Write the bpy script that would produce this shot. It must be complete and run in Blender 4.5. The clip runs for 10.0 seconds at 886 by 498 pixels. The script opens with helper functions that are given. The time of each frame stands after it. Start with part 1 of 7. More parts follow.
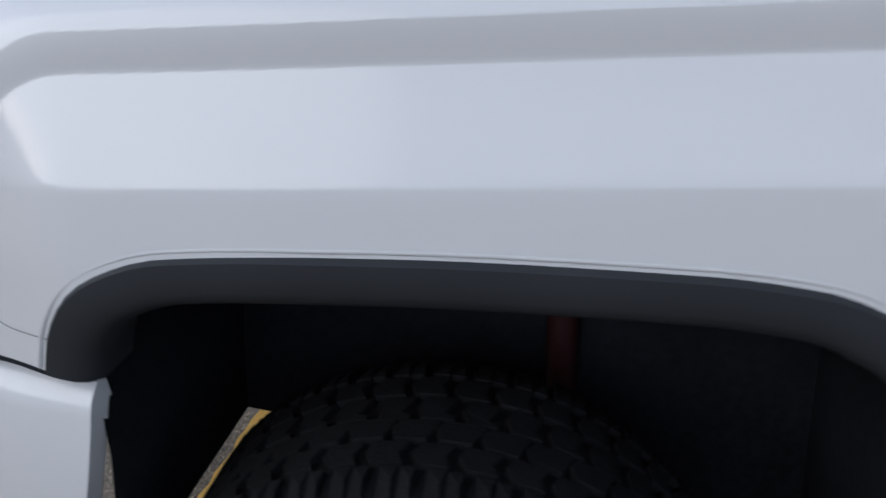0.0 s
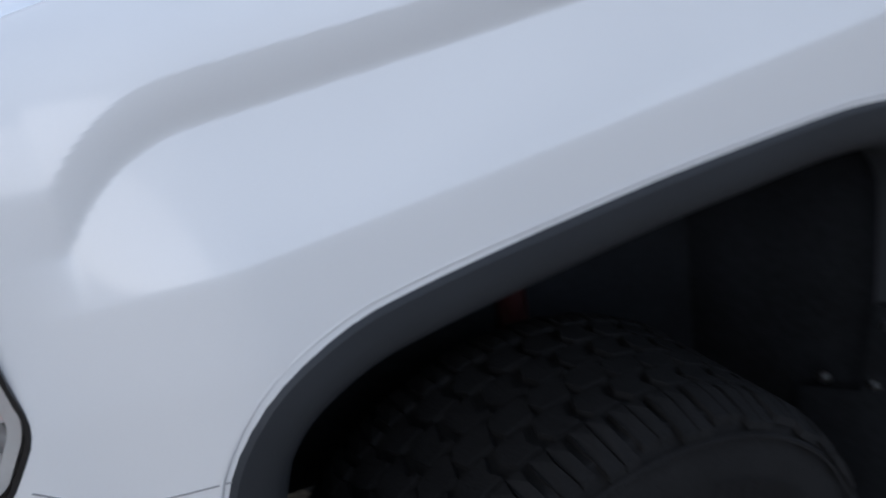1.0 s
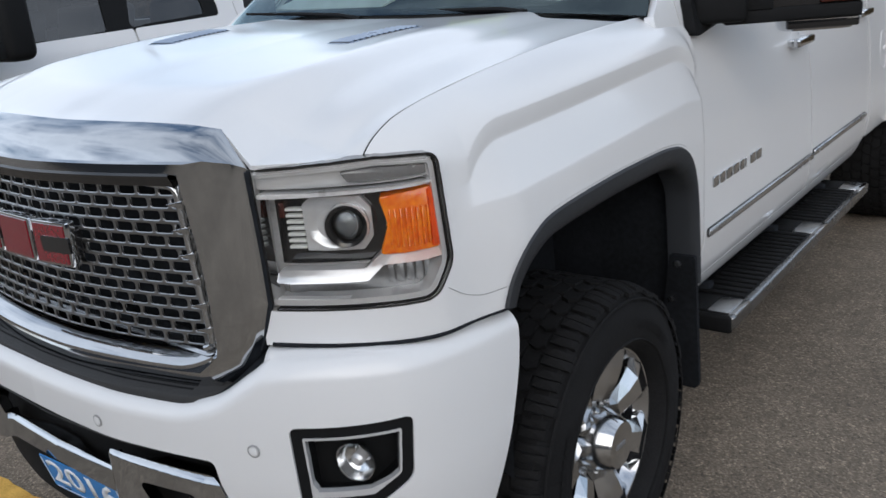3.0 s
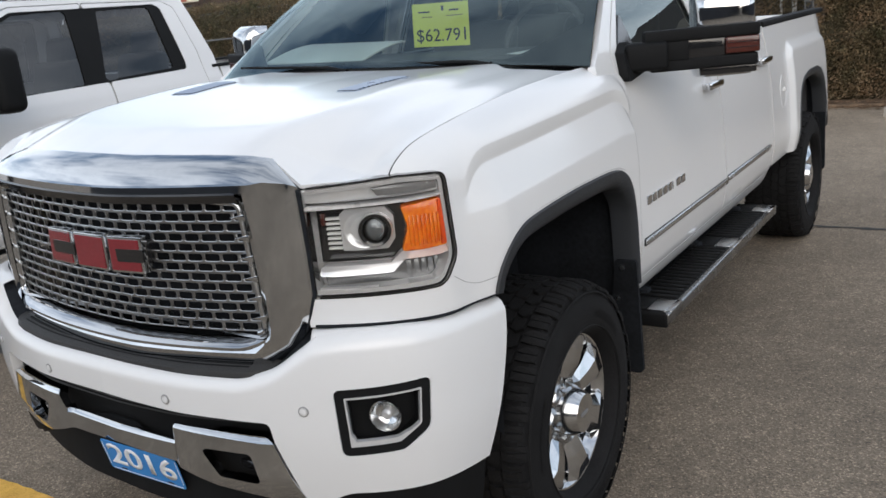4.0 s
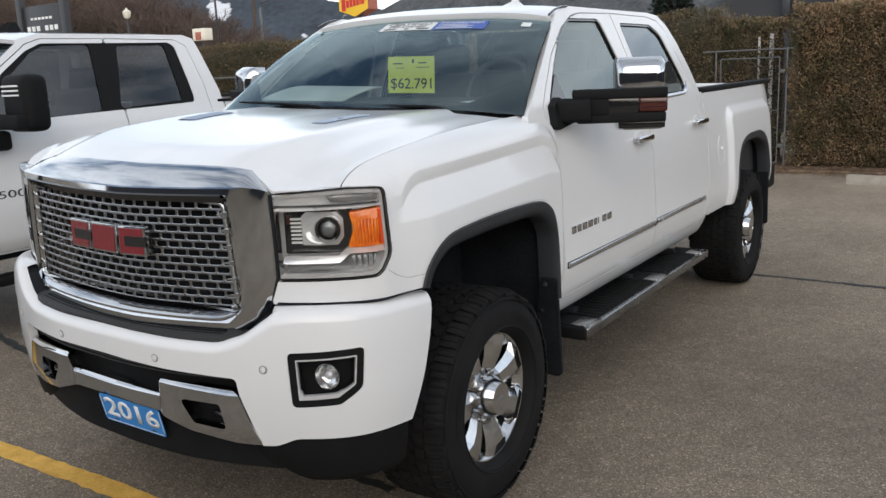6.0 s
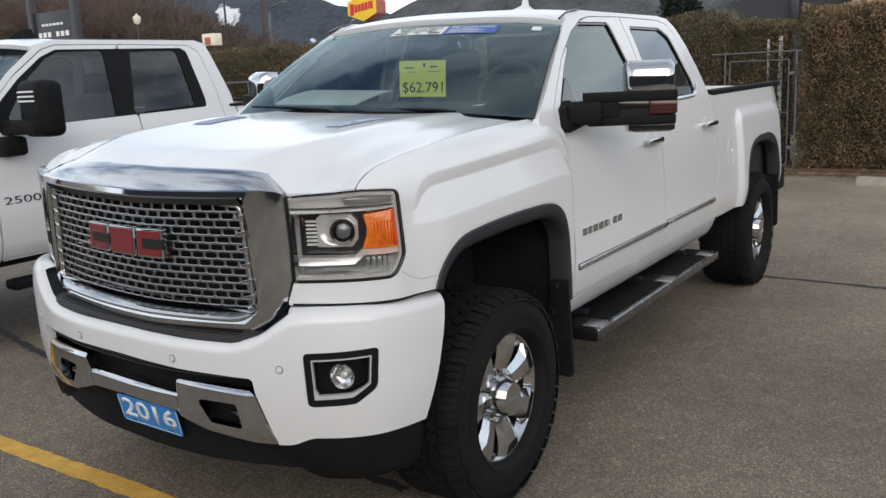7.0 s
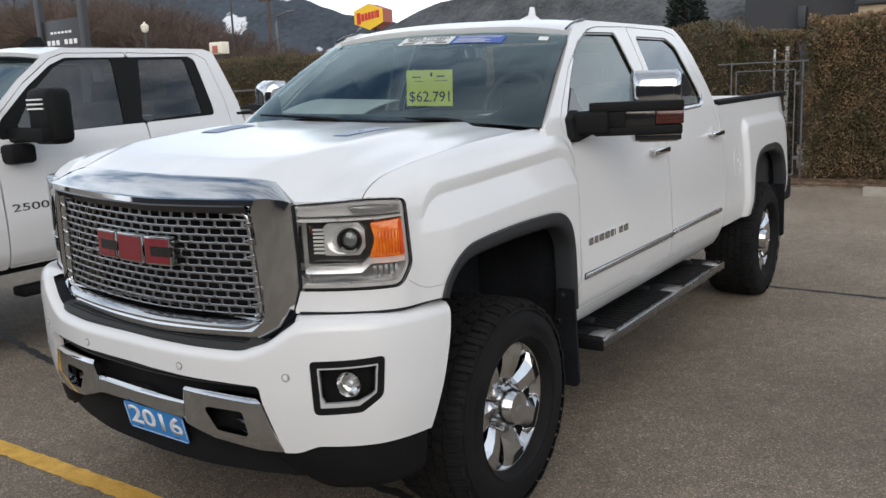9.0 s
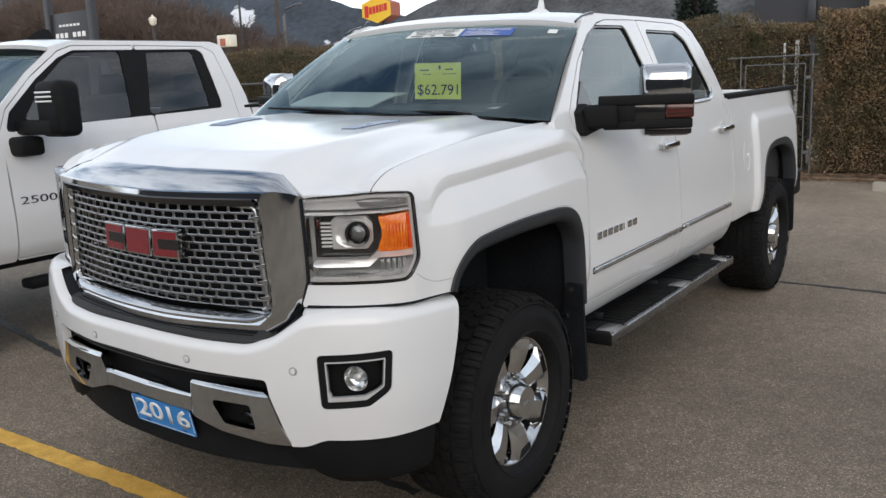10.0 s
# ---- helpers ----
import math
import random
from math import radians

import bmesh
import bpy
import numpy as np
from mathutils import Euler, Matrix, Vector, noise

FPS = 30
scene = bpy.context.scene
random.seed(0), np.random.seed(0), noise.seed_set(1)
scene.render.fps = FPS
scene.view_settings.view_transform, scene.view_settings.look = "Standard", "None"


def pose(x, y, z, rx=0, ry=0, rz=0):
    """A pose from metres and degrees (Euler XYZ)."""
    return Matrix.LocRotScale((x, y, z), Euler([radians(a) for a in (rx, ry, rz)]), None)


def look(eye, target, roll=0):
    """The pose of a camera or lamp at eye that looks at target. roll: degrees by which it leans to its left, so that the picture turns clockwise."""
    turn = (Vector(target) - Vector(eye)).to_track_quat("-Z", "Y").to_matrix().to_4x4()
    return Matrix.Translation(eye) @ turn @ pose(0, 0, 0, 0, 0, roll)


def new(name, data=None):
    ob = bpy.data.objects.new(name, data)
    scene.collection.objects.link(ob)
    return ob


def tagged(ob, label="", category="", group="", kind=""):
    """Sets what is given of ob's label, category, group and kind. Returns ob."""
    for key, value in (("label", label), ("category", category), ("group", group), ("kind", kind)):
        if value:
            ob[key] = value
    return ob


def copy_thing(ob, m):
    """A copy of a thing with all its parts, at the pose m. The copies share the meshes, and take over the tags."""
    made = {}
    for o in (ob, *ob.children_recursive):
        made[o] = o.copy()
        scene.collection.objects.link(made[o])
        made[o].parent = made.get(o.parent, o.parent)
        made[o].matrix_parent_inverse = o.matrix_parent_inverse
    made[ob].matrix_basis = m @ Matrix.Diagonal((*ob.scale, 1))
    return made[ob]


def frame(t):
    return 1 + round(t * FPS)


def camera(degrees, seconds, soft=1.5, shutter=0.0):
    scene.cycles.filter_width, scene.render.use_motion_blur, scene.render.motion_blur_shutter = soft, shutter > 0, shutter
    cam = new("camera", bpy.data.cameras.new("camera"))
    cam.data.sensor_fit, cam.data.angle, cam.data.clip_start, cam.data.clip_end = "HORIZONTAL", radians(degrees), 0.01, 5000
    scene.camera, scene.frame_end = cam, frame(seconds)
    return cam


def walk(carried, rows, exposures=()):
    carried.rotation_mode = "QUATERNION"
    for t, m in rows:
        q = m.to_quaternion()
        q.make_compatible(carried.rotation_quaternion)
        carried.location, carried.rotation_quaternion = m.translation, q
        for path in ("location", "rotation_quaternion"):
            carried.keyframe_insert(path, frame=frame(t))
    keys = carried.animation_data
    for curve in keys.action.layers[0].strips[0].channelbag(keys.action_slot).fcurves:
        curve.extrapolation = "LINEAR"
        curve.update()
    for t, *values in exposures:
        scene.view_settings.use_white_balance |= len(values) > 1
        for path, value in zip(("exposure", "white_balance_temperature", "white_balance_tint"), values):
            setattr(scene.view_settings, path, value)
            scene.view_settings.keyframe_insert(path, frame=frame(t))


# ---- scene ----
cam = camera(54.7, 10.0, soft=1.5, shutter=0.35)
PATH = [
    (0, (1.796, 1.181, 1.523), (0.083, 0.876, 0.761), -1.19),
    (0.3, (1.788, 0.927, 1.484), (0.036, 0.847, 0.753), -2.12),
    (0.5, (1.692, 0.748, 1.458), (-0.079, 0.865, 0.778), -2.87),
    (0.7, (1.654, 0.653, 1.502), (-0.095, 0.938, 0.816), -6.27),
    (1, (1.652, 0.504, 1.515), (0.107, 1.243, 0.693), -9.34),
    (1.2, (1.713, 0.373, 1.570), (0.383, 1.415, 0.702), -7.93),
    (1.5, (1.824, 0.195, 1.582), (0.634, 1.386, 0.700), -7.72),
    (2, (1.952, -0.147, 1.630), (0.786, 1.123, 0.831), -7.41),
    (2.5, (1.900, -0.612, 1.651), (0.698, 0.735, 1.056), -6.81),
    (3, (1.976, -0.833, 1.670), (0.838, 0.575, 1.092), -5.37),
    (4.5, (2.269, -1.567, 1.728), (1.272, -0.014, 1.276), -5.62),
    (5, (2.476, -1.671, 1.713), (1.477, -0.116, 1.276), -3.90),
    (5.5, (2.628, -1.724, 1.711), (1.602, -0.174, 1.317), -2.55),
    (7, (2.654, -1.801, 1.712), (1.604, -0.264, 1.332), -2.79),
    (7.5, (2.657, -1.805, 1.720), (1.595, -0.271, 1.359), -2.35),
    (8, (2.655, -1.811, 1.718), (1.596, -0.271, 1.377), -2.47),
    (8.5, (2.652, -1.807, 1.715), (1.597, -0.265, 1.367), -2.61),
    (9, (2.654, -1.809, 1.715), (1.593, -0.275, 1.354), -2.60),
    (9.5, (2.648, -1.810, 1.712), (1.575, -0.287, 1.341), -2.67),
    (10, (2.643, -1.800, 1.713), (1.570, -0.277, 1.339), -2.49),
]
walk(cam, [(t, look(eye, target, roll)) for t, eye, target, roll in PATH],
     exposures=[(0.0, -0.15, 5880, 12), (0.5, 0.20, 5880, 12), (1.0, -0.14, 5680, 12), (1.3, 0.18, 6120, 11), (1.6, 0.36, 6280, 11), (2.0, 0.38, 6420, 11), (2.5, 0.10, 6260, 11), (3.0, 0.04, 6200, 11), (4.5, 0.32, 6640, 11), (7.0, 0.13, 6660, 11), (10.0, 0.16, 6660, 11)])

# ---- sky and sun: bright broken cloud, soft high sun ----
SUN_ELEVATION, SUN_TURN = 17.0, 144.0
world = bpy.data.worlds.new("sky")
scene.world = world
world.use_nodes = True
wn, wl = world.node_tree.nodes, world.node_tree.links
wn.clear()
sky = wn.new("ShaderNodeTexSky")
sky.sky_type, sky.sun_disc = "NISHITA", False
sky.sun_elevation, sky.sun_rotation = radians(SUN_ELEVATION), radians(SUN_TURN)
bg_sky = wn.new("ShaderNodeBackground")
bg_sky.inputs["Strength"].default_value = 0.15
wl.new(sky.outputs[0], bg_sky.inputs["Color"])
w_co = wn.new("ShaderNodeTexCoord")
w_map = wn.new("ShaderNodeMapping")
w_map.inputs["Scale"].default_value = (1.0, 1.0, 2.2)
wl.new(w_co.outputs["Generated"], w_map.inputs["Vector"])
w_noise = wn.new("ShaderNodeTexNoise")
w_noise.inputs["Scale"].default_value, w_noise.inputs["Detail"].default_value = 2.6, 7.0
w_noise.inputs["Roughness"].default_value = 0.58
wl.new(w_map.outputs[0], w_noise.inputs["Vector"])
w_cover = wn.new("ShaderNodeValToRGB")
w_cover.color_ramp.elements[0].position, w_cover.color_ramp.elements[1].position = 0.32, 0.56
wl.new(w_noise.outputs["Fac"], w_cover.inputs["Fac"])
w_shade = wn.new("ShaderNodeValToRGB")
w_shade.color_ramp.elements[0].position, w_shade.color_ramp.elements[1].position = 0.42, 0.72
w_shade.color_ramp.elements[0].color = (0.885, 0.965, 1.075, 1)
w_shade.color_ramp.elements[1].color = (0.68, 0.755, 0.855, 1)
wl.new(w_noise.outputs["Fac"], w_shade.inputs["Fac"])
bg_cloud = wn.new("ShaderNodeBackground")
bg_cloud.inputs["Strength"].default_value = 1.2
# thin bright cloud towards the horizon
w_sep = wn.new("ShaderNodeSeparateXYZ")
wl.new(w_co.outputs["Generated"], w_sep.inputs[0])
w_rise = wn.new("ShaderNodeMapRange")
w_rise.inputs["From Min"].default_value, w_rise.inputs["From Max"].default_value = 0.0, 1.0
w_rise.inputs["To Min"].default_value, w_rise.inputs["To Max"].default_value = 1.50, 0.54
wl.new(w_sep.outputs["Z"], w_rise.inputs["Value"])
w_scale = wn.new("ShaderNodeVectorMath")
w_scale.operation = "SCALE"
wl.new(w_shade.outputs[0], w_scale.inputs[0])
wl.new(w_rise.outputs[0], w_scale.inputs["Scale"])
wl.new(w_scale.outputs[0], bg_cloud.inputs["Color"])
w_mix = wn.new("ShaderNodeMixShader")
wl.new(w_cover.outputs[0], w_mix.inputs[0])
wl.new(bg_sky.outputs[0], w_mix.inputs[1])
wl.new(bg_cloud.outputs[0], w_mix.inputs[2])
w_out = wn.new("ShaderNodeOutputWorld")
wl.new(w_mix.outputs[0], w_out.inputs["Surface"])

sun = new("sun", bpy.data.lights.new("sun", "SUN"))
sun.data.energy, sun.data.angle, sun.data.color = 1.60, radians(72), (1.0, 0.90, 0.78)
a, e = radians(SUN_TURN), radians(SUN_ELEVATION)
sun.matrix_world = look((0, 0, 30), Vector((0, 0, 30)) - Vector((math.sin(a) * math.cos(e), math.cos(a) * math.cos(e), math.sin(e))))


# ---- materials ----
def mat(name, col, rough=0.5, metal=0.0, var=0.12, scale=6.0, fine=120.0, bump=0.0, coat=0.0, col2=None, spec=0.5,
        rough_var=0.08, island=0.0, objvar=0.0, coat_rough=0.05):
    """A node material: base colour broken up at two scales, uneven gloss and fine relief, in metres."""
    m = bpy.data.materials.new(name)
    m.use_nodes = True
    n, l = m.node_tree.nodes, m.node_tree.links
    b = n["Principled BSDF"]
    b.inputs["Metallic"].default_value = metal
    b.inputs["Specular IOR Level"].default_value = spec
    b.inputs["Coat Weight"].default_value = coat
    b.inputs["Coat Roughness"].default_value = coat_rough
    co = n.new("ShaderNodeTexCoord")
    big = n.new("ShaderNodeTexNoise")
    big.inputs["Scale"].default_value, big.inputs["Detail"].default_value = scale, 4
    small = n.new("ShaderNodeTexNoise")
    small.inputs["Scale"].default_value, small.inputs["Detail"].default_value = fine, 3
    l.new(co.outputs["Object"], big.inputs["Vector"])
    l.new(co.outputs["Object"], small.inputs["Vector"])
    mixed = n.new("ShaderNodeMath")
    mixed.operation = "MULTIPLY_ADD"
    mixed.inputs[1].default_value = 0.45
    l.new(small.outputs["Fac"], mixed.inputs[0])
    half = n.new("ShaderNodeMath")
    half.operation = "MULTIPLY"
    half.inputs[1].default_value = 0.55
    l.new(big.outputs["Fac"], half.inputs[0])
    l.new(half.outputs[0], mixed.inputs[2])
    ramp = n.new("ShaderNodeValToRGB")
    ramp.color_ramp.elements[0].position, ramp.color_ramp.elements[1].position = 0.34, 0.66
    lo = tuple(c * (1 - var) for c in col)
    hi = col2 if col2 else tuple(min(1, c * (1 + var)) for c in col)
    ramp.color_ramp.elements[0].color, ramp.color_ramp.elements[1].color = (*lo, 1), (*hi, 1)
    l.new(mixed.outputs[0], ramp.inputs["Fac"])
    out = ramp.outputs[0]
    if island or objvar:
        src = n.new("ShaderNodeNewGeometry").outputs["Random Per Island"] if island else n.new("ShaderNodeObjectInfo").outputs["Random"]
        amount = island or objvar
        rng = n.new("ShaderNodeMapRange")
        rng.inputs["To Min"].default_value, rng.inputs["To Max"].default_value = 1 - amount, 1 + amount
        l.new(src, rng.inputs["Value"])
        hsv = n.new("ShaderNodeHueSaturation")
        l.new(rng.outputs[0], hsv.inputs["Value"])
        l.new(out, hsv.inputs["Color"])
        out = hsv.outputs[0]
    l.new(out, b.inputs["Base Color"])
    rr = n.new("ShaderNodeMapRange")
    rr.inputs["To Min"].default_value, rr.inputs["To Max"].default_value = max(0.01, rough - rough_var), min(1, rough + rough_var)
    l.new(big.outputs["Fac"], rr.inputs["Value"])
    l.new(rr.outputs[0], b.inputs["Roughness"])
    if bump:
        bp = n.new("ShaderNodeBump")
        bp.inputs["Strength"].default_value, bp.inputs["Distance"].default_value = min(1, bump), 0.004
        l.new(small.outputs["Fac"], bp.inputs["Height"])
        l.new(bp.outputs[0], b.inputs["Normal"])
    return m


def glass_mat(name, tint, rough=0.0, ior=1.5, sheen=(1.0, 1.0, 1.0)):
    """Thin pane: tinted see-through with a Fresnel reflection."""
    m = bpy.data.materials.new(name)
    m.use_nodes = True
    n, l = m.node_tree.nodes, m.node_tree.links
    n.clear()
    tr = n.new("ShaderNodeBsdfTransparent")
    tr.inputs["Color"].default_value = (*tint, 1)
    gl = n.new("ShaderNodeBsdfGlossy")
    gl.inputs["Roughness"].default_value = rough
    gl.inputs["Color"].default_value = (*sheen, 1)
    fr = n.new("ShaderNodeFresnel")
    fr.inputs["IOR"].default_value = ior
    mx = n.new("ShaderNodeMixShader")
    o = n.new("ShaderNodeOutputMaterial")
    l.new(fr.outputs[0], mx.inputs[0])
    l.new(tr.outputs[0], mx.inputs[1])
    l.new(gl.outputs[0], mx.inputs[2])
    l.new(mx.outputs[0], o.inputs["Surface"])
    return m


M = {
    "paint": mat("white_paint", (0.745, 0.748, 0.748), 0.45, var=0.015, scale=1.5, fine=900, coat=1.0, rough_var=0.05, coat_rough=0.12),
    "chrome": mat("chrome", (0.56, 0.57, 0.58), 0.06, 1.0, var=0.03, fine=60, rough_var=0.03),
    "satin": mat("satin_chrome", (0.55, 0.56, 0.57), 0.26, 1.0, var=0.05, fine=200),
    "steel": mat("brushed_steel", (0.55, 0.56, 0.57), 0.28, 1.0, var=0.08, fine=150),
    "plastic": mat("black_plastic", (0.008, 0.0084, 0.009), 0.62, var=0.25, scale=8, fine=500, bump=0.25, spec=0.14),
    "pad_plastic": mat("pad_plastic", (0.030, 0.030, 0.030), 0.55, var=0.2, scale=8, fine=400, bump=0.3, spec=0.3),
    "flare": mat("flare_plastic", (0.030, 0.033, 0.0375), 0.5, var=0.15, scale=4, fine=900, bump=0.12, spec=0.3),
    # blue of the sky that the blades mirror, put into the base colour
    "gloss_black": mat("gloss_black", (0.012, 0.012, 0.013), 0.12, var=0.1, coat=0.5),
    "dark": mat("underside", (0.012, 0.0138, 0.0168), 0.85, var=0.4, scale=5, fine=60, bump=0.3, spec=0.16),
    "rubber": mat("tyre_rubber", (0.0115, 0.0115, 0.012), 0.80, var=0.35, scale=9, fine=200, bump=0.4, spec=0.16),
    "red": mat("red_enamel", (0.19, 0.010, 0.018), 0.25, var=0.15, coat=1.0),
    "tail_red": mat("tail_lens", (0.10, 0.006, 0.008), 0.2, var=0.2, coat=0.8),
    "headliner": mat("headliner_cloth", (0.42, 0.41, 0.39), 0.9, var=0.05),
    # next truck's white paint, its shade put in as a slightly darker base
    "paint_shaded": mat("shaded_white_paint", (0.72, 0.722, 0.725), 0.42, var=0.02, scale=1.5, fine=900, coat=1.0),
    "mesh_satin": mat("mesh_satin", (0.36, 0.365, 0.37), 0.30, 1.0, var=0.06, fine=200),
    "lamp_mid": mat("lamp_mid", (0.74, 0.75, 0.76), 0.20, 0.45, var=0.05, scale=15),
    "wheel_chrome": mat("wheel_chrome", (0.64, 0.65, 0.66), 0.15, 1.0, var=0.04, fine=60, rough_var=0.03),
    "louvre": mat("louvre_sky_blue", (0.24, 0.30, 0.40), 0.30, 0.4, var=0.1, fine=200),
    "board_edge": mat("board_edge", (0.27, 0.275, 0.28), 0.27, 1.0, var=0.12, fine=150),
    "film": mat("clear_film", (0.86, 0.87, 0.88), 0.15, var=0.04, coat=0.6),
    "seam": mat("panel_gap", (0.30, 0.30, 0.30), 0.7, var=0.1),
    "red_part": mat("red_shock", (0.032, 0.004, 0.005), 0.5, var=0.3),
    "blue": mat("blue_sign", (0.03, 0.24, 0.62), 0.35, var=0.06, coat=0.3),
    "white_ink": mat("white_ink", (0.78, 0.79, 0.80), 0.5, var=0.03),
    "black_ink": mat("black_ink", (0.02, 0.02, 0.03), 0.6, var=0.1),
    "yellow_card": mat("yellow_card", (0.80, 0.86, 0.13), 0.7, var=0.04),
    "banner_blue": mat("banner_blue", (0.05, 0.11, 0.38), 0.5, var=0.05),
    "white_post": mat("white_post", (0.6, 0.6, 0.58), 0.6, var=0.15, scale=4),
    "paper": mat("paper", (0.72, 0.74, 0.72), 0.8, var=0.05),
    "interior": mat("interior_trim", (0.055, 0.058, 0.060), 0.75, var=0.2, fine=300, bump=0.2),
    "seat": mat("seat_leather", (0.075, 0.072, 0.072), 0.55, var=0.2, fine=200, bump=0.2),
    "bedliner": mat("bed_liner", (0.02, 0.02, 0.021), 0.8, var=0.3, fine=300, bump=0.5),
    "amber": mat("amber_lens", (0.95, 0.12, 0.004), 0.18, var=0.2, scale=26, fine=90, coat=0.5, col2=(1.0, 0.33, 0.010)),
    "amber_edge": mat("amber_edge", (0.78, 0.085, 0.006), 0.2, var=0.2, scale=26, fine=90, coat=0.5),
    "amber_dark": mat("amber_marker", (0.060, 0.011, 0.007), 0.2, var=0.2, coat=0.6),
    "reflector": mat("reflector", (0.72, 0.73, 0.74), 0.16, 1.0, var=0.12, scale=30),
    "lamp_grey": mat("lamp_grey", (0.27, 0.275, 0.28), 0.25, 0.5, var=0.15),
    "lamp_white": mat("lamp_white", (0.90, 0.90, 0.90), 0.25, 0.1, var=0.08, scale=20),
    "sensor_ring": mat("sensor_ring", (0.30, 0.30, 0.30), 0.5, var=0.1),
    "fog_silver": mat("fog_silver", (0.80, 0.81, 0.80), 0.12, 0.75, var=0.10, scale=60),
    "lamp_silver": mat("lamp_silver", (0.76, 0.77, 0.78), 0.3, 0.1, var=0.15, scale=20),
    "glass_clear": glass_mat("clear_cover", (0.98, 0.985, 0.985), ior=1.4),
    "glass_ws": glass_mat("windscreen_glass", (0.78, 0.93, 0.94), ior=1.95, sheen=(0.78, 0.96, 1.0)),
    "glass_dark": glass_mat("tinted_glass", (0.16, 0.19, 0.195), ior=2.4, sheen=(0.92, 0.98, 1.0)),
    "glass_door": glass_mat("door_glass", (0.40, 0.46, 0.46), ior=2.15, sheen=(0.92, 1.0, 0.98)),
    "glass_other": glass_mat("privacy_glass", (0.20, 0.21, 0.21), ior=1.75),
    "glass_lens": glass_mat("lamp_lens", (0.85, 0.88, 0.9)),
}


# ---- mesh helpers ----
def part(name, bm, material, parent, label=""):
    me = bpy.data.meshes.new(name)
    bmesh.ops.recalc_face_normals(bm, faces=bm.faces)
    bm.to_mesh(me)
    bm.free()
    return mesh_part(name, me, material, parent, label)


def mesh_part(name, me, material, parent, label=""):
    me.materials.append(material if not isinstance(material, str) else M[material])
    ob = new(name, me)
    ob.parent = parent
    if label:
        tagged(ob, label)
    return ob


def smooth(me, angle=35):
    me.shade_smooth()
    me.set_sharp_from_angle(angle=radians(angle))


def thing(name, label, category, group="", at=(0, 0, 0), kind=""):
    ob = new(name)
    ob.empty_display_size = 0.1
    ob.location = at
    return tagged(ob, label, category, group, kind)


def box_bm(lo, hi, bevel=0.0, seg=2, bm=None):
    bm = bm or bmesh.new()
    r = bmesh.ops.create_cube(bm, size=1)
    c = [(a + b) / 2 for a, b in zip(lo, hi)]
    s = [abs(b - a) for a, b in zip(lo, hi)]
    for v in r["verts"]:
        v.co = Vector((v.co.x * s[0] + c[0], v.co.y * s[1] + c[1], v.co.z * s[2] + c[2]))
    if bevel:
        es = {e for v in r["verts"] for e in v.link_edges}
        bmesh.ops.bevel(bm, geom=list(es), offset=bevel, segments=seg, profile=0.5, affect="EDGES")
    return bm


def box(name, lo, hi, material, parent=None, bevel=0.004, label="", seg=2):
    ob = part(name, box_bm(lo, hi, bevel, seg), material, parent, label)
    smooth(ob.data, 40)
    return ob


def spl(x, xs, ys):
    """Smooth monotone curve through (xs, ys), held flat past its ends."""
    x, xs, ys = np.asarray(x, float), np.asarray(xs, float), np.asarray(ys, float)
    h = np.diff(xs)
    d = np.diff(ys) / h
    m = np.zeros(len(xs))
    m[0], m[-1] = d[0], d[-1]
    for i in range(1, len(xs) - 1):
        if d[i - 1] * d[i] > 0:
            m[i] = 2 * d[i - 1] * d[i] / (d[i - 1] + d[i])
    x = np.clip(x, xs[0], xs[-1])
    i = np.clip(np.searchsorted(xs, x, side="right") - 1, 0, len(h) - 1)
    t = (x - xs[i]) / h[i]
    return ((2 * t**3 - 3 * t**2 + 1) * ys[i] + (t**3 - 2 * t**2 + t) * h[i] * m[i]
            + (-2 * t**3 + 3 * t**2) * ys[i + 1] + (t**3 - t**2) * h[i] * m[i + 1])


def step(x, lo, hi):
    t = np.clip((np.asarray(x, float) - lo) / (hi - lo), 0, 1)
    return t * t * (3 - 2 * t)


def sd_poly(px, py, pts):
    """Signed distance to a polygon, negative inside."""
    pts = np.asarray(pts, float)
    d = np.full(np.shape(px), 1e9)
    inside = np.zeros(np.shape(px), bool)
    for (ax, ay), (bx, by) in zip(pts, np.roll(pts, -1, 0)):
        ex, ey, wx, wy = bx - ax, by - ay, px - ax, py - ay
        k = np.clip((wx * ex + wy * ey) / (ex * ex + ey * ey + 1e-12), 0, 1)
        d = np.minimum(d, np.hypot(wx - k * ex, wy - k * ey))
        cross = ((ay > py) != (by > py)) & (px < (bx - ax) * (py - ay) / ((by - ay) if by != ay else 1e-12) + ax)
        inside ^= cross
    return np.where(inside, -d, d)


def rounded(pts, r, n=6):
    """The polygon with its corners rounded (r: one radius, or one for each)."""
    pts = [Vector(p) for p in pts]
    rs = r if isinstance(r, (list, tuple)) else [r] * len(pts)
    out = []
    for i, p in enumerate(pts):
        a, b = (pts[i - 1] - p), (pts[(i + 1) % len(pts)] - p)
        la, lb = a.length, b.length
        a.normalize(), b.normalize()
        ang = a.angle(b)
        t = min(rs[i] / max(math.tan(ang / 2), 1e-3), la * 0.49, lb * 0.49)
        p0, p1 = p + a * t, p + b * t
        for k in range(n + 1):
            s = k / n
            out.append((p0 * (1 - s) ** 2 + p * 2 * s * (1 - s) + p1 * s * s))
    return [tuple(v) for v in out]


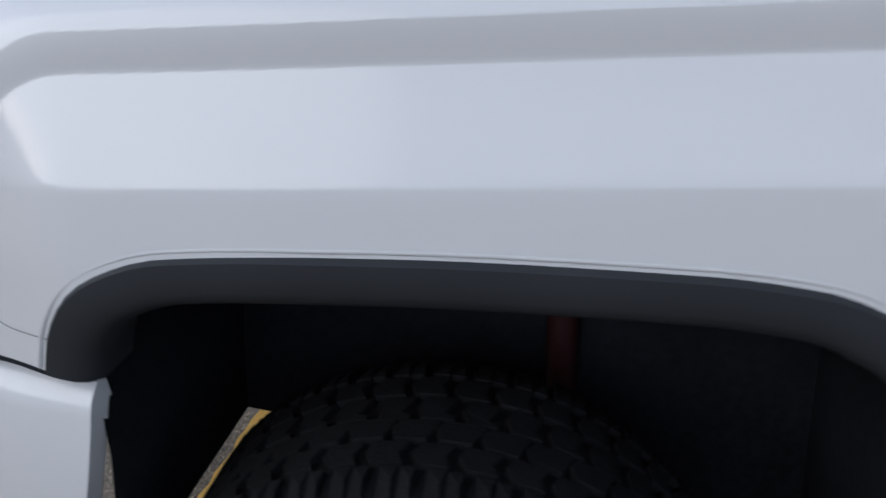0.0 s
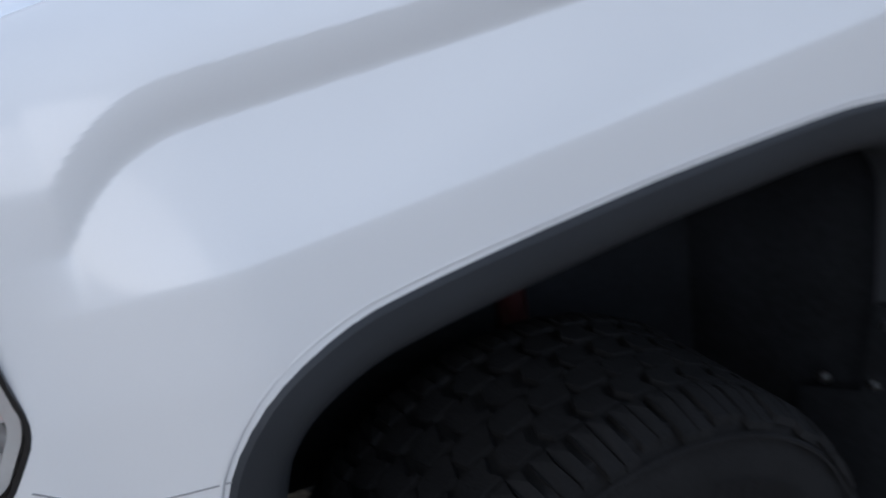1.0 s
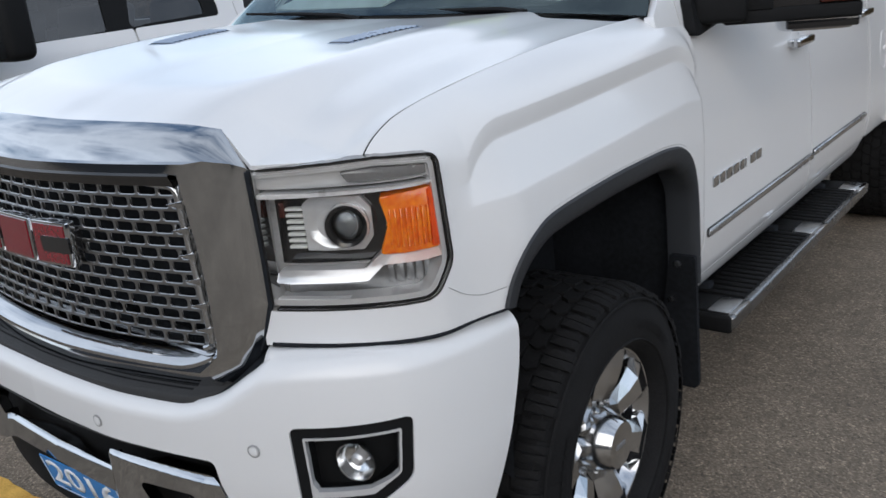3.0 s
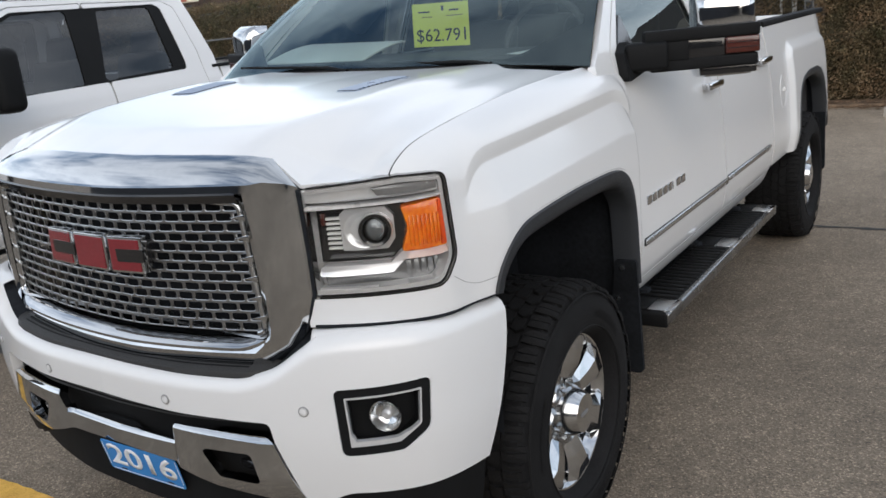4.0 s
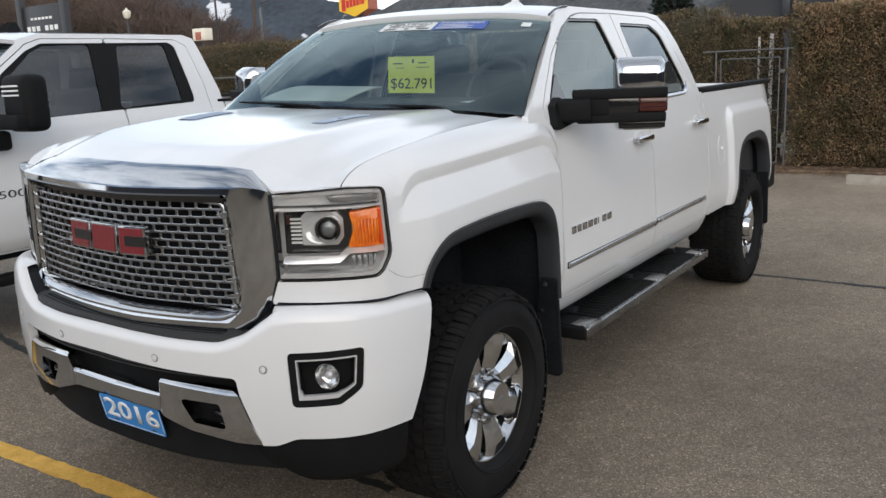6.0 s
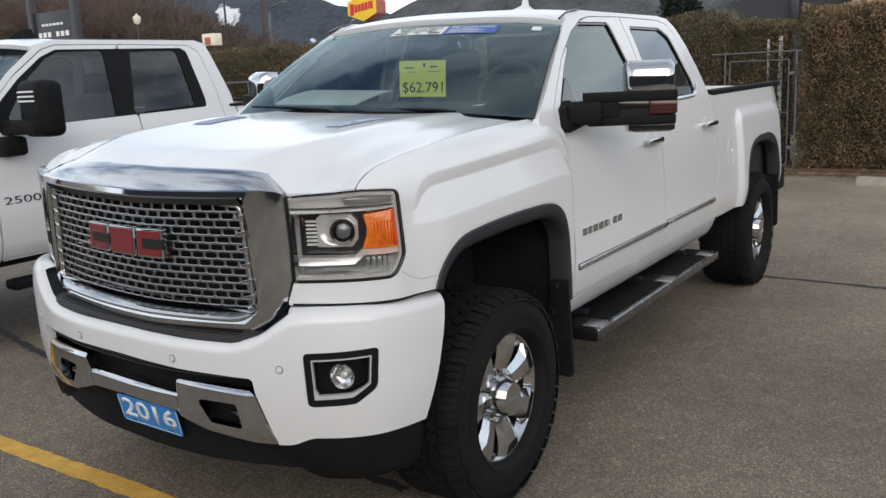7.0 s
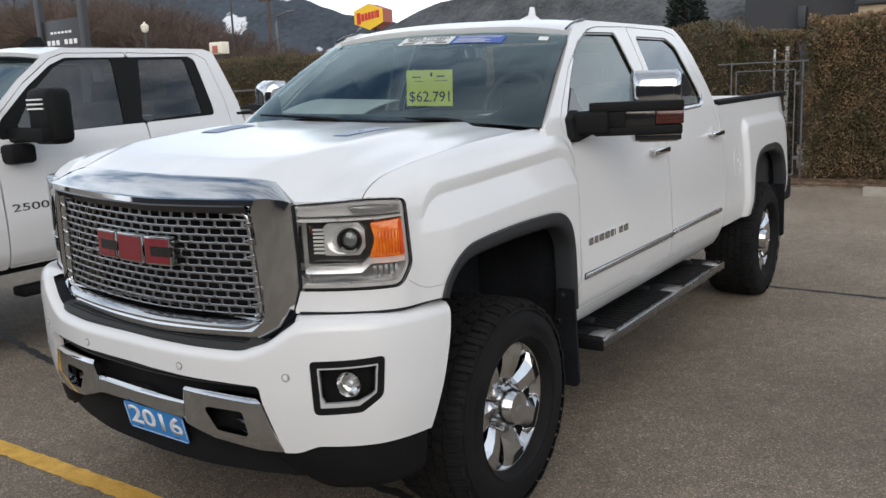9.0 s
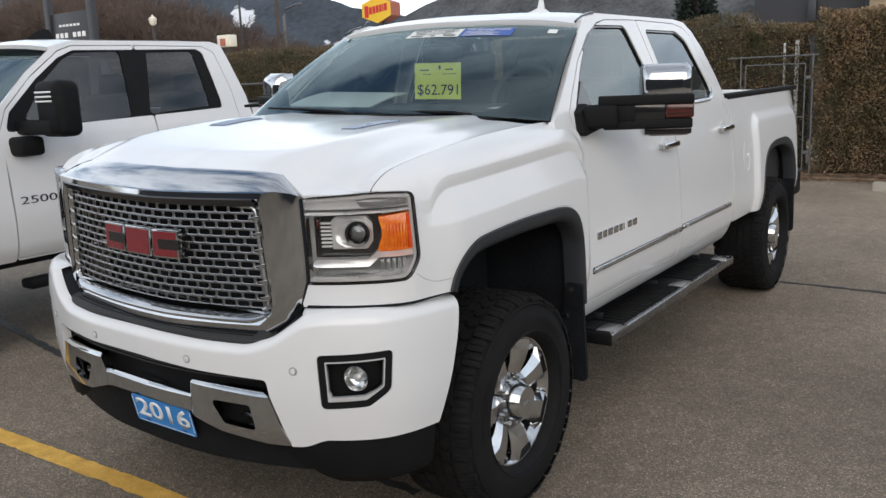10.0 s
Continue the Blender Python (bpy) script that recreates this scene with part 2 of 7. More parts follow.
def surface(name, P, us, vs, material, parent, keep=None, back=0.0, flip=False, label="", e=1e-3, mirror=False):
    """The curved sheet P(u, v), cut to where keep(points, u, v) > 0, with edges turned in by back. Normals come from P itself."""
    U, V = np.meshgrid(us, vs, indexing="ij")
    nu, nv = U.shape
    K = keep(P(U, V), U, V) if keep else np.ones((nu, nv))
    index, uv, faces = {}, [], []

    def node(i, j):
        if (i, j) not in index:
            index[(i, j)] = len(uv)
            uv.append((U[i, j], V[i, j]))
        return index[(i, j)]

    def cut(a, b):
        key = (min(a, b), max(a, b))
        if key not in index:
            ka, kb = K[key[0]], K[key[1]]
            s = np.clip(ka / (ka - kb), 0.001, 0.999)
            index[key] = len(uv)
            uv.append((U[key[0]] * (1 - s) + U[key[1]] * s, V[key[0]] * (1 - s) + V[key[1]] * s))
        return index[key]

    pos = K > 0
    for i in range(nu - 1):
        for j in range(nv - 1):
            ring = ((i, j), (i + 1, j), (i + 1, j + 1), (i, j + 1))
            on = [pos[c] for c in ring]
            if not any(on):
                continue
            f = []
            for k in range(4):
                c, d = ring[k], ring[(k + 1) % 4]
                if on[k]:
                    f.append(node(*c))
                if on[k] != on[(k + 1) % 4]:
                    f.append(cut(c, d))
            if len(f) >= 3:
                faces.append(f)
    uv = np.array(uv)
    u, v = uv[:, 0], uv[:, 1]
    X = P(u, v)
    du, dv = P(u + e, v) - P(u - e, v), P(u, v + e) - P(u, v - e)
    N = np.cross(du, dv)
    N /= np.linalg.norm(N, axis=1, keepdims=True) + 1e-12
    if flip:
        N = -N
        faces = [f[::-1] for f in faces]
    X, N, faces = X.tolist(), N.tolist(), [list(f) for f in faces]
    if back:
        count = {}
        for f in faces:
            for a, b in zip(f, f[1:] + f[:1]):
                count[(a, b)] = 1
        edges = [(a, b) for a, b in count if (b, a) not in count]
        ring = {}
        for a, b in edges:
            p, q = np.array(X[a]), np.array(X[b])
            side = np.cross(q - p, np.array(N[a]))
            side /= np.linalg.norm(side) + 1e-12
            k = len(X)
            X += [p.tolist(), q.tolist(), (q - back * np.array(N[b])).tolist(), (p - back * np.array(N[a])).tolist()]
            N += [side.tolist()] * 4
            faces.append([k + 1, k, k + 3, k + 2])
    if mirror:
        n = len(X)
        X += [[-p[0], p[1], p[2]] for p in X]
        N += [[-p[0], p[1], p[2]] for p in N]
        faces += [[i + n for i in f[::-1]] for f in faces]
    me = bpy.data.meshes.new(name)
    me.from_pydata(X, [], faces)
    me.shade_smooth()
    me.normals_split_custom_set_from_vertices(N)
    return mesh_part(name, me, material, parent, label)


def both(ob, parent):
    """The same part on the other flank."""
    o = ob.copy()
    o.data = ob.data.copy()
    o.data.transform(Matrix.Diagonal((-1, 1, 1, 1)))
    o.data.flip_normals()
    scene.collection.objects.link(o)
    o.parent = parent
    return o


def loft(name, rings, material, parent, closed=True, caps=False, label="", angle=35):
    """A skin over rings of equally many points."""
    bm = bmesh.new()
    rows = [[bm.verts.new(p) for p in r] for r in rings]
    n = len(rings[0])
    for a, b in zip(rows, rows[1:]):
        for k in range(n if closed else n - 1):
            bm.faces.new((a[k], a[(k + 1) % n], b[(k + 1) % n], b[k]))
    if caps:
        bm.faces.new(rows[0][::-1])
        bm.faces.new(rows[-1])
    ob = part(name, bm, material, parent, label)
    smooth(ob.data, angle)
    return ob


def prism(name, outline, to3d, d0, d1, material, parent, label="", bevel=0.0, angle=30):
    """A plate: the 2D outline at depths d0 and d1 by to3d(a, b, d)."""
    bm = bmesh.new()
    lo = [bm.verts.new(to3d(a, b, d0)) for a, b in outline]
    hi = [bm.verts.new(to3d(a, b, d1)) for a, b in outline]
    bm.faces.new(lo), bm.faces.new(hi[::-1])
    n = len(lo)
    rim = [bm.faces.new((lo[k], hi[k], hi[(k + 1) % n], lo[(k + 1) % n])) for k in range(n)]
    if bevel:
        es = [e for e in bm.edges if all(v in hi for v in e.verts)]
        bmesh.ops.bevel(bm, geom=es, offset=bevel, segments=2, profile=0.5, affect="EDGES")
    ob = part(name, bm, material, parent, label)
    smooth(ob.data, angle)
    return ob


def tube(name, pts, r, material, parent=None, n=10, label="", bm_only=False):
    """A round bar along pts; r: one radius or one for each point."""
    pts = [Vector(p) for p in pts]
    rs = r if isinstance(r, (list, tuple)) else [r] * len(pts)
    bm = bmesh.new()
    rows = []
    for i, p in enumerate(pts):
        d = (pts[min(i + 1, len(pts) - 1)] - pts[max(i - 1, 0)]).normalized()
        up = Vector((0, 0, 1)) if abs(d.z) < 0.9 else Vector((1, 0, 0))
        s = d.cross(up).normalized()
        w = s.cross(d)
        rows.append([bm.verts.new(p + rs[i] * (math.cos(2 * math.pi * k / n) * s + math.sin(2 * math.pi * k / n) * w)) for k in range(n)])
    for a, b in zip(rows, rows[1:]):
        for k in range(n):
            bm.faces.new((a[k], a[(k + 1) % n], b[(k + 1) % n], b[k]))
    bm.faces.new(rows[0][::-1]), bm.faces.new(rows[-1])
    ob = part(name, bm, material, parent, label)
    smooth(ob.data, 50)
    return ob


def lettering(name, words, height, m, material, parent=None, depth=0.002, label="", width=None, bold=0.0):
    """Raised letters in the built-in font, centred on the pose m (text plane x right, y up)."""
    cu = bpy.data.curves.new(name, "FONT")
    cu.body, cu.size, cu.extrude = words, 1.0, 0.0
    cu.align_x, cu.align_y = "CENTER", "CENTER"
    cu.resolution_u = 3
    cu.offset = bold
    tmp = new(name, cu)
    me = bpy.data.meshes.new_from_object(tmp.evaluated_get(bpy.context.evaluated_depsgraph_get()))
    bpy.data.objects.remove(tmp)
    xs = [v.co.x for v in me.vertices]
    ys = [v.co.y for v in me.vertices]
    sy = height / (max(ys) - min(ys))
    sx = width / (max(xs) - min(xs)) if width else sy
    cx, cy = (max(xs) + min(xs)) / 2, (max(ys) + min(ys)) / 2
    bm = bmesh.new()
    bm.from_mesh(me)
    bpy.data.meshes.remove(me)
    for v in bm.verts:
        v.co = Vector(((v.co.x - cx) * sx, (v.co.y - cy) * sy, 0))
    r = bmesh.ops.extrude_face_region(bm, geom=bm.faces[:])
    for v in [g for g in r["geom"] if isinstance(g, bmesh.types.BMVert)]:
        v.co.z += depth
    bm.transform(m)
    return part(name, bm, material, parent, label)


# ---- ground, markings ----
def ground_mat():
    m = bpy.data.materials.new("asphalt")
    m.use_nodes = True
    n, l = m.node_tree.nodes, m.node_tree.links
    b = n["Principled BSDF"]
    b.inputs["Specular IOR Level"].default_value = 0.35
    co = n.new("ShaderNodeTexCoord")

    def noise_node(scale, detail, rough=0.6):
        k = n.new("ShaderNodeTexNoise")
        k.inputs["Scale"].default_value, k.inputs["Detail"].default_value, k.inputs["Roughness"].default_value = scale, detail, rough
        l.new(co.outputs["Object"], k.inputs["Vector"])
        return k
    patch, mid = noise_node(0.55, 5), noise_node(9, 4)
    cell = n.new("ShaderNodeTexVoronoi")
    cell.inputs["Scale"].default_value = 240
    l.new(co.outputs["Object"], cell.inputs["Vector"])
    cell2 = n.new("ShaderNodeTexVoronoi")
    cell2.inputs["Scale"].default_value = 55
    l.new(co.outputs["Object"], cell2.inputs["Vector"])
    stone = n.new("ShaderNodeValToRGB")
    els = stone.color_ramp.elements
    els[0].position, els[0].color = 0.0, (0.140, 0.114, 0.086, 1)
    els[1].position, els[1].color = 1.0, (0.372, 0.309, 0.236, 1)
    e1 = els.new(0.45)
    e1.color = (0.199, 0.162, 0.122, 1)
    e2 = els.new(0.80)
    e2.color = (0.246, 0.200, 0.152, 1)
    # larger pale and dark chips among the fine stone
    chip_col = n.new("ShaderNodeTexVoronoi")
    chip_col.inputs["Scale"].default_value = 130
    l.new(co.outputs["Object"], chip_col.inputs["Vector"])
    chip_bw = n.new("ShaderNodeSeparateColor")
    l.new(chip_col.outputs["Color"], chip_bw.inputs[0])
    chip = n.new("ShaderNodeValToRGB")
    chip.color_ramp.elements[0].position, chip.color_ramp.elements[0].color = 0.0, (0.52, 0.52, 0.52, 1)
    chip.color_ramp.elements[1].position, chip.color_ramp.elements[1].color = 1.0, (1.95, 1.92, 1.87, 1)
    for at, v in ((0.18, 0.84), (0.55, 0.97), (0.86, 1.14)):
        chip.color_ramp.elements.new(at).color = (v, v, v, 1)
    l.new(chip_bw.outputs[0], chip.inputs["Fac"])
    bw = n.new("ShaderNodeSeparateColor")
    l.new(cell.outputs["Color"], bw.inputs[0])
    l.new(bw.outputs[0], stone.inputs["Fac"])
    mix = n.new("ShaderNodeMix")
    mix.data_type, mix.blend_type = "RGBA", "MULTIPLY"
    mix.inputs["Factor"].default_value = 1.0
    chipped = n.new("ShaderNodeMix")
    chipped.data_type, chipped.blend_type = "RGBA", "MULTIPLY"
    chipped.inputs["Factor"].default_value = 0.9
    l.new(stone.outputs[0], chipped.inputs["A"])
    l.new(chip.outputs[0], chipped.inputs["B"])
    l.new(chipped.outputs["Result"], mix.inputs["A"])
    tone = n.new("ShaderNodeMapRange")
    tone.inputs["From Min"].default_value, tone.inputs["From Max"].default_value = 0.3, 0.7
    tone.inputs["To Min"].default_value, tone.inputs["To Max"].default_value = 0.72, 1.22
    l.new(patch.outputs["Fac"], tone.inputs["Value"])
    tone2 = n.new("ShaderNodeMapRange")
    tone2.inputs["From Min"].default_value, tone2.inputs["From Max"].default_value = 0.3, 0.7
    tone2.inputs["To Min"].default_value, tone2.inputs["To Max"].default_value = 0.85, 1.12
    l.new(mid.outputs["Fac"], tone2.inputs["Value"])
    mul = n.new("ShaderNodeMath")
    mul.operation = "MULTIPLY"
    l.new(tone.outputs[0], mul.inputs[0])
    l.new(tone2.outputs[0], mul.inputs[1])
    # asphalt made gradually paler towards the hedge, between y 3 and 8
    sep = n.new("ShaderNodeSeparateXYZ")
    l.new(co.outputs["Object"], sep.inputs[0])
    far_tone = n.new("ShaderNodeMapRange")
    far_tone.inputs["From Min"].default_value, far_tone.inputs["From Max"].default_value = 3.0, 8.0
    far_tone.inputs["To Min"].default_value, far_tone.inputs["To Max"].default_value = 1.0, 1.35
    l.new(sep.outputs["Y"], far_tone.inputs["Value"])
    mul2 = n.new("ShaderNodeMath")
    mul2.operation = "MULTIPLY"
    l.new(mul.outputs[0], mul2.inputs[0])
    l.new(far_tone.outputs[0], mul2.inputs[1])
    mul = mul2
    comb = n.new("ShaderNodeCombineColor")
    for k in range(3):
        l.new(mul.outputs[0], comb.inputs[k])
    l.new(comb.outputs[0], mix.inputs["B"])
    l.new(mix.outputs["Result"], b.inputs["Base Color"])
    b.inputs["Roughness"].default_value = 0.78
    bp = n.new("ShaderNodeBump")
    bp.inputs["Strength"].default_value, bp.inputs["Distance"].default_value = 0.5, 0.004
    add = n.new("ShaderNodeMath")
    add.operation = "ADD"
    l.new(cell.outputs["Distance"], add.inputs[0])
    l.new(cell2.outputs["Distance"], add.inputs[1])
    l.new(add.outputs[0], bp.inputs["Height"])
    l.new(bp.outputs[0], b.inputs["Normal"])
    return m


M["asphalt"] = ground_mat()
M["line"] = mat("road_paint", (0.80, 0.42, 0.055), 0.75, var=0.3, scale=12, fine=160, bump=0.8, col2=(0.88, 0.54, 0.12))
M["tar"] = mat("tar_seam", (0.030, 0.029, 0.028), 0.6, var=0.4, scale=10, fine=120, bump=0.5)
M["concrete"] = mat("concrete", (0.34, 0.31, 0.26), 0.85, var=0.2, scale=9, fine=120, bump=0.5)
M["soil"] = mat("leaf_litter", (0.085, 0.055, 0.035), 0.9, var=0.5, scale=14, fine=90, bump=0.8, col2=(0.24, 0.16, 0.10))
M["galv"] = mat("galvanised", (0.15, 0.153, 0.155), 0.55, 0.6, var=0.2, fine=90)
M["dark_wall"] = mat("dark_cladding", (0.042, 0.043, 0.049), 0.7, var=0.12, scale=1.2, fine=30)
M["tan_wall"] = mat("tan_stucco", (0.42, 0.33, 0.22), 0.85, var=0.15, scale=2, fine=40, bump=0.3)
M["post"] = mat("sign_post", (0.036, 0.039, 0.045), 0.5, var=0.15)
M["sign_face"] = mat("sign_face", (0.018, 0.018, 0.020), 0.4, var=0.1)
M["sign_yellow"] = mat("sign_yellow", (0.78, 0.50, 0.03), 0.5, var=0.06)
M["sign_red"] = mat("sign_red", (0.55, 0.03, 0.03), 0.5, var=0.06)
M["sign_side"] = mat("sign_side", (0.42, 0.13, 0.09), 0.6, var=0.1)
M["globe"] = mat("lamp_globe", (0.78, 0.74, 0.62), 0.4, var=0.05)
M["bark"] = mat("bark", (0.085, 0.062, 0.050), 0.9, var=0.35, scale=6, fine=40)
M["twig"] = mat("twigs", (0.100, 0.070, 0.056), 0.9, var=0.3, scale=0.4, fine=8, island=0.35)
M["hedge_leaf"] = mat("hedge_leaf", (0.092, 0.104, 0.042), 0.75, var=0.35, scale=1.1, fine=4, col2=(0.32, 0.205, 0.12), island=0.22)
M["hedge_leaf_green"] = mat("hedge_leaf_green", (0.068, 0.078, 0.030), 0.75, var=0.35, scale=0.8, fine=5, col2=(0.20, 0.135, 0.080), island=0.28)
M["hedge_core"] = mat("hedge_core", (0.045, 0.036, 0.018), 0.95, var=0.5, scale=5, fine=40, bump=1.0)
M["conifer"] = mat("conifer_needles", (0.020, 0.034, 0.024), 0.8, var=0.3, scale=0.8, fine=6, island=0.4)

bm = bmesh.new()
bmesh.ops.create_grid(bm, x_segments=24, y_segments=24, size=900)
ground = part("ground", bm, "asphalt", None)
tagged(ground, "grey weathered asphalt of the car lot", "ground", kind="structure")


def strip(name, pts, width, z, material, label, category, wob=0.0, seed=1):
    """A thin flat band painted or poured on the ground, with a slightly uneven edge."""
    rng = random.Random(seed)
    p = np.array(pts, float)
    d = np.r_[0, np.cumsum(np.hypot(*np.diff(p, axis=0).T))]
    n = max(2, int(d[-1] / 0.05))
    bm = bmesh.new()
    rows = []
    for q in np.linspace(0, d[-1], n):
        x, y = np.interp(q, d, p[:, 0]), np.interp(q, d, p[:, 1])
        x2, y2 = np.interp(min(q + 0.1, d[-1]), d, p[:, 0]), np.interp(min(q + 0.1, d[-1]), d, p[:, 1])
        x1, y1 = np.interp(max(q - 0.1, 0), d, p[:, 0]), np.interp(max(q - 0.1, 0), d, p[:, 1])
        l = math.hypot(x2 - x1, y2 - y1)
        nx, ny = -(y2 - y1) / l, (x2 - x1) / l
        a, b = width / 2 + rng.uniform(-wob, wob), width / 2 + rng.uniform(-wob, wob)
        rows.append([bm.verts.new((x + nx * a, y + ny * a, z)), bm.verts.new((x - nx * b, y - ny * b, z))])
    for r, s in zip(rows, rows[1:]):
        bm.faces.new((r[0], r[1], s[1], s[0]))
    return tagged(part(name, bm, material, None), label, category, kind="structure")


strip("parking_line", [(-5.2, 0.262), (-1.55, 0.262), (-0.40, 0.266), (0.2, 0.248), (0.95, 0.25)], 0.105, 0.004, "line", "worn yellow parking line on the asphalt", "parking line", 0.006)
strip("road_seam", [(-9, 6.0), (0.9, 5.15), (1.9, 5.10), (5.5, 5.05), (9, 5.25)], 0.045, 0.004, "tar", "dark tar seam across the asphalt", "seam", 0.014, 2)
strip("road_seam", [(-6, 1.95), (-3.1, 1.30), (-1.6, 1.0), (0.5, 0.85), (0.6, 0.84)], 0.06, 0.0045, "tar", "dark tar seam beside the truck", "seam", 0.014, 3)

# planting strip, wheel stop
bed = box("planting_bed", (-26, 11.55, 0.0), (16, 13.4, 0.05), "soil", None, 0.02)
tagged(bed, "narrow bed of dry leaf litter under the hedge", "planting bed", kind="structure")
rng = random.Random(5)
verts, faces = [], []
for k in range(2600):
    x, y = rng.uniform(-6, 5), 11.52 + abs(rng.gauss(0, 0.28)) - rng.random() * 0.25
    a, s = rng.random() * 6.3, rng.uniform(0.02, 0.05)
    z = 0.056 + rng.random() * 0.03 if y > 11.55 else 0.006 + rng.random() * 0.012
    b = len(verts)
    for t, r in ((0, 1), (1.8, 0.5), (3.1, 0.9), (4.6, 0.55)):
        verts.append((x + s * r * math.cos(a + t), y + s * r * math.sin(a + t), z + rng.uniform(-0.004, 0.008)))
    faces.append((b, b + 1, b + 2, b + 3))
me = bpy.data.meshes.new("fallen_leaves")
me.from_pydata(verts, [], faces)
M["dry_leaf"] = mat("dry_leaf", (0.16, 0.09, 0.045), 0.85, var=0.4, scale=3, fine=20, col2=(0.34, 0.22, 0.13), island=0.4)
tagged(mesh_part("fallen_leaves", me, "dry_leaf", None), "scattered dry brown leaves along the hedge foot", "leaves", kind="stuff")
bm = bmesh.new()
prof = [(-0.085, 0.0), (-0.080, 0.06), (-0.055, 0.115), (0.055, 0.115), (0.080, 0.06), (0.085, 0.0)]
rows = []
for x in np.linspace(0.86, 2.60, 14):
    rows.append([bm.verts.new((x, 10.72 - 0.16 * (x - 0.6) + dy + 0.004 * math.sin(9 * x), z)) for dy, z in prof])
for a, b in zip(rows, rows[1:]):
    for j in range(5):
        bm.faces.new((a[j], a[j + 1], b[j + 1], b[j]))
bm.faces.new(rows[0]), bm.faces.new(rows[-1][::-1])
ws_ob = part("wheel_stop", bm, "concrete", None)
smooth(ws_ob.data, 30)
tagged(ws_ob, "weathered tan concrete wheel stop on the asphalt", "wheel stop")


# ---- hedge ----
def hedge(name, x0, x1, yc, half, top, seed, count, label, leaf="hedge_leaf"):
    holder = thing(name, label, "hedge", "cedar hedge")
    rng = np.random.RandomState(seed)
    nx = max(4, int((x1 - x0) / 0.25))
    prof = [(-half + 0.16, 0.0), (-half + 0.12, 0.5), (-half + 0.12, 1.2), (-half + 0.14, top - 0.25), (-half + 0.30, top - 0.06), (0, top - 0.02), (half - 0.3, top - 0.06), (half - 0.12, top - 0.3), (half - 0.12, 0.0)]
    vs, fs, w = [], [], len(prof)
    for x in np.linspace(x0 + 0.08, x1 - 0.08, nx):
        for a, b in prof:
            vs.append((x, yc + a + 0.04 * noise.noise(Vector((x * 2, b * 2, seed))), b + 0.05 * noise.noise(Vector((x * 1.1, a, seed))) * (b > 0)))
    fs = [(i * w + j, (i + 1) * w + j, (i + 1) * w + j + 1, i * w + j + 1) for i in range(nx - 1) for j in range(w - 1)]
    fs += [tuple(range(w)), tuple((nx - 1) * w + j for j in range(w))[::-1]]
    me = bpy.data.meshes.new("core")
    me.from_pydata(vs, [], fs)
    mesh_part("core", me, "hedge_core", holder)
    # sprays of flat foliage over front, top and back
    kind = rng.rand(count)
    xs = rng.uniform(x0 - 0.06, x1 + 0.06, count)
    lump = lambda a, b, c: np.array([noise.noise(Vector((p * c + seed, q * c * 1.2, 0.7))) for p, q in zip(a, b)])
    hz = top + 0.10 * np.array([noise.noise(Vector((p * 0.9, seed * 2.0, 0))) for p in xs]) + 0.10
    zf = rng.uniform(0.04, 1.0, count) * hz
    yf = -half - 0.17 * lump(xs, zf, 1.7) - 0.09 * lump(xs, zf, 4.5) + 0.30 * np.clip((zf - hz + 0.30) / 0.30, 0, 1) ** 2
    yt = rng.uniform(-half * 0.8, half, count)
    zt = hz + 0.10 * lump(xs, yt, 3.0) - 0.22 * (np.abs(yt) / half) ** 4
    front = kind < 0.76
    side_l = kind > 0.97
    P = np.stack([xs, yc + np.where(front, yf, yt), np.where(front, zf, zt)], -1)
    ends = np.where(rng.rand(count) < 0.5, x0 - 0.03, x1 + 0.03)
    P[side_l] = np.stack([ends, yc + yt, zf], -1)[side_l]
    out = np.where(front[:, None], np.array([0, -1.0, 0.15]), np.array([0, -0.2, 1.0]))
    P = P - out * (0.16 * rng.rand(count)[:, None] ** 1.3)
    d = out + rng.normal(0, 0.60, (count, 3)) + np.array([0, 0, 0.20])
    d /= np.linalg.norm(d, axis=1, keepdims=True)
    s = np.cross(d, rng.normal(0, 1, (count, 3)))
    s /= np.linalg.norm(s, axis=1, keepdims=True)
    L = rng.uniform(0.024, 0.052, count)[:, None]
    Wd = L * rng.uniform(0.22, 0.42, count)[:, None]
    q = [P, P + d * L * 0.5 + s * Wd, P + d * L, P + d * L * 0.55 - s * Wd]
    vs = np.stack(q, 1).reshape(-1, 3).tolist()
    fs = [(4 * k, 4 * k + 1, 4 * k + 2, 4 * k + 3) for k in range(count)]
    me = bpy.data.meshes.new("foliage")
    me.from_pydata(vs, [], fs)
    tagged(mesh_part("foliage", me, leaf, holder), kind="stuff")


hedge("hedge", -22.0, -1.35, 12.55, 0.62, 2.36, 1, 150000, "tall clipped cedar hedge browned by winter", "hedge_leaf_green")
hedge("hedge", -1.45, -0.42, 12.75, 0.40, 2.18, 2, 11000, "thin browned piece of cedar hedge behind the gate")
hedge("hedge", -0.15, 7.0, 12.55, 0.66, 2.34, 3, 140000, "tall clipped cedar hedge with brown patches beside the gate")

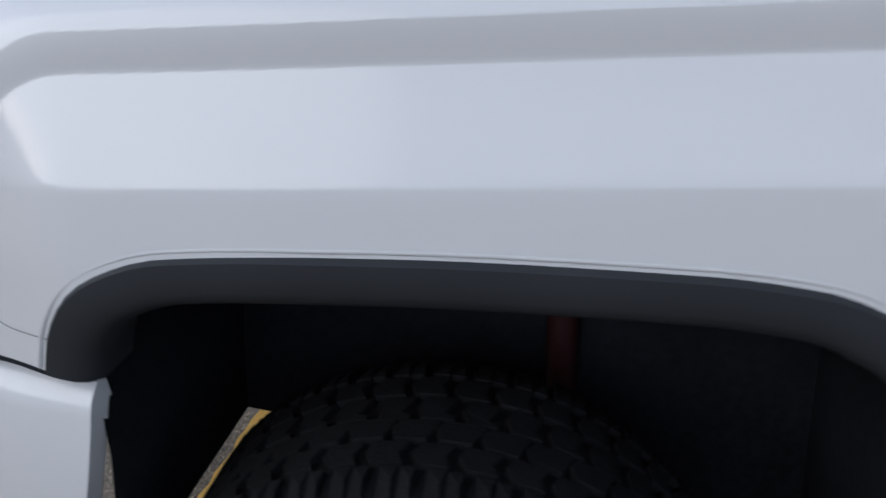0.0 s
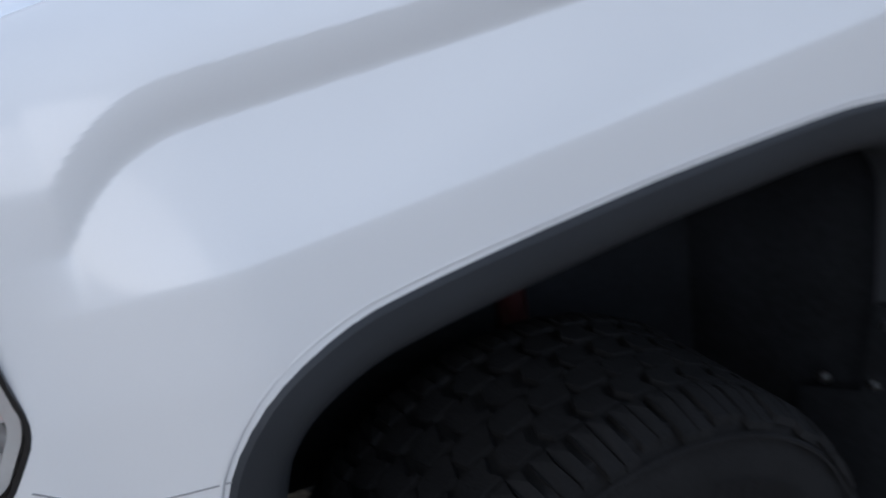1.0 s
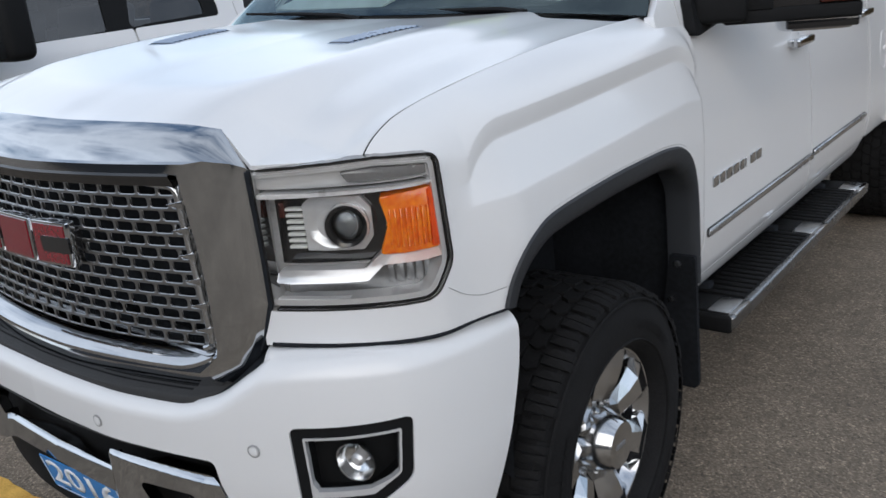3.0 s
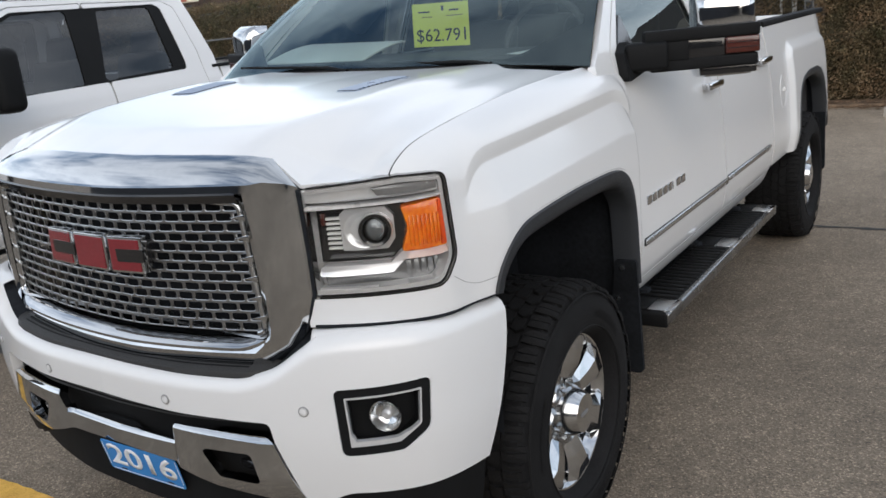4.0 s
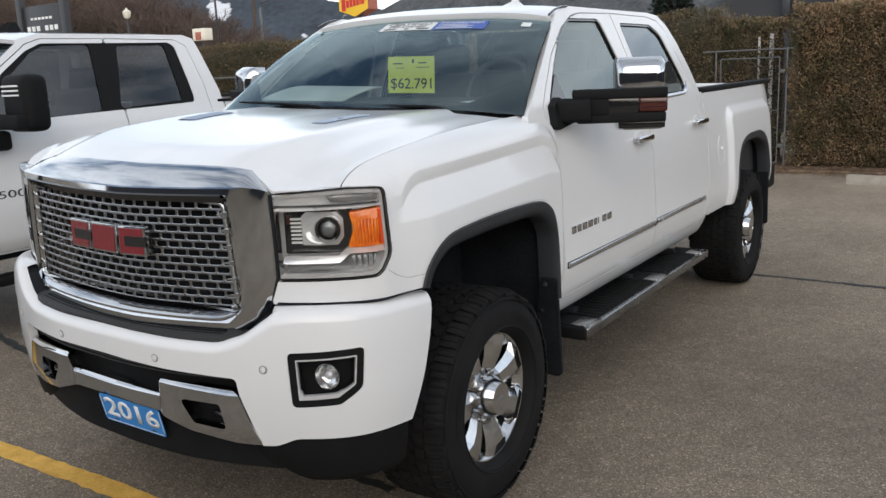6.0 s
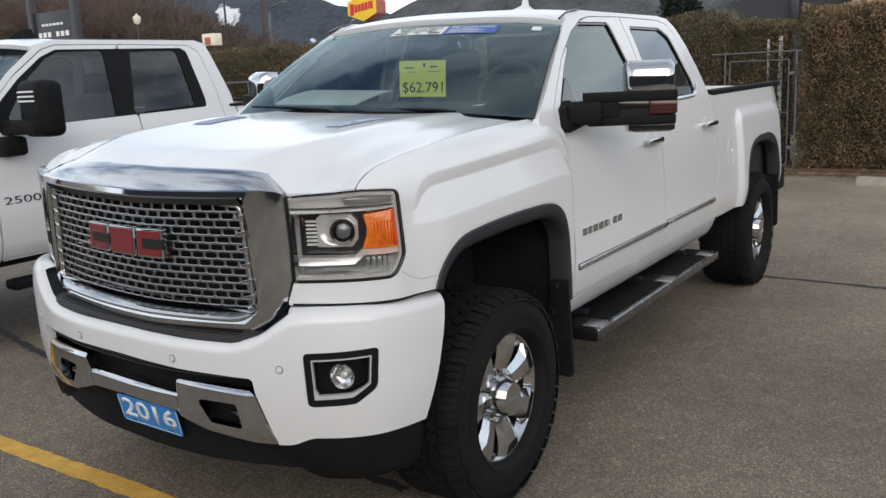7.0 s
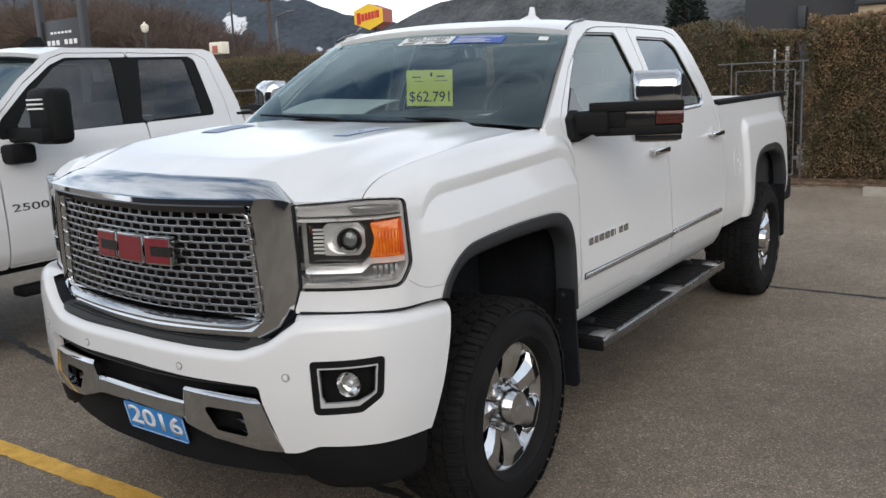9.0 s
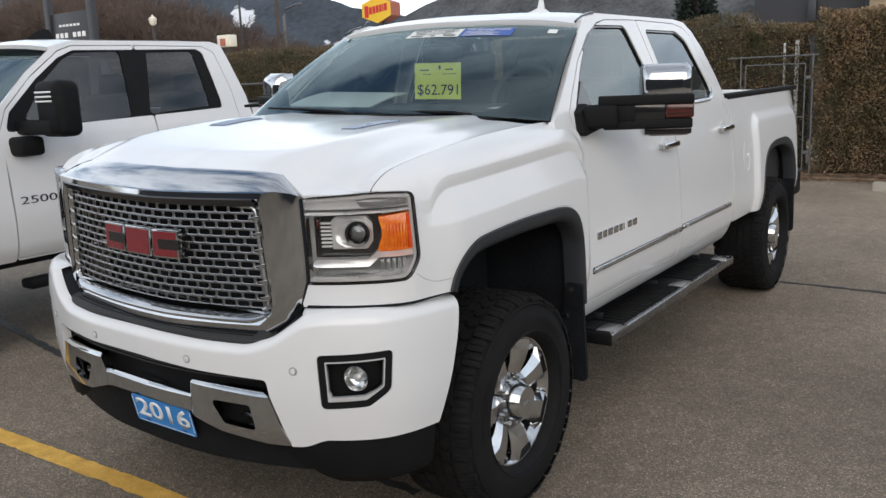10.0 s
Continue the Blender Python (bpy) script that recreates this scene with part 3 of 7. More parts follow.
# chain-link gate
gate = thing("metal_gate", "plain galvanised pipe gate standing in the hedge gap", "gate")
for x in (-1.24, -0.20):
    tube("gate_post", [(x, 11.86, 0.0), (x, 11.86, 1.82)], 0.014, "galv", gate, 10)
tube("top_rail", [(-1.45, 11.86, 1.80), (-0.12, 11.86, 1.80)], 0.012, "galv", gate, 8)
for pts in (((-1.16, 11.83, 1.68), (-0.30, 11.83, 1.68)), ((-1.16, 11.83, 0.12), (-0.30, 11.83, 0.12)), ((-1.16, 11.83, 0.12), (-1.16, 11.83, 1.68)), ((-0.30, 11.83, 0.12), (-0.30, 11.83, 1.68)), ((-1.16, 11.83, 0.9), (-0.30, 11.83, 0.9))):
    tube("gate_bar", pts, 0.010, "galv", gate, 8)
for z in (0.35, 1.45):
    box("hinge", (-0.29, 11.81, z), (-0.21, 11.89, z + 0.05), "galv", gate, 0.004)
bm = bmesh.new()
for k in range(-20, 20):
    for sgn in (1, -1):
        p = []
        for z in (0.12, 1.68):
            p.append((-0.73 + k * 0.075 + sgn * (z - 0.9), z))
        (xa, za), (xb, zb) = p
        t0 = max(0.0, min((-1.16 - xa) / (xb - xa), (-0.30 - xa) / (xb - xa)))
        t1 = min(1.0, max((-1.16 - xa) / (xb - xa), (-0.30 - xa) / (xb - xa)))
        if t1 - t0 < 0.02:
            continue
        a = Vector((xa + (xb - xa) * t0, 11.83, za + (zb - za) * t0))
        b = Vector((xa + (xb - xa) * t1, 11.83, za + (zb - za) * t1))
        s = (b - a).normalized().cross(Vector((0, 1, 0))) * 0.0011
        q = [bm.verts.new(v) for v in (a - s, a + s, b + s, b - s)]
        bm.faces.new(q)
tagged(part("chain_link", bm, "post", gate), kind="stuff")
# fence run on the far left in front of the hedge
fence = thing("fence", "plain galvanised pipe fence in front of the hedge", "fence")
for x in (-12.8, -11.2, -9.4, -7.6):
    tube("fence_post", [(x, 11.75, 0), (x, 11.75, 1.78)], 0.030, "galv", fence, 8)
tube("fence_rail", [(-13.5, 11.75, 1.74), (-7.0, 11.75, 1.74)], 0.02, "galv", fence, 8)


# ---- buildings behind the hedge ----
bld = thing("dark_building", "large dark grey flat-roofed building behind the hedge", "building")
box("wall", (-2.89, 18.6, 0), (-0.42, 34, 7.2), "dark_wall", bld, 0.02)
box("roof", (-2.99, 18.5, 7.2), (-0.40, 34.1, 7.4), "post", bld, 0.02)
box("corner_trim", (-0.62, 18.52, 0), (-0.44, 18.60, 7.2), "post", bld, 0.01)
box("wall_lamp", (-1.72, 18.40, 2.55), (-1.55, 18.60, 3.0), "post", bld, 0.02)
bld = thing("tan_building", "tan stucco building with a window band behind the hedge", "building")
box("wall", (-0.36, 17.4, 0), (9.5, 30, 2.86), "tan_wall", bld, 0.02)
box("coping", (-0.40, 17.3, 2.86), (9.6, 30.1, 2.95), "post", bld, 0.02)
box("upper_wall", (-0.36, 17.9, 2.95), (9.5, 30, 5.2), "dark_wall", bld, 0.02)
for k in range(4):
    box("window", (0.0 + k * 2, 17.86, 3.1), (1.7 + k * 2, 17.92, 4.6), "gloss_black", bld, 0.01)


# plain dark block, unseen, added behind the camera to darken reflections and front light
bld = thing("rear_building", "unseen plain dark block added behind the camera to darken reflections", "building")
box("rear_wall", (-26, -20.4, 0), (30, -20, 5.2), "dark_wall", bld, 0.02)
box("rear_roof", (-26.2, -26, 5.2), (30.2, -19.8, 5.4), "post", bld, 0.02)


# unseen block, added as a dark horizon for chrome and door glass to mirror
bld = thing("side_building", "unseen plain dark block added beside the lot for reflections", "building")
box("side_wall", (30, -19.5, 0), (30.4, 40, 3.8), "dark_wall", bld, 0.02)
box("side_roof", (29.8, -19.7, 3.8), (36, 40.2, 4.0), "post", bld, 0.02)


# ---- signs and lamps beyond the lot ----
def at_ray(kx, kz, y):
    """A place on a line of sight from the lot's front corner, by its slopes and depth."""
    return Vector((2.656 + kx * (y + 1.806), y, 1.72 + kz * (y + 1.806)))


s = thing("pylon_sign", "dark pylon sign with two posts and a black panel", "sign")
a, b = at_ray(-1.632, 0.16, 22), at_ray(-1.4905, 0.15, 22)
for p in (a, b):
    box("post", (p.x - 0.17, p.y - 0.14, 0), (p.x + 0.17, p.y + 0.14, 9), "post", s, 0.02)
box("panel", (a.x + 0.17, 21.95, 1.6), (b.x - 0.17, 22.05, 5.35), "sign_face", s, 0.01)
for z, w0, w1, h in ((4.78, 0.20, 0.80, 0.10), (4.34, 0.08, 0.46, 0.22), (4.34, 0.56, 0.94, 0.22)):
    n = max(2, int((w1 - w0) / 0.10))
    span = b.x - a.x - 0.5
    for k in range(n):
        x0 = a.x + 0.25 + span * (w0 + (w1 - w0) * k / n)
        box("print_bar", (x0, 21.92, z - h / 2), (x0 + span * (w1 - w0) / n * 0.62, 21.95, z + h / 2), "white_ink", s, 0.0)

s = thing("street_lamp", "black lamp post with a cream lantern globe", "street lamp")
p = at_ray(-1.3122, 0.118, 30)
tube("post", [(p.x, 30, 0), (p.x, 30, 0.5), (p.x, 30, p.z - 0.3)], [0.14, 0.07, 0.06], "post", s)
rings = [[(p.x + r * math.cos(k * math.pi / 4), 30 + r * math.sin(k * math.pi / 4), p.z + h) for k in range(8)] for r, h in ((0.08, -0.22), (0.19, -0.12), (0.23, 0.16), (0.13, 0.24), (0.06, 0.28), (0.06, 0.34), (0.02, 0.37))]
loft("globe", rings, "globe", s, caps=True, angle=40)

s = thing("small_sign", "small white box sign above the hedge", "sign")
a, b = at_ray(-1.1390, 0.080, 32), at_ray(-1.1100, 0.08, 32)
box("sign_box", (a.x, 31.7, a.z - 0.55), (b.x, 32.3, a.z + 0.10), "globe", s, 0.04)
box("sign_mark", (a.x + 0.28, 31.66, a.z - 0.5), (b.x - 0.28, 31.7, a.z - 0.10), "sign_side", s, 0.01)
tube("post", [((a.x + b.x) / 2, 32, 0), ((a.x + b.x) / 2, 32, a.z - 0.7)], 0.12, "post", s)

s = thing("street_lamp", "tall steel street lamp with one curved arm", "street lamp")
p = at_ray(-0.9895, 0.103, 48)
tube("pole", [(p.x, 48, 0), (p.x, 48, p.z), (p.x + 0.25, 48, p.z + 0.55), (p.x + 1.4, 48, p.z + 0.8)], [0.16, 0.11, 0.08, 0.06], "galv", s, 8)
box("lamp_head", (p.x + 1.2, 47.9, p.z + 0.72), (p.x + 1.9, 48.1, p.z + 0.86), "galv", s, 0.04)
s = thing("utility_pole", "wooden utility pole with a crossarm", "utility pole")
p = at_ray(-1.0, 0.13, 56)
tube("pole", [(p.x - 0.2, 56, 0), (p.x - 0.2, 56, p.z + 1.2)], [0.18, 0.14], "bark", s, 8)
box("crossarm", (p.x - 1.4, 55.9, p.z + 0.5), (p.x + 1.0, 56.1, p.z + 0.66), "bark", s, 0.01)
s = thing("flag_pole", "thin dark pole above the hedge", "pole")
p = at_ray(-1.088, 0.16, 40)
tube("pole", [(p.x, 40, 0), (p.x, 40, p.z + 3)], [0.09, 0.06], "post", s, 8)

# roadside diner sign: yellow six-sided board, red bars for its name
s = thing("roadside_sign", "yellow hexagonal roadside sign with red marking on a pole", "sign")
Y = 62.0
c = at_ray(-0.804, 0.0985, Y)
hw, hh = 0.0235 * (Y + 1.8), 0.0185 * (Y + 1.8)
hexa = [(-hw, hh * 0.50), (-hw, -hh * 0.50), (0.1, -hh), (hw, -hh * 0.45), (hw, hh * 0.55), (0.0, hh)]
turn = lambda a, b, d: (c.x + a * 0.985 - d * 0.17, Y + a * 0.17 + d * 0.985, c.z + b)
prism("board", hexa, turn, 0.0, -0.02, "sign_yellow", s)
prism("board_side", [(x * 1.0, z) for x, z in hexa], turn, 0.02, 1.9, "sign_side", s)
for x0, w in ((-1.22, 0.40), (-0.74, 0.30), (-0.37, 0.28), (-0.02, 0.28), (0.33, 0.26), (0.66, 0.12), (0.84, 0.30)):
    z0 = 0.08 + 0.16 * x0
    h = 1.05 if x0 < -1.0 else 0.66
    prism("name_bar", [(x0, z0 - h / 2), (x0 + w, z0 - h / 2 + 0.03), (x0 + w, z0 + h / 2), (x0, z0 + h / 2)], turn, -0.02, -0.06, "sign_red", s)
tube("pole", [(c.x + 0.3, Y + 0.8, 0), (c.x + 0.3, Y + 0.8, c.z - hh * 0.6)], 0.25, "post", s)


# ---- mountains ----
def hill_mat():
    m = mat("forested_hill", (0.038, 0.050, 0.066), 0.95, var=0.45, scale=0.012, fine=0.12)
    n, l = m.node_tree.nodes, m.node_tree.links
    b = n["Principled BSDF"]
    src = b.inputs["Base Color"].links[0].from_socket
    co = n.new("ShaderNodeTexCoord")
    sn = n.new("ShaderNodeTexNoise")
    sn.inputs["Scale"].default_value, sn.inputs["Detail"].default_value = 0.016, 8
    l.new(co.outputs["Object"], sn.inputs["Vector"])
    rp = n.new("ShaderNodeValToRGB")
    rp.color_ramp.elements[0].position, rp.color_ramp.elements[1].position = 0.600, 0.625
    l.new(sn.outputs["Fac"], rp.inputs["Fac"])
    mx = n.new("ShaderNodeMix")
    mx.data_type = "RGBA"
    l.new(rp.outputs[0], mx.inputs["Factor"])
    l.new(src, mx.inputs["A"])
    mx.inputs["B"].default_value = (0.62, 0.64, 0.68, 1)
    l.new(mx.outputs["Result"], b.inputs["Base Color"])
    return m


M["hill"] = hill_mat()
M["hill_dark"] = mat("dark_forest", (0.036, 0.043, 0.048), 0.95, var=0.5, scale=0.05, fine=0.35, col2=(0.105, 0.11, 0.115))


def ridge(name, y, xs, hs, material, rough, seed, label):
    bm = bmesh.new()
    n = 150
    rows = []
    for x in np.linspace(xs[0], xs[-1], n):
        h = float(spl(np.float64(x), xs, hs))
        row = []
        for t in np.linspace(0, 1, 14):
            nz = noise.fractal(Vector((x * 0.008 + seed, t * 2.0, seed)), 0.9, 2.1, 5)
            row.append(bm.verts.new((x, y - 0.9 * h * (1 - t) * 1.6 + 6 * nz, h * t**0.9 + rough * nz * (0.3 + t))))
        rows.append(row)
    for a, b in zip(rows, rows[1:]):
        for j in range(13):
            bm.faces.new((a[j], b[j], b[j + 1], a[j + 1]))
    ob = part(name, bm, material, None)
    smooth(ob.data, 80)
    tagged(ob, label, "mountain", kind="structure")


ridge("backdrop_mountain", 900, [-3200, -2400, -1800, -1500, -1250, -1050, -930, -850, -800, -760, -720, -680, -620, -500, -350, -200], [340, 320, 292, 258, 218, 172, 140, 125, 110, 97, 87, 78, 68, 60, 60, 60], "hill", 7, 3.1,
      "distant dark forested mountain with snow patches")
ridge("backdrop_mountain", 640, [-650, -550, -500, -450, -390, -330, -270, -200, -120, 0, 150, 500], [22, 34, 50, 66, 74, 80, 84, 88, 90, 92, 90, 80], "hill_dark", 4, 7.7, "nearer dark forested mountain slope")


# ---- bare trees and a conifer beyond the hedge ----
def bare_tree(seed, height):
    """A leafless tree: tapered trunk, forking limbs and a haze of fine twigs."""
    rng = random.Random(seed)
    limb_v, limb_f, twig_v, twig_f = [], [], [], []

    def stick(a, b, ra, rb, vs, fs, n=5):
        d = (b - a).normalized()
        s = d.cross(Vector((0.3, 0.2, 1)) if abs(d.z) < 0.95 else Vector((1, 0, 0))).normalized()
        w = d.cross(s)
        k = len(vs)
        for c, r in ((a, ra), (b, rb)):
            for j in range(n):
                t = 2 * math.pi * j / n
                vs.append(tuple(c + r * (math.cos(t) * s + math.sin(t) * w)))
        for j in range(n):
            fs.append((k + j, k + (j + 1) % n, k + n + (j + 1) % n, k + n + j))

    def grow(a, d, length, r, depth):
        b = a + d * length
        fine = depth <= 1
        stick(a, b, r, r * 0.68, twig_v if fine else limb_v, twig_f if fine else limb_f, 3 if fine else 5)
        if depth == 0:
            return
        for _ in range(4 if depth <= 2 else 3):
            t = Vector((rng.gauss(0, 1), rng.gauss(0, 1), rng.gauss(0.25, 0.6)))
            nd = (d * 0.95 + t * 0.52).normalized()
            grow(a + d * length * rng.uniform(0.55, 1.0), nd, length * rng.uniform(0.60, 0.80), r * 0.55, depth - 1)

    grow(Vector((0, 0, 0)), Vector((0.03, 0.0, 1)).normalized(), height * 0.30, height * 0.020, 6)
    out = thing("bare_tree", "leafless brown tree beyond the hedge", "tree", "bare trees")
    for nm, vs, fs, mt in (("trunk", limb_v, limb_f, "bark"), ("crown", twig_v, twig_f, "twig")):
        me = bpy.data.meshes.new(nm)
        me.from_pydata(vs, [], fs)
        mesh_part(nm, me, mt, out)
    return out


rng = random.Random(11)
trees = [bare_tree(s, 10.0) for s in (1, 2, 3)]
for k, t in enumerate(trees):
    t.location = (-52 - 9 * k, 36 + 3 * k, 0)
for k in range(120):
    kx = -1.95 + 0.0095 * k
    y = rng.uniform(34, 58)
    p = at_ray(kx + rng.uniform(-0.02, 0.02), 0, y)
    want = 1.72 + (0.262 - 0.185 * max(0, (kx + 1.42) / 0.50)) * (y + 1.8)
    sc = want / 10.5 * rng.uniform(0.9, 1.1)
    o = copy_thing(trees[k % 3], Matrix.LocRotScale((p.x, y, 0), Euler((0, 0, rng.random() * 6.3)), None))
    o.scale = (sc * 1.15, sc * 1.15, sc)

con = thing("conifer", "dark green conifer standing behind the hedge", "tree", at=(-8.1, 30.0, 0))
tube("trunk", [(0, 0, 0), (0, 0, 3), (0, 0, 6.4)], [0.16, 0.10, 0.02], "bark", con, 8)
rng = np.random.RandomState(4)
n = 9000
h = rng.uniform(0.5, 6.4, n)
r = 1.35 * (1 - h / 6.7) ** 0.75 * np.sqrt(rng.uniform(0.15, 1, n))
a = rng.uniform(0, 2 * np.pi, n)
r = r * (0.8 + 0.25 * np.sin(a * 5 + h * 3))
P = np.stack([r * np.cos(a), r * np.sin(a), h - 0.25 * r], -1)
d = np.stack([np.cos(a), np.sin(a), rng.uniform(-0.5, 0.5, n)], -1) + rng.normal(0, 0.35, (n, 3))
d /= np.linalg.norm(d, axis=1, keepdims=True)
s2 = np.cross(d, rng.normal(0, 1, (n, 3)))
s2 /= np.linalg.norm(s2, axis=1, keepdims=True)
L = rng.uniform(0.10, 0.26, n)[:, None]
vs = np.stack([P, P + d * L * 0.5 + s2 * L * 0.22, P + d * L, P + d * L * 0.5 - s2 * L * 0.22], 1).reshape(-1, 3).tolist()
me = bpy.data.meshes.new("crown")
me.from_pydata(vs, [], [(4 * k, 4 * k + 1, 4 * k + 2, 4 * k + 3) for k in range(n)])
mesh_part("crown", me, "conifer", con)


for x, wd, top in ((-0.745, 0.016, 2.00), (-0.560, 0.030, 2.04)):
    post = box("fence_post", (x - wd, 12.43, 0.0), (x + wd, 12.47, top), "white_post", None, 0.006)
    tagged(post, "thin white painted post in the gap in the hedge", "post", "white posts")


# ---- the white pickup ----
truck = thing("pickup_truck", "white crew-cab heavy-duty pickup truck with chrome grille, parked on asphalt", "pickup truck")

# flank: half-width by height, shared by doors, cab and bed
SIDE_Z = [0.58, 0.70, 0.82, 0.97, 1.12, 1.28, 1.40, 1.50, 1.60, 1.75, 1.90, 2.02]
SIDE_X = [0.925, 0.985, 1.002, 0.996, 0.988, 0.970, 0.948, 0.925, 0.888, 0.826, 0.762, 0.705]


def side(z):
    return spl(z, SIDE_Z, SIDE_X)


def rr_band(y, z, y0, y1, top, r):
    """Distance inside a block that is round at its two upper corners and open below."""
    cx, cz = np.clip(y, y0 + r, y1 - r), np.minimum(z, top - r)
    return r - np.hypot(y - cx, z - cz)


# front fender: plan line of the nose corner, then straight back along the flank
PLAN_X = [0.655, 0.720, 0.800, 0.862, 0.915, 0.950, 0.968, 0.980, 0.987, 0.991, 0.996, 0.996]
PLAN_Y = [0.198, 0.223, 0.260, 0.298, 0.340, 0.382, 0.418, 0.480, 0.560, 0.660, 0.900, 1.690]
PLAN_S = np.r_[0, np.cumsum(np.hypot(np.diff(PLAN_X), np.diff(PLAN_Y)))]
S_END = float(PLAN_S[-1])


def plan(s):
    x, y = spl(s, PLAN_S, PLAN_X), spl(s, PLAN_S, PLAN_Y)
    h = 0.012
    tx, ty = spl(s + h, PLAN_S, PLAN_X) - spl(s - h, PLAN_S, PLAN_X), spl(s + h, PLAN_S, PLAN_Y) - spl(s - h, PLAN_S, PLAN_Y)
    d = np.hypot(tx, ty) + 1e-9
    return x, y, ty / d, -tx / d


CUT_Y = [0.325, 0.352, 0.390, 0.430, 0.505, 0.62, 0.79, 1.11, 1.50, 1.70]
CUT_Z = [1.351, 1.379, 1.401, 1.416, 1.432, 1.449, 1.468, 1.492, 1.503, 1.503]
CUT_X = [0.864, 0.866, 0.867, 0.867, 0.868, 0.868, 0.868, 0.870, 0.868, 0.866]


def blister(y, z):
    """Flared shelf over the arch: a slope facing up and out, then upright below its crease."""
    r = 0.135
    k = np.clip((0.494 + r - y) / r, 0, 1)
    k2 = np.clip((y - (1.655 - 0.16)) / 0.16, 0, 1)
    top = 1.345 + 0.045 * (y - 0.75) - r * (1 - np.sqrt(1 - np.minimum(k, 0.999) ** 2)) - 0.10 * (1 - np.sqrt(1 - np.minimum(k2, 0.999) ** 2))
    crease = 1.231 + 0.045 * (y - 0.75) - 0.020 * np.maximum(k2, 0)
    top = np.maximum(top, crease + 0.050)
    t = (top - z) / (top - crease)
    e = np.where(t < 0.5, 0.035, 0.05)
    ramp = 0.5 * (np.sqrt(t * t + e * e) - np.sqrt((t - 1) ** 2 + e * e) + 1)
    rise = np.clip((z - top + 0.004) / 0.046, 0, 1)
    ridge_up = 0.017 * rise * np.exp(-((np.maximum(z - top - 0.042, 0) / 0.055) ** 2))
    return (0.037 * ramp + ridge_up) * step(y, 0.455, 0.640) * (1 - step(y, 1.600, 1.690))


def cut_y(y):
    """Where the fender's upright line at y meets the hood's edge."""
    return np.where(y < 0.6, 0.6 - (0.6 - y) * 1.038, y)


def fender(s, v):
    x, y, nx, ny = plan(s)
    yt = cut_y(y)
    zc, xc = spl(yt, CUT_Y, CUT_Z), spl(yt, CUT_Y, CUT_X)
    z = 0.60 + v * (zc - 0.60)
    k = np.clip((z - 1.13) / (zc - 1.13), 0, 1)
    roll_in = 0.25 * k**1.2 + 0.75 * k**9
    low = -0.05 * step(0.86 - z, 0.0, 0.26) * step(y, 0.9, 1.5)
    off = low + blister(y, z)
    return np.stack([x + nx * off - np.maximum(x - xc, 0) * roll_in, y + ny * off + (yt - y) * roll_in, z + 0 * s], -1)


ARCH = [(0.546, 0.90), (0.560, 0.986), (0.579, 1.040), (0.636, 1.109), (0.735, 1.146), (0.90, 1.158), (1.10, 1.163), (1.30, 1.161),
        (1.405, 1.152), (1.458, 1.136), (1.503, 1.103), (1.531, 1.056), (1.550, 0.984), (1.560, 0.887), (1.566, 0.775), (1.568, 0.50), (0.50, 0.50), (0.53, 0.80)]
LAMP = rounded([(0.018, 1.058), (0.366, 1.062), (0.412, 1.13), (0.394, 1.350), (0.272, 1.356), (0.006, 1.341), (0.002, 1.12)],
               [0.01, 0.05, 0.06, 0.03, 0.02, 0.01, 0.01])


def fender_keep(p, s, v):
    y, z = p[..., 1], p[..., 2]
    arch = sd_poly(y, z, ARCH)
    arch = np.where(s < 0.36, 1.0, arch)
    lamp = sd_poly(s, z, LAMP) - 0.005
    zl = 0.978 + 0.006 * step(s, 0.30, 0.5)
    low = np.where(y < 0.9, z - zl, z - 0.66)
    front = np.where(z > 1.06, s - 0.290, s - 0.02)
    return np.minimum.reduce([arch, lamp, low, np.where(z > 1.20, front, 1.0), 1.684 - y])


f_l = surface("front_fender", fender, np.r_[np.linspace(0, 0.6, 70), np.linspace(0.61, S_END, 150)], np.r_[np.linspace(0, 0.72, 60), np.linspace(0.725, 1, 120)], "paint", truck,
              fender_keep, back=0.03)
both(f_l, truck)


def fender_at(s, z, lift=0.0):
    """Place on the fender by plan length and height."""
    s, z = np.float64(s), np.float64(z)
    zc = spl(cut_y(plan(s)[1]), CUT_Y, CUT_Z)
    p, q = fender(s, (z - 0.60) / (zc - 0.60)), plan(s)
    return (float(p[0] + q[2] * lift), float(p[1] + q[3] * lift), float(z))


# thin seam from the lamp's lower corner to the arch lip
tube("panel_seam", [fender_at(s, z, 0.0004) for s, z in zip(np.linspace(0.395, 0.556, 24), spl(np.linspace(0, 1, 24), [0, 0.3, 0.6, 1], [1.075, 1.045, 1.032, 1.034]))], 0.0009, "seam", f_l, 6)
# dark gap between the panel under the lamp and the bumper's top
gap_l = tube("bumper_gap", [fender_at(s, 0.980 + 0.004 * max(0, s - 0.35) / 0.2, -0.001) for s in np.linspace(0.015, 0.548, 44)], [0.0050 - 0.0016 * min(1, max(0, k - 28) / 10) for k in range(44)], "dark", truck, 8)
both(gap_l, truck)


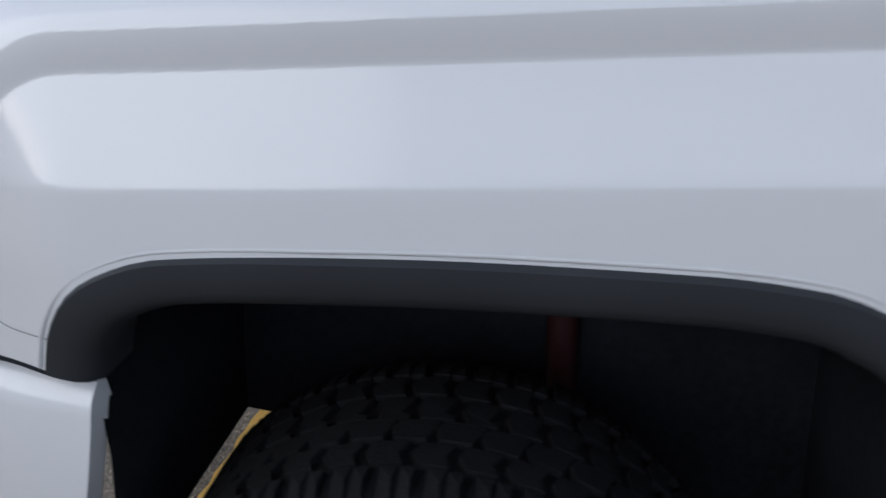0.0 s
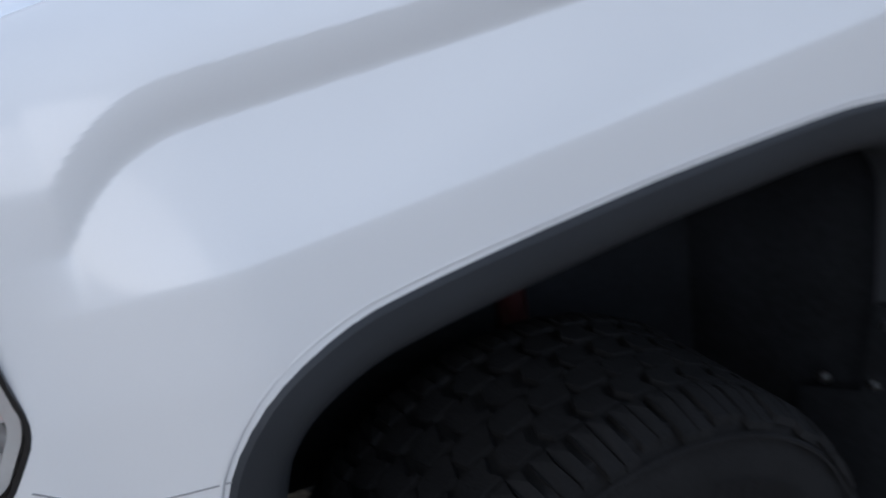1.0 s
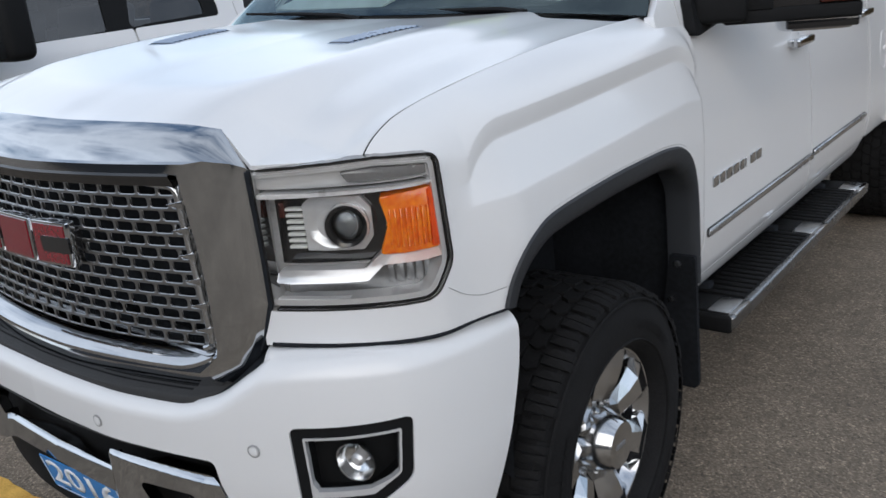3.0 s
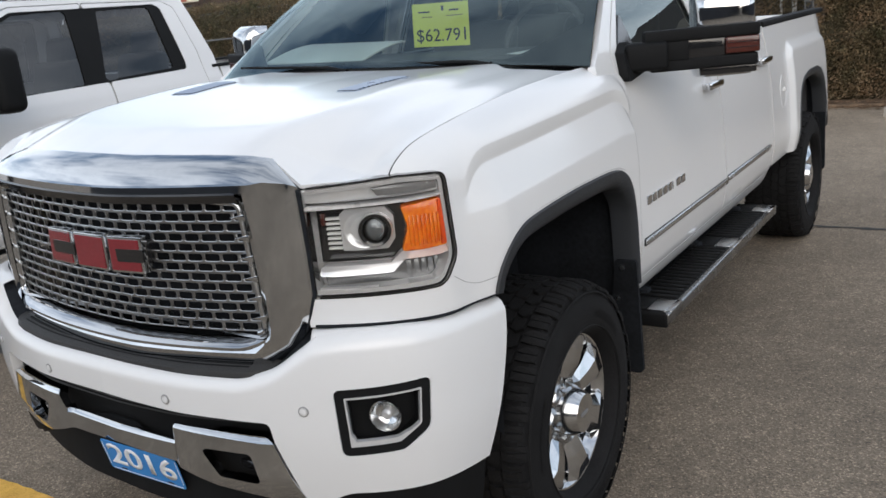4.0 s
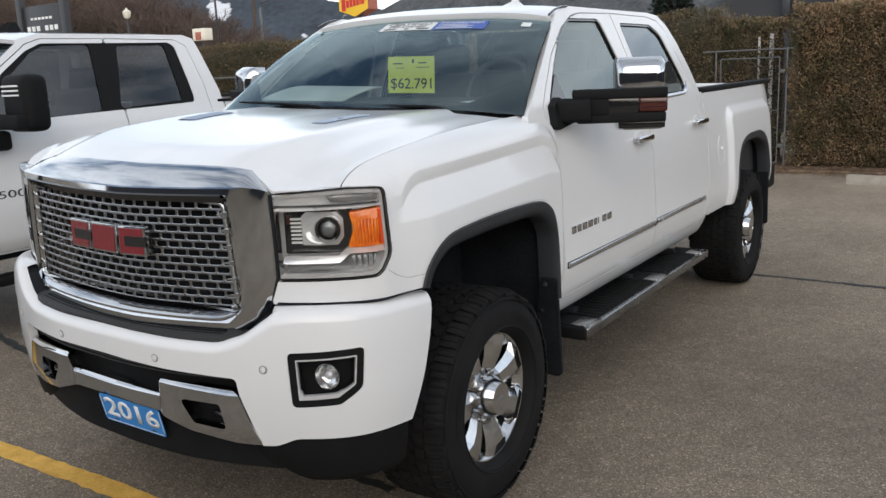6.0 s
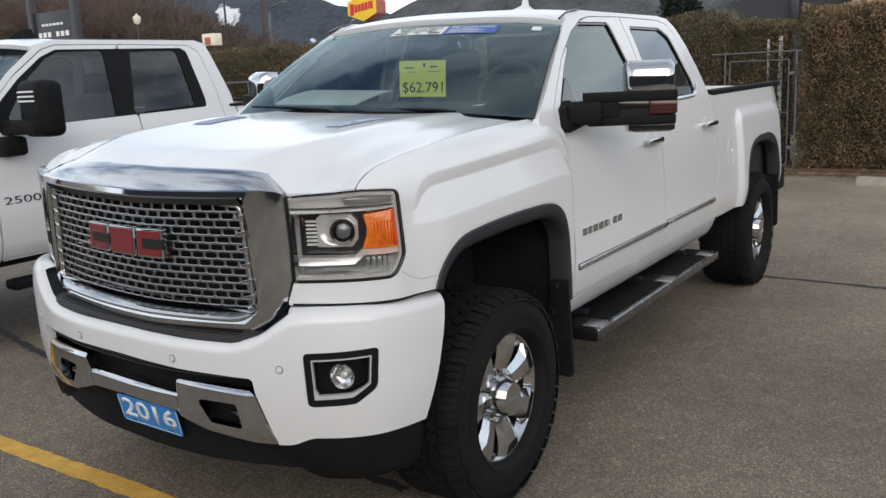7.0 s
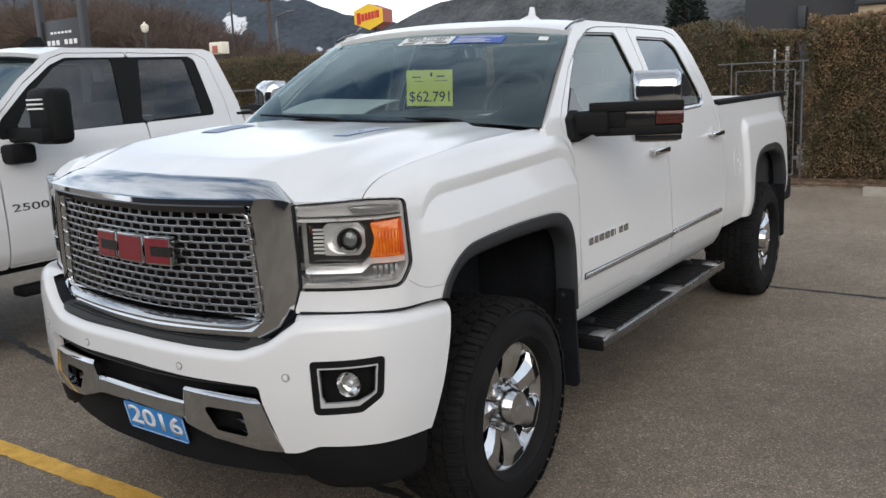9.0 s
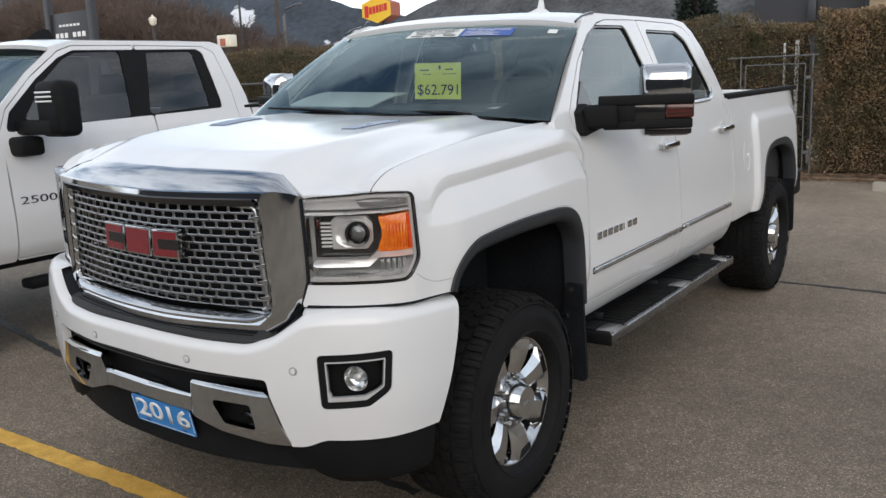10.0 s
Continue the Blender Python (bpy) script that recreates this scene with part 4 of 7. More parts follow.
# black wheel-arch mouldings, wheel wells, flaps
def arch_mould(name, path, x_at, parent, width0=0.055, proud=0.012):
    """A moulded lip along the arch opening: a curled strip from the outer edge inwards."""
    rings, lips = [], []
    n = len(path)
    for i, (y, z) in enumerate(path):
        a, b = path[max(i - 1, 0)], path[min(i + 1, n - 1)]
        ty, tz = b[0] - a[0], b[1] - a[1]
        l = math.hypot(ty, tz)
        ny, nz = tz / l, -ty / l
        x = x_at(y, z)
        width = width0 * (1 - 0.68 * (i > 0.55 * n) * min(1, max(0, (1.12 - z) / 0.12)))
        prof = [(-0.007, -0.014), (-0.007, -0.002), (-0.002, proud * 0.5), (width * 0.30, proud * 0.5), (width * 0.62, proud * 0.15), (width * 0.86, -0.006), (width + 0.004, -0.024), (width + 0.004, -0.09)]
        rings.append([(x + dx, y + ny * d, z + nz * d) for d, dx in prof])
        lips.append([(x + dx, y + ny * d, z + nz * d) for d, dx in ((-0.017, -0.0005), (-0.0145, 0.0004), (-0.0125, -0.0006), (-0.007, -0.007), (-0.006, -0.012))])
    lip = loft("arch_lip", lips, "paint", parent, closed=False, angle=60)
    return loft(name, rings, "flare", parent, closed=False, angle=40), lip


def resample(path, n):
    p = np.array(path, float)
    d = np.r_[0, np.cumsum(np.hypot(*np.diff(p, axis=0).T))]
    q = np.linspace(0, d[-1], n)
    return [(float(a), float(b)) for a, b in zip(spl(q, d, p[:, 0]), spl(q, d, p[:, 1]))]


FRONT_LIP = resample(ARCH[1:15] + [(1.568, 0.70)], 60)
m = arch_mould("arch_moulding", FRONT_LIP, lambda y, z: float(np.interp(y, PLAN_Y, PLAN_X) + blister(np.float64(y), np.float64(z))), truck)
for o in m:
    both(o, truck)

REAR_ARCH = [(4.500, 0.72), (4.535, 0.93), (4.60, 1.06), (4.72, 1.125), (4.92, 1.150), (5.12, 1.150), (5.27, 1.125), (5.38, 1.06), (5.44, 0.95), (5.475, 0.72)]


def rear_blister(y, z):
    d = rr_band(y, z, 4.36, 5.60, 1.385, 0.12)
    return 0.030 * step(d, 0.0, 0.075)


def bed_side(y, z):
    x = side(z) + 0.002
    tail = -0.055 * np.clip((y - 5.45) / 0.4, 0, 1) ** 2
    return np.stack([x + rear_blister(y, z) + tail, y, z], -1)


def bed_keep(p, y, z):
    a = sd_poly(y, z, REAR_ARCH + [(5.475, 0.3), (4.5, 0.3)])
    return np.minimum.reduce([a, z - np.where(y < 5, 0.68, 0.72), 5.80 - y, y - 3.925, 1.505 - z])


b_l = surface("bed_side", bed_side, np.linspace(3.91, 5.82, 130), np.linspace(0.64, 1.52, 70), "paint", truck, bed_keep, back=0.04)
both(b_l, truck)
m = arch_mould("arch_moulding", resample(REAR_ARCH, 50), lambda y, z: float(bed_side(np.float64(y), np.float64(z))[0]) - 0.002, truck)
for o in m:
    both(o, truck)
box("bed_floor", (-0.9, 3.93, 0.80), (0.9, 5.80, 0.86), "bedliner", truck)
box("bed_front_wall", (-0.90, 3.915, 0.80), (0.90, 3.955, 1.480), "bedliner", truck, 0.008)
box("tailgate", (-0.86, 5.74, 0.80), (0.86, 5.83, 1.49), "paint", truck, 0.012)
for sx in (-1, 1):
    box("bed_inner_side", (sx * 0.90, 3.96, 0.86), (sx * 0.875, 5.74, 1.49), "bedliner", truck)
    box("bed_rail_cap", (sx * 0.938, 3.93, 1.488), (sx * 0.850, 5.80, 1.524), "plastic", truck, 0.010)
    box("tail_lamp", (sx * 0.905, 5.70, 1.02), (sx * 0.80, 5.812, 1.46), "tail_red", truck, 0.015)
rb = box("rear_bumper", (-0.86, 5.80, 0.60), (0.86, 5.99, 0.80), "chrome", truck, 0.03)
for sx in (-1, 1):
    box("bumper_end", (sx * 0.84, 5.62, 0.60), (sx * 0.965, 5.985, 0.805), "plastic", rb, 0.035, "black plastic bumper end", 3)

# doors and cab flank, one sheet cut along the shut lines
F_DOOR = [(1.690, 0.655), (1.690, 1.30), (1.672, 1.40), (1.668, 1.530), (1.745, 1.600), (1.945, 1.758), (2.165, 1.885), (2.34, 1.950), (2.46, 1.968),
          (2.868, 1.978), (2.880, 1.50), (2.880, 0.655)]
R_DOOR = [(2.888, 0.655), (2.888, 1.50), (2.876, 1.978), (3.46, 1.972), (3.60, 1.950), (3.665, 1.90), (3.78, 1.58), (3.835, 1.46), (3.880, 1.36),
          (3.880, 0.86), (3.85, 0.72), (3.80, 0.655)]
F_WIN = rounded([(1.715, 1.520), (1.925, 1.712), (2.13, 1.868), (2.30, 1.938), (2.685, 1.944), (2.745, 1.700), (2.790, 1.510)], [0.03, 0.3, 0.25, 0.16, 0.05, 0.2, 0.03])
R_WIN = rounded([(2.955, 1.508), (2.950, 1.928), (3.44, 1.926), (3.565, 1.870), (3.665, 1.600), (3.670, 1.535), (3.60, 1.510)], [0.03, 0.04, 0.1, 0.1, 0.1, 0.05, 0.05])
CAB = [(1.500, 1.470), (1.505, 1.505), (1.78, 1.695), (2.10, 1.912), (2.22, 1.975), (2.32, 2.000), (3.50, 2.000), (3.66, 1.985), (3.740, 1.930), (3.812, 1.82), (3.866, 1.65), (3.892, 1.50),
       (3.905, 1.40), (3.905, 0.62), (1.690, 0.62), (1.692, 1.30), (1.66, 1.42), (1.655, 1.46)]


def flank(y, z):
    return np.stack([side(z) + 0 * y, y, z + 0 * y], -1)


GAP = 0.003
door_f = surface("front_door", flank, np.linspace(1.64, 2.90, 110), np.linspace(0.60, 2.0, 120), "paint", truck,
                 lambda p, y, z: np.minimum(-GAP - sd_poly(y, z, F_DOOR), sd_poly(y, z, F_WIN)), back=0.03)
door_r = surface("rear_door", flank, np.linspace(2.86, 3.92, 95), np.linspace(0.60, 2.0, 120), "paint", truck,
                 lambda p, y, z: np.minimum(-GAP - sd_poly(y, z, R_DOOR), sd_poly(y, z, R_WIN)), back=0.03)
frame_l = surface("cab_frame", flank, np.linspace(1.46, 3.92, 200), np.linspace(0.60, 2.02, 120), "paint", truck,
                  lambda p, y, z: np.minimum.reduce([-sd_poly(y, z, CAB), sd_poly(y, z, F_DOOR) - GAP, sd_poly(y, z, R_DOOR) - GAP]), back=0.03)
doors = {}
for dn, ob, win in (("front", door_f, F_WIN), ("rear", door_r, R_WIN)):
    for flip in (1, -1):
        d = ob if flip == 1 else both(ob, truck)
        doors[dn, flip] = d

        def pane(y, z, fl=flip):
            return np.stack([fl * (side(z) - 0.016), y, z], -1)

        def seal(y, z, fl=flip):
            return np.stack([fl * (side(z) - 0.006), y, z], -1)
        ys = np.linspace(min(p[0] for p in win) - 0.03, max(p[0] for p in win) + 0.03, 60)
        zs = np.linspace(1.48, 1.96, 40)
        surface("window_pane", pane, ys, zs, "glass_dark" if dn == "rear" else "glass_door", d, lambda p, y, z, w=win: 0.02 - sd_poly(y, z, w), flip=flip < 0)
        surface("window_seal", seal, np.linspace(ys[0], ys[-1], 110), np.linspace(1.48, 1.96, 80), "gloss_black", d,
                lambda p, y, z, w=win: np.minimum(sd_poly(y, z, w) + 0.013, 0.004 - sd_poly(y, z, w)), back=0.012, flip=flip < 0)
both(frame_l, truck)
# bright belt moulding, swept up behind the rear window
BELT = [(1.74, 1.512), (2.3, 1.502), (2.9, 1.500), (3.4, 1.503), (3.58, 1.508), (3.65, 1.528), (3.685, 1.565)]
for sx in (-1, 1):
    rings = []
    for y, z in resample(BELT, 50):
        x = float(side(np.float64(z)))
        rings.append([(sx * (x + dx), y, z + dz) for dx, dz in ((-0.006, -0.013), (0.006, -0.011), (0.010, 0.0), (0.004, 0.011), (-0.008, 0.012))])
    loft("belt_moulding", rings, "chrome", doors["rear", sx], closed=True, caps=True, label="bright chrome belt moulding")


# door furniture: handles, side moulding, badge bars
def door_handle(y, z, sx, parent):
    x = float(side(np.float64(z)))
    h = box("door_handle", (sx * (x + 0.022), y - 0.105, z - 0.016), (sx * (x + 0.048), y + 0.105, z + 0.018), "chrome", parent, 0.010, "bright chrome handle", 3)
    for k in (-0.075, 0.08):
        box("handle_mount", (sx * (x - 0.01), y + k - 0.022, z - 0.014), (sx * (x + 0.030), y + k + 0.022, z + 0.014), "chrome", parent, 0.006)
    bm = bmesh.new()
    bmesh.ops.create_uvsphere(bm, u_segments=20, v_segments=10, radius=1)
    bm.transform(Matrix.Translation((sx * (x - 0.0025), y - 0.01, z + 0.004)) @ Matrix.Diagonal((0.0045, 0.070, 0.042, 1)))
    cup = part("handle_cup", bm, "paint", parent)
    smooth(cup.data)


for sx in (-1, 1):
    door_handle(2.715, 1.300, sx, doors["front", sx])
    door_handle(3.735, 1.318, sx, doors["rear", sx])
    for y0, y1, d in ((1.715, 2.872, "front"), (2.896, 3.80, "rear")):
        x = float(side(np.float64(0.805)))
        box("side_moulding", (sx * (x - 0.006), y0, 0.800 + 0.008 * (d == "rear")), (sx * (x + 0.014), y1, 0.824 + 0.008 * (d == "rear")), "satin", doors[d, sx], 0.006, "slim bright side moulding")
        box("moulding_base", (sx * (x - 0.008), y0 - 0.002, 0.797 + 0.008 * (d == "rear")), (sx * (x + 0.007), y1 + 0.002, 0.827 + 0.008 * (d == "rear")), "gloss_black", doors[d, sx], 0.004)
    # model badge: a row of plain chrome bars
    y = 1.772
    for k, wd in enumerate((0.062, 0.056, 0.066, 0.066, 0.050, 0.022, 0.030, 0.062, 0.066)):
        if k != 6:
            x = float(side(np.float64(0.963)))
            box("badge_bar", (sx * (x - 0.004), y, 0.946), (sx * (x + 0.006), y + wd - 0.016, 0.981), "chrome", doors["front", sx], 0.003, "small chrome badge bar")
        y += wd


# rocker and underbody
def rocker(y, v):
    z = 0.53 + v * 0.125
    x = spl(v, [0, 0.3, 0.8, 1.0], [0.86, 0.915, 0.955, 0.965])
    return np.stack([x + 0 * y, y, z + 0 * y], -1)


r_l = surface("rocker_panel", rocker, np.linspace(1.60, 3.92, 40), np.linspace(0, 1, 14), "paint", truck, back=0.02)
both(r_l, truck)
box("inner_body", (-0.90, 1.66, 0.58), (0.90, 3.90, 1.42), "dark", truck, 0.01)
box("chassis", (-0.46, 0.80, 0.48), (0.46, 5.75, 0.62), "dark", truck, 0.02)
for y in (1.0, 4.9):
    tube("axle", [(-0.80, y, 0.43), (-0.14, y, 0.43), (0.0, y, 0.43), (0.14, y, 0.43), (0.80, y, 0.43)], [0.05, 0.055, 0.12, 0.055, 0.05], "dark", truck, 14)


def well(name, path, x0, x1, parent):
    """A wheel well: the arch line run inwards, closed at its inner end."""
    for sx in (-1, 1):
        rings = [[(sx * x, y, z + dz) for y, z in path] for x, dz in ((x0, -0.012), (0.93, 0.02), (0.80, 0.05), (x1, 0.05))]
        bm = bmesh.new()
        rows = [[bm.verts.new(p) for p in r] for r in rings]
        for a, b in zip(rows, rows[1:]):
            for k in range(len(a) - 1):
                bm.faces.new((a[k], a[k + 1], b[k + 1], b[k]))
        bm.faces.new(rows[-1])
        ob = part(name, bm, "dark", parent)
        smooth(ob.data, 60)


well("wheel_well", [(0.575, 0.56), (0.585, 0.72), (0.60, 0.86)] + FRONT_LIP[4:] + [(1.58, 0.42)], 0.985, 0.52, truck)
well("wheel_well", resample(REAR_ARCH, 40), 0.975, 0.55, truck)
for sx in (-1, 1):
    for y0, yb in ((1.528, 0.325), (5.40, 0.36)):
        flap = prism("mud_flap", rounded([(sx * 1.036, 0.795), (sx * 1.030, yb), (sx * 0.80, yb + 0.01), (sx * 0.80, 0.55), (sx * 0.925, 0.61), (sx * 0.955, 0.795)], [0.01, 0.03, 0.03, 0.02, 0.02, 0.01]),
                     lambda a, b, d, y=y0: (a, y + d + 0.11 * max(0, (0.8 - b)), b), 0.0, 0.016, "dark", truck)
        if y0 < 2:
            for zb, xb in ((0.766, 0.980), (0.640, 0.952), (0.604, 0.858)):
                bm = bmesh.new()
                bmesh.ops.create_cone(bm, cap_ends=True, segments=10, radius1=0.011, radius2=0.008, depth=0.012)
                bm.transform(pose(sx * xb, y0 - 0.004 + 0.11 * (0.8 - zb), zb, 90, 0, 0))
                part("bolt", bm, "steel", flap, "small steel bolt")
    # red damper in the front well
    tube("damper", [(sx * 0.53, 1.15, 0.45), (sx * 0.52, 1.16, 1.05)], 0.028, "red_part", truck, 12, "red-painted damper tube")


# hood: from the grille and lamps back to the cowl
def nose_y(x):
    return np.interp(np.abs(x), [0, 0.15, 0.30, 0.42, 0.50, 0.555, 0.668, 0.85], [0.160, 0.166, 0.184, 0.207, 0.228, 0.249, 0.213, 0.318])


def nose_z(x):
    return np.interp(np.abs(x), [0, 0.20, 0.40, 0.50, 0.555, 0.668, 0.85], [1.434, 1.432, 1.427, 1.420, 1.409, 1.353, 1.353])


def hood(u, w):
    """u runs across from flank to flank, w from nose to cowl."""
    r = np.abs(u)
    yf0 = nose_y(u * 0.85)
    yr = 1.378 + 0.125 * r**2 - 0.085 * step(r, 0.64, 0.76)
    y = yf0 + w * (yr - yf0)
    xc = spl(y, CUT_Y, CUT_X)
    x = u * (xc - 0.0045 + 0.0031 * step(y, 0.42, 0.80))
    zc = spl(y, CUT_Y, CUT_Z) - 0.001
    zt = spl(y, [0.15, 0.40, 0.70, 1.05, 1.50], [1.446, 1.488, 1.522, 1.543, 1.546])
    dome = 1 - 0.55 * step(r, 0.60, 0.84) - 0.45 * step(r, 0.80, 1.02)
    full = zc + (zt - zc) * dome - 0.008 * (1 - r) * step(r, 0, 0.5)
    zf = nose_z(r * 0.85)
    q = np.clip((y - yf0) / (0.22 + 0.22 * step(r, 0.5, 0.75) - 0.20 * step(r, 0.76, 0.95)), 0, 1)
    z = zf + (full - zf) * (1 - (1 - q) ** 2.3)
    z = z + (full - z) * step(r, 0.92, 1.0)
    return np.stack([x, y, z], -1)


surface("hood", hood, np.r_[np.linspace(-1, -0.6, 40), np.linspace(-0.59, 0.59, 60), np.linspace(0.6, 1, 40)], np.r_[np.linspace(0, 0.3, 40), np.linspace(0.31, 1, 50)],
                  "paint", truck, back=0.010)
for sx in (-1, 1):
    ys = np.linspace(0.326, 1.50, 60)
    wide = 1 - np.clip((ys - 0.42) / 0.38, 0, 1)
    line = [(sx * (x - 0.0006 - 0.0016 * k), y, z - 0.0034 + 0.0008 * k) for x, y, z, k in zip(spl(ys, CUT_Y, CUT_X), ys, spl(ys, CUT_Y, CUT_Z), wide)]
    tube("shut_line", [tuple(map(float, p)) for p in line], [float(0.0007 + 0.0019 * k) for k in wide], "dark", truck, 6)


def hood_z(x, y):
    """Height of the hood at x, y."""
    u = x / (float(spl(np.float64(y), CUT_Y, CUT_X)) - 0.005)
    y0, y1 = float(nose_y(np.float64(u * 0.85))), 1.378 + 0.125 * u * u
    return float(hood(np.float64(u), np.float64((y - y0) / (y1 - y0)))[2])


# hood louvres: an inlaid panel of slanted blades, reflected sky blue painted in
for sx in (-1, 1):
    vent = prism("hood_vent", rounded([(sx * 0.330, 0.795), (sx * 0.428, 0.780), (sx * 0.458, 1.055), (sx * 0.360, 1.070)], 0.02),
                 lambda a, b, d: (a, b, hood_z(abs(a), b) + d), -0.01, 0.0012, "louvre", truck, "louvred hood vent with reflected sky blue put into its colour")
    for k in range(13):
        y = 0.800 + k * 0.0207
        x0 = sx * (0.378 + 0.030 * (y - 0.787) / 0.275)
        slot = box_bm((-0.042, -0.0028, -0.001), (0.042, 0.0028, 0.0008))
        slot.transform(Matrix.Translation((x0, y, hood_z(abs(x0), y) + 0.0016)) @ pose(0, 0, 0, 0, 0, sx * -8))
        part("louvre_slot", slot, "gloss_black", vent)
        if k < 12:
            bm = box_bm((-0.043, -0.0070, -0.001), (0.043, 0.0070, 0.001))
            bm.transform(Matrix.Translation((x0, y + 0.0103, hood_z(abs(x0), y + 0.0103) + 0.0034)) @ pose(0, 0, 0, 18, 0, sx * -8))
            part("louvre", bm, "louvre", vent)




# roof, windscreen, cowl
def roof(x, y):
    edge = 0.716 + 0 * y
    k = np.clip(np.abs(x) / edge, 0, 1)
    z = 2.000 + 0.040 * (1 - k**2) - 0.012 * k**8
    z = z - 0.055 * np.clip((2.42 - y) / 0.30, 0, 1.3) ** 2 * 0.9 - 0.05 * np.clip((y - 3.45) / 0.3, 0, 1.2) ** 2
    return np.stack([x, y, z], -1)


ROOF_FRONT = lambda x: 2.140 - 0.010 * (x / 0.7) ** 2
surface("roof", roof, np.linspace(-0.716, 0.716, 60), np.linspace(2.05, 3.72, 70), "paint", truck,
        lambda p, x, y: np.minimum(y - ROOF_FRONT(x), 3.70 - y), back=0.03)


def windscreen(u, w):
    """u across (-1 to 1), w from cowl to roof."""
    xb, xt = 0.902, 0.746
    x = u * (xb + (xt - xb) * w)
    y0, y1 = 1.430 + 0.078 * u**2, 2.135 - 0.018 * u**2
    z0, z1 = 1.552 - 0.045 * u**2, 1.972 - 0.052 * u**2
    bow = 0.022 * np.sin(np.pi * np.clip(w, 0, 1))
    return np.stack([x, y0 + (y1 - y0) * w - 0.5 * bow, z0 + (z1 - z0) * w + bow], -1)


ws = surface("windscreen", windscreen, np.linspace(-1, 1, 60), np.linspace(0, 1, 40), "glass_ws", truck)
ws.visible_shadow = False
surface("windscreen_band", lambda u, w: windscreen(u, w) + np.array([0, 0.004, -0.004]), np.linspace(-1, 1, 160), np.linspace(0, 1, 110), "gloss_black", truck,
        lambda p, u, w: np.maximum.reduce([np.abs(u) - 0.955 + 0.02 * w, w - 0.955, 0.045 - w + 0.27 * step(np.abs(u), 0.62, 1.0)]))
for sx in (-1, 1):
    tube("roof_ditch", [(sx * 0.728, 2.12, 1.950), (sx * 0.726, 2.19, 1.978), (sx * 0.723, 2.27, 1.994), (sx * 0.720, 2.34, 2.000)], 0.006, "gloss_black", truck, 6)
prism("cowl", [(-0.86, 1.50), (-0.5, 1.43), (0, 1.40), (0.5, 1.43), (0.86, 1.50), (0.86, 1.57), (0, 1.48), (-0.86, 1.57)],
             lambda a, b, d: (a, b, 1.548 - 0.062 * (a / 0.86) ** 2 + d), -0.03, -0.008, "plastic", truck)
for x0, x1 in ((0.55, -0.08), (-0.12, -0.74)):
    tube("wiper", [(x0, 1.43, 1.540), (x0 - 0.1, 1.445, 1.552), ((x0 + x1) / 2, 1.455, 1.558), (x1, 1.47, 1.560)], [0.010, 0.009, 0.007, 0.005], "plastic", truck, 6)
# roof antenna, a shark fin
fin = bmesh.new()
rows = []
for k, (w, y0, y1) in enumerate(((0.056, 2.74, 3.04), (0.046, 2.78, 3.02), (0.016, 2.90, 2.975), (0.009, 2.925, 2.965))):
    z = 2.030 + (0.0, 0.030, 0.062, 0.112)[k]
    rows.append([fin.verts.new((0.10 + sx * w * t, y0 + (y1 - y0) * q, z)) for q, t, sx in
                 ((0, 0, 1), (0.2, 0.7, 1), (0.6, 1, 1), (0.95, 0.8, 1), (1, 0, 1), (0.95, 0.8, -1), (0.6, 1, -1), (0.2, 0.7, -1))])
for a, b in zip(rows, rows[1:]):
    for k in range(8):
        fin.faces.new((a[k], a[(k + 1) % 8], b[(k + 1) % 8], b[k]))
fin.faces.new(rows[-1])
ob = part("roof_antenna", fin, "paint", truck)
smooth(ob.data, 50)
# back of the cab
box("cab_back_wall", (-0.86, 3.84, 0.85), (0.86, 3.90, 1.45), "paint", truck, 0.02)
prism("rear_window", [(-0.70, 1.47), (0.70, 1.47), (0.62, 1.93), (-0.62, 1.93)], lambda a, b, d: (a, 3.86 - 0.33 * (b - 1.47) + d, b), 0, 0.006, "glass_dark", truck)

# cabin: dash, wheel, seats
box("dashboard", (-0.83, 1.72, 1.15), (0.83, 2.04, 1.52), "interior", truck, 0.05, seg=4)
box("dash_top", (-0.74, 1.56, 1.46), (0.74, 2.04, 1.560), "interior", truck, 0.02)
tor = bmesh.new()
rows = []
for k in range(32):
    t = 2 * math.pi * k / 32
    c = Vector((math.cos(t), 0, math.sin(t)))
    rows.append([tor.verts.new(c * (0.185 + 0.015 * math.cos(a)) + Vector((0, 0.015 * math.sin(a), 0))) for a in (j * math.pi / 4 for j in range(8))])
for k in range(32):
    for j in range(8):
        tor.faces.new((rows[k][j], rows[(k + 1) % 32][j], rows[(k + 1) % 32][(j + 1) % 8], rows[k][(j + 1) % 8]))
tor.transform(pose(0.40, 2.18, 1.58, -22, 0, 0))
ob = part("steering_wheel", tor, "interior", truck)
smooth(ob.data, 60)
for x in (-0.40, 0.40):
    for y in (2.62, 3.42):
        s = box("seat", (x - 0.26, y - 0.28, 0.98), (x + 0.26, y + 0.24, 1.14), "seat", truck, 0.05, seg=4)
        bm = box_bm((-0.25, -0.07, 0), (0.25, 0.07, 0.58), 0.05, 4)
        bm.transform(pose(x, y + 0.22, 1.10, -14, 0, 0))
        bk = part("seat_back", bm, "seat", s)
        smooth(bk.data, 50)
        bm = box_bm((-0.13, -0.05, 0), (0.13, 0.05, 0.19), 0.04, 4)
        bm.transform(pose(x, y + 0.36, 1.66, -10, 0, 0))
        bk = part("headrest", bm, "seat", s)
        smooth(bk.data, 50)
box("headliner", (-0.66, 2.20, 1.945), (0.66, 3.70, 1.960), "headliner", truck, 0.005)
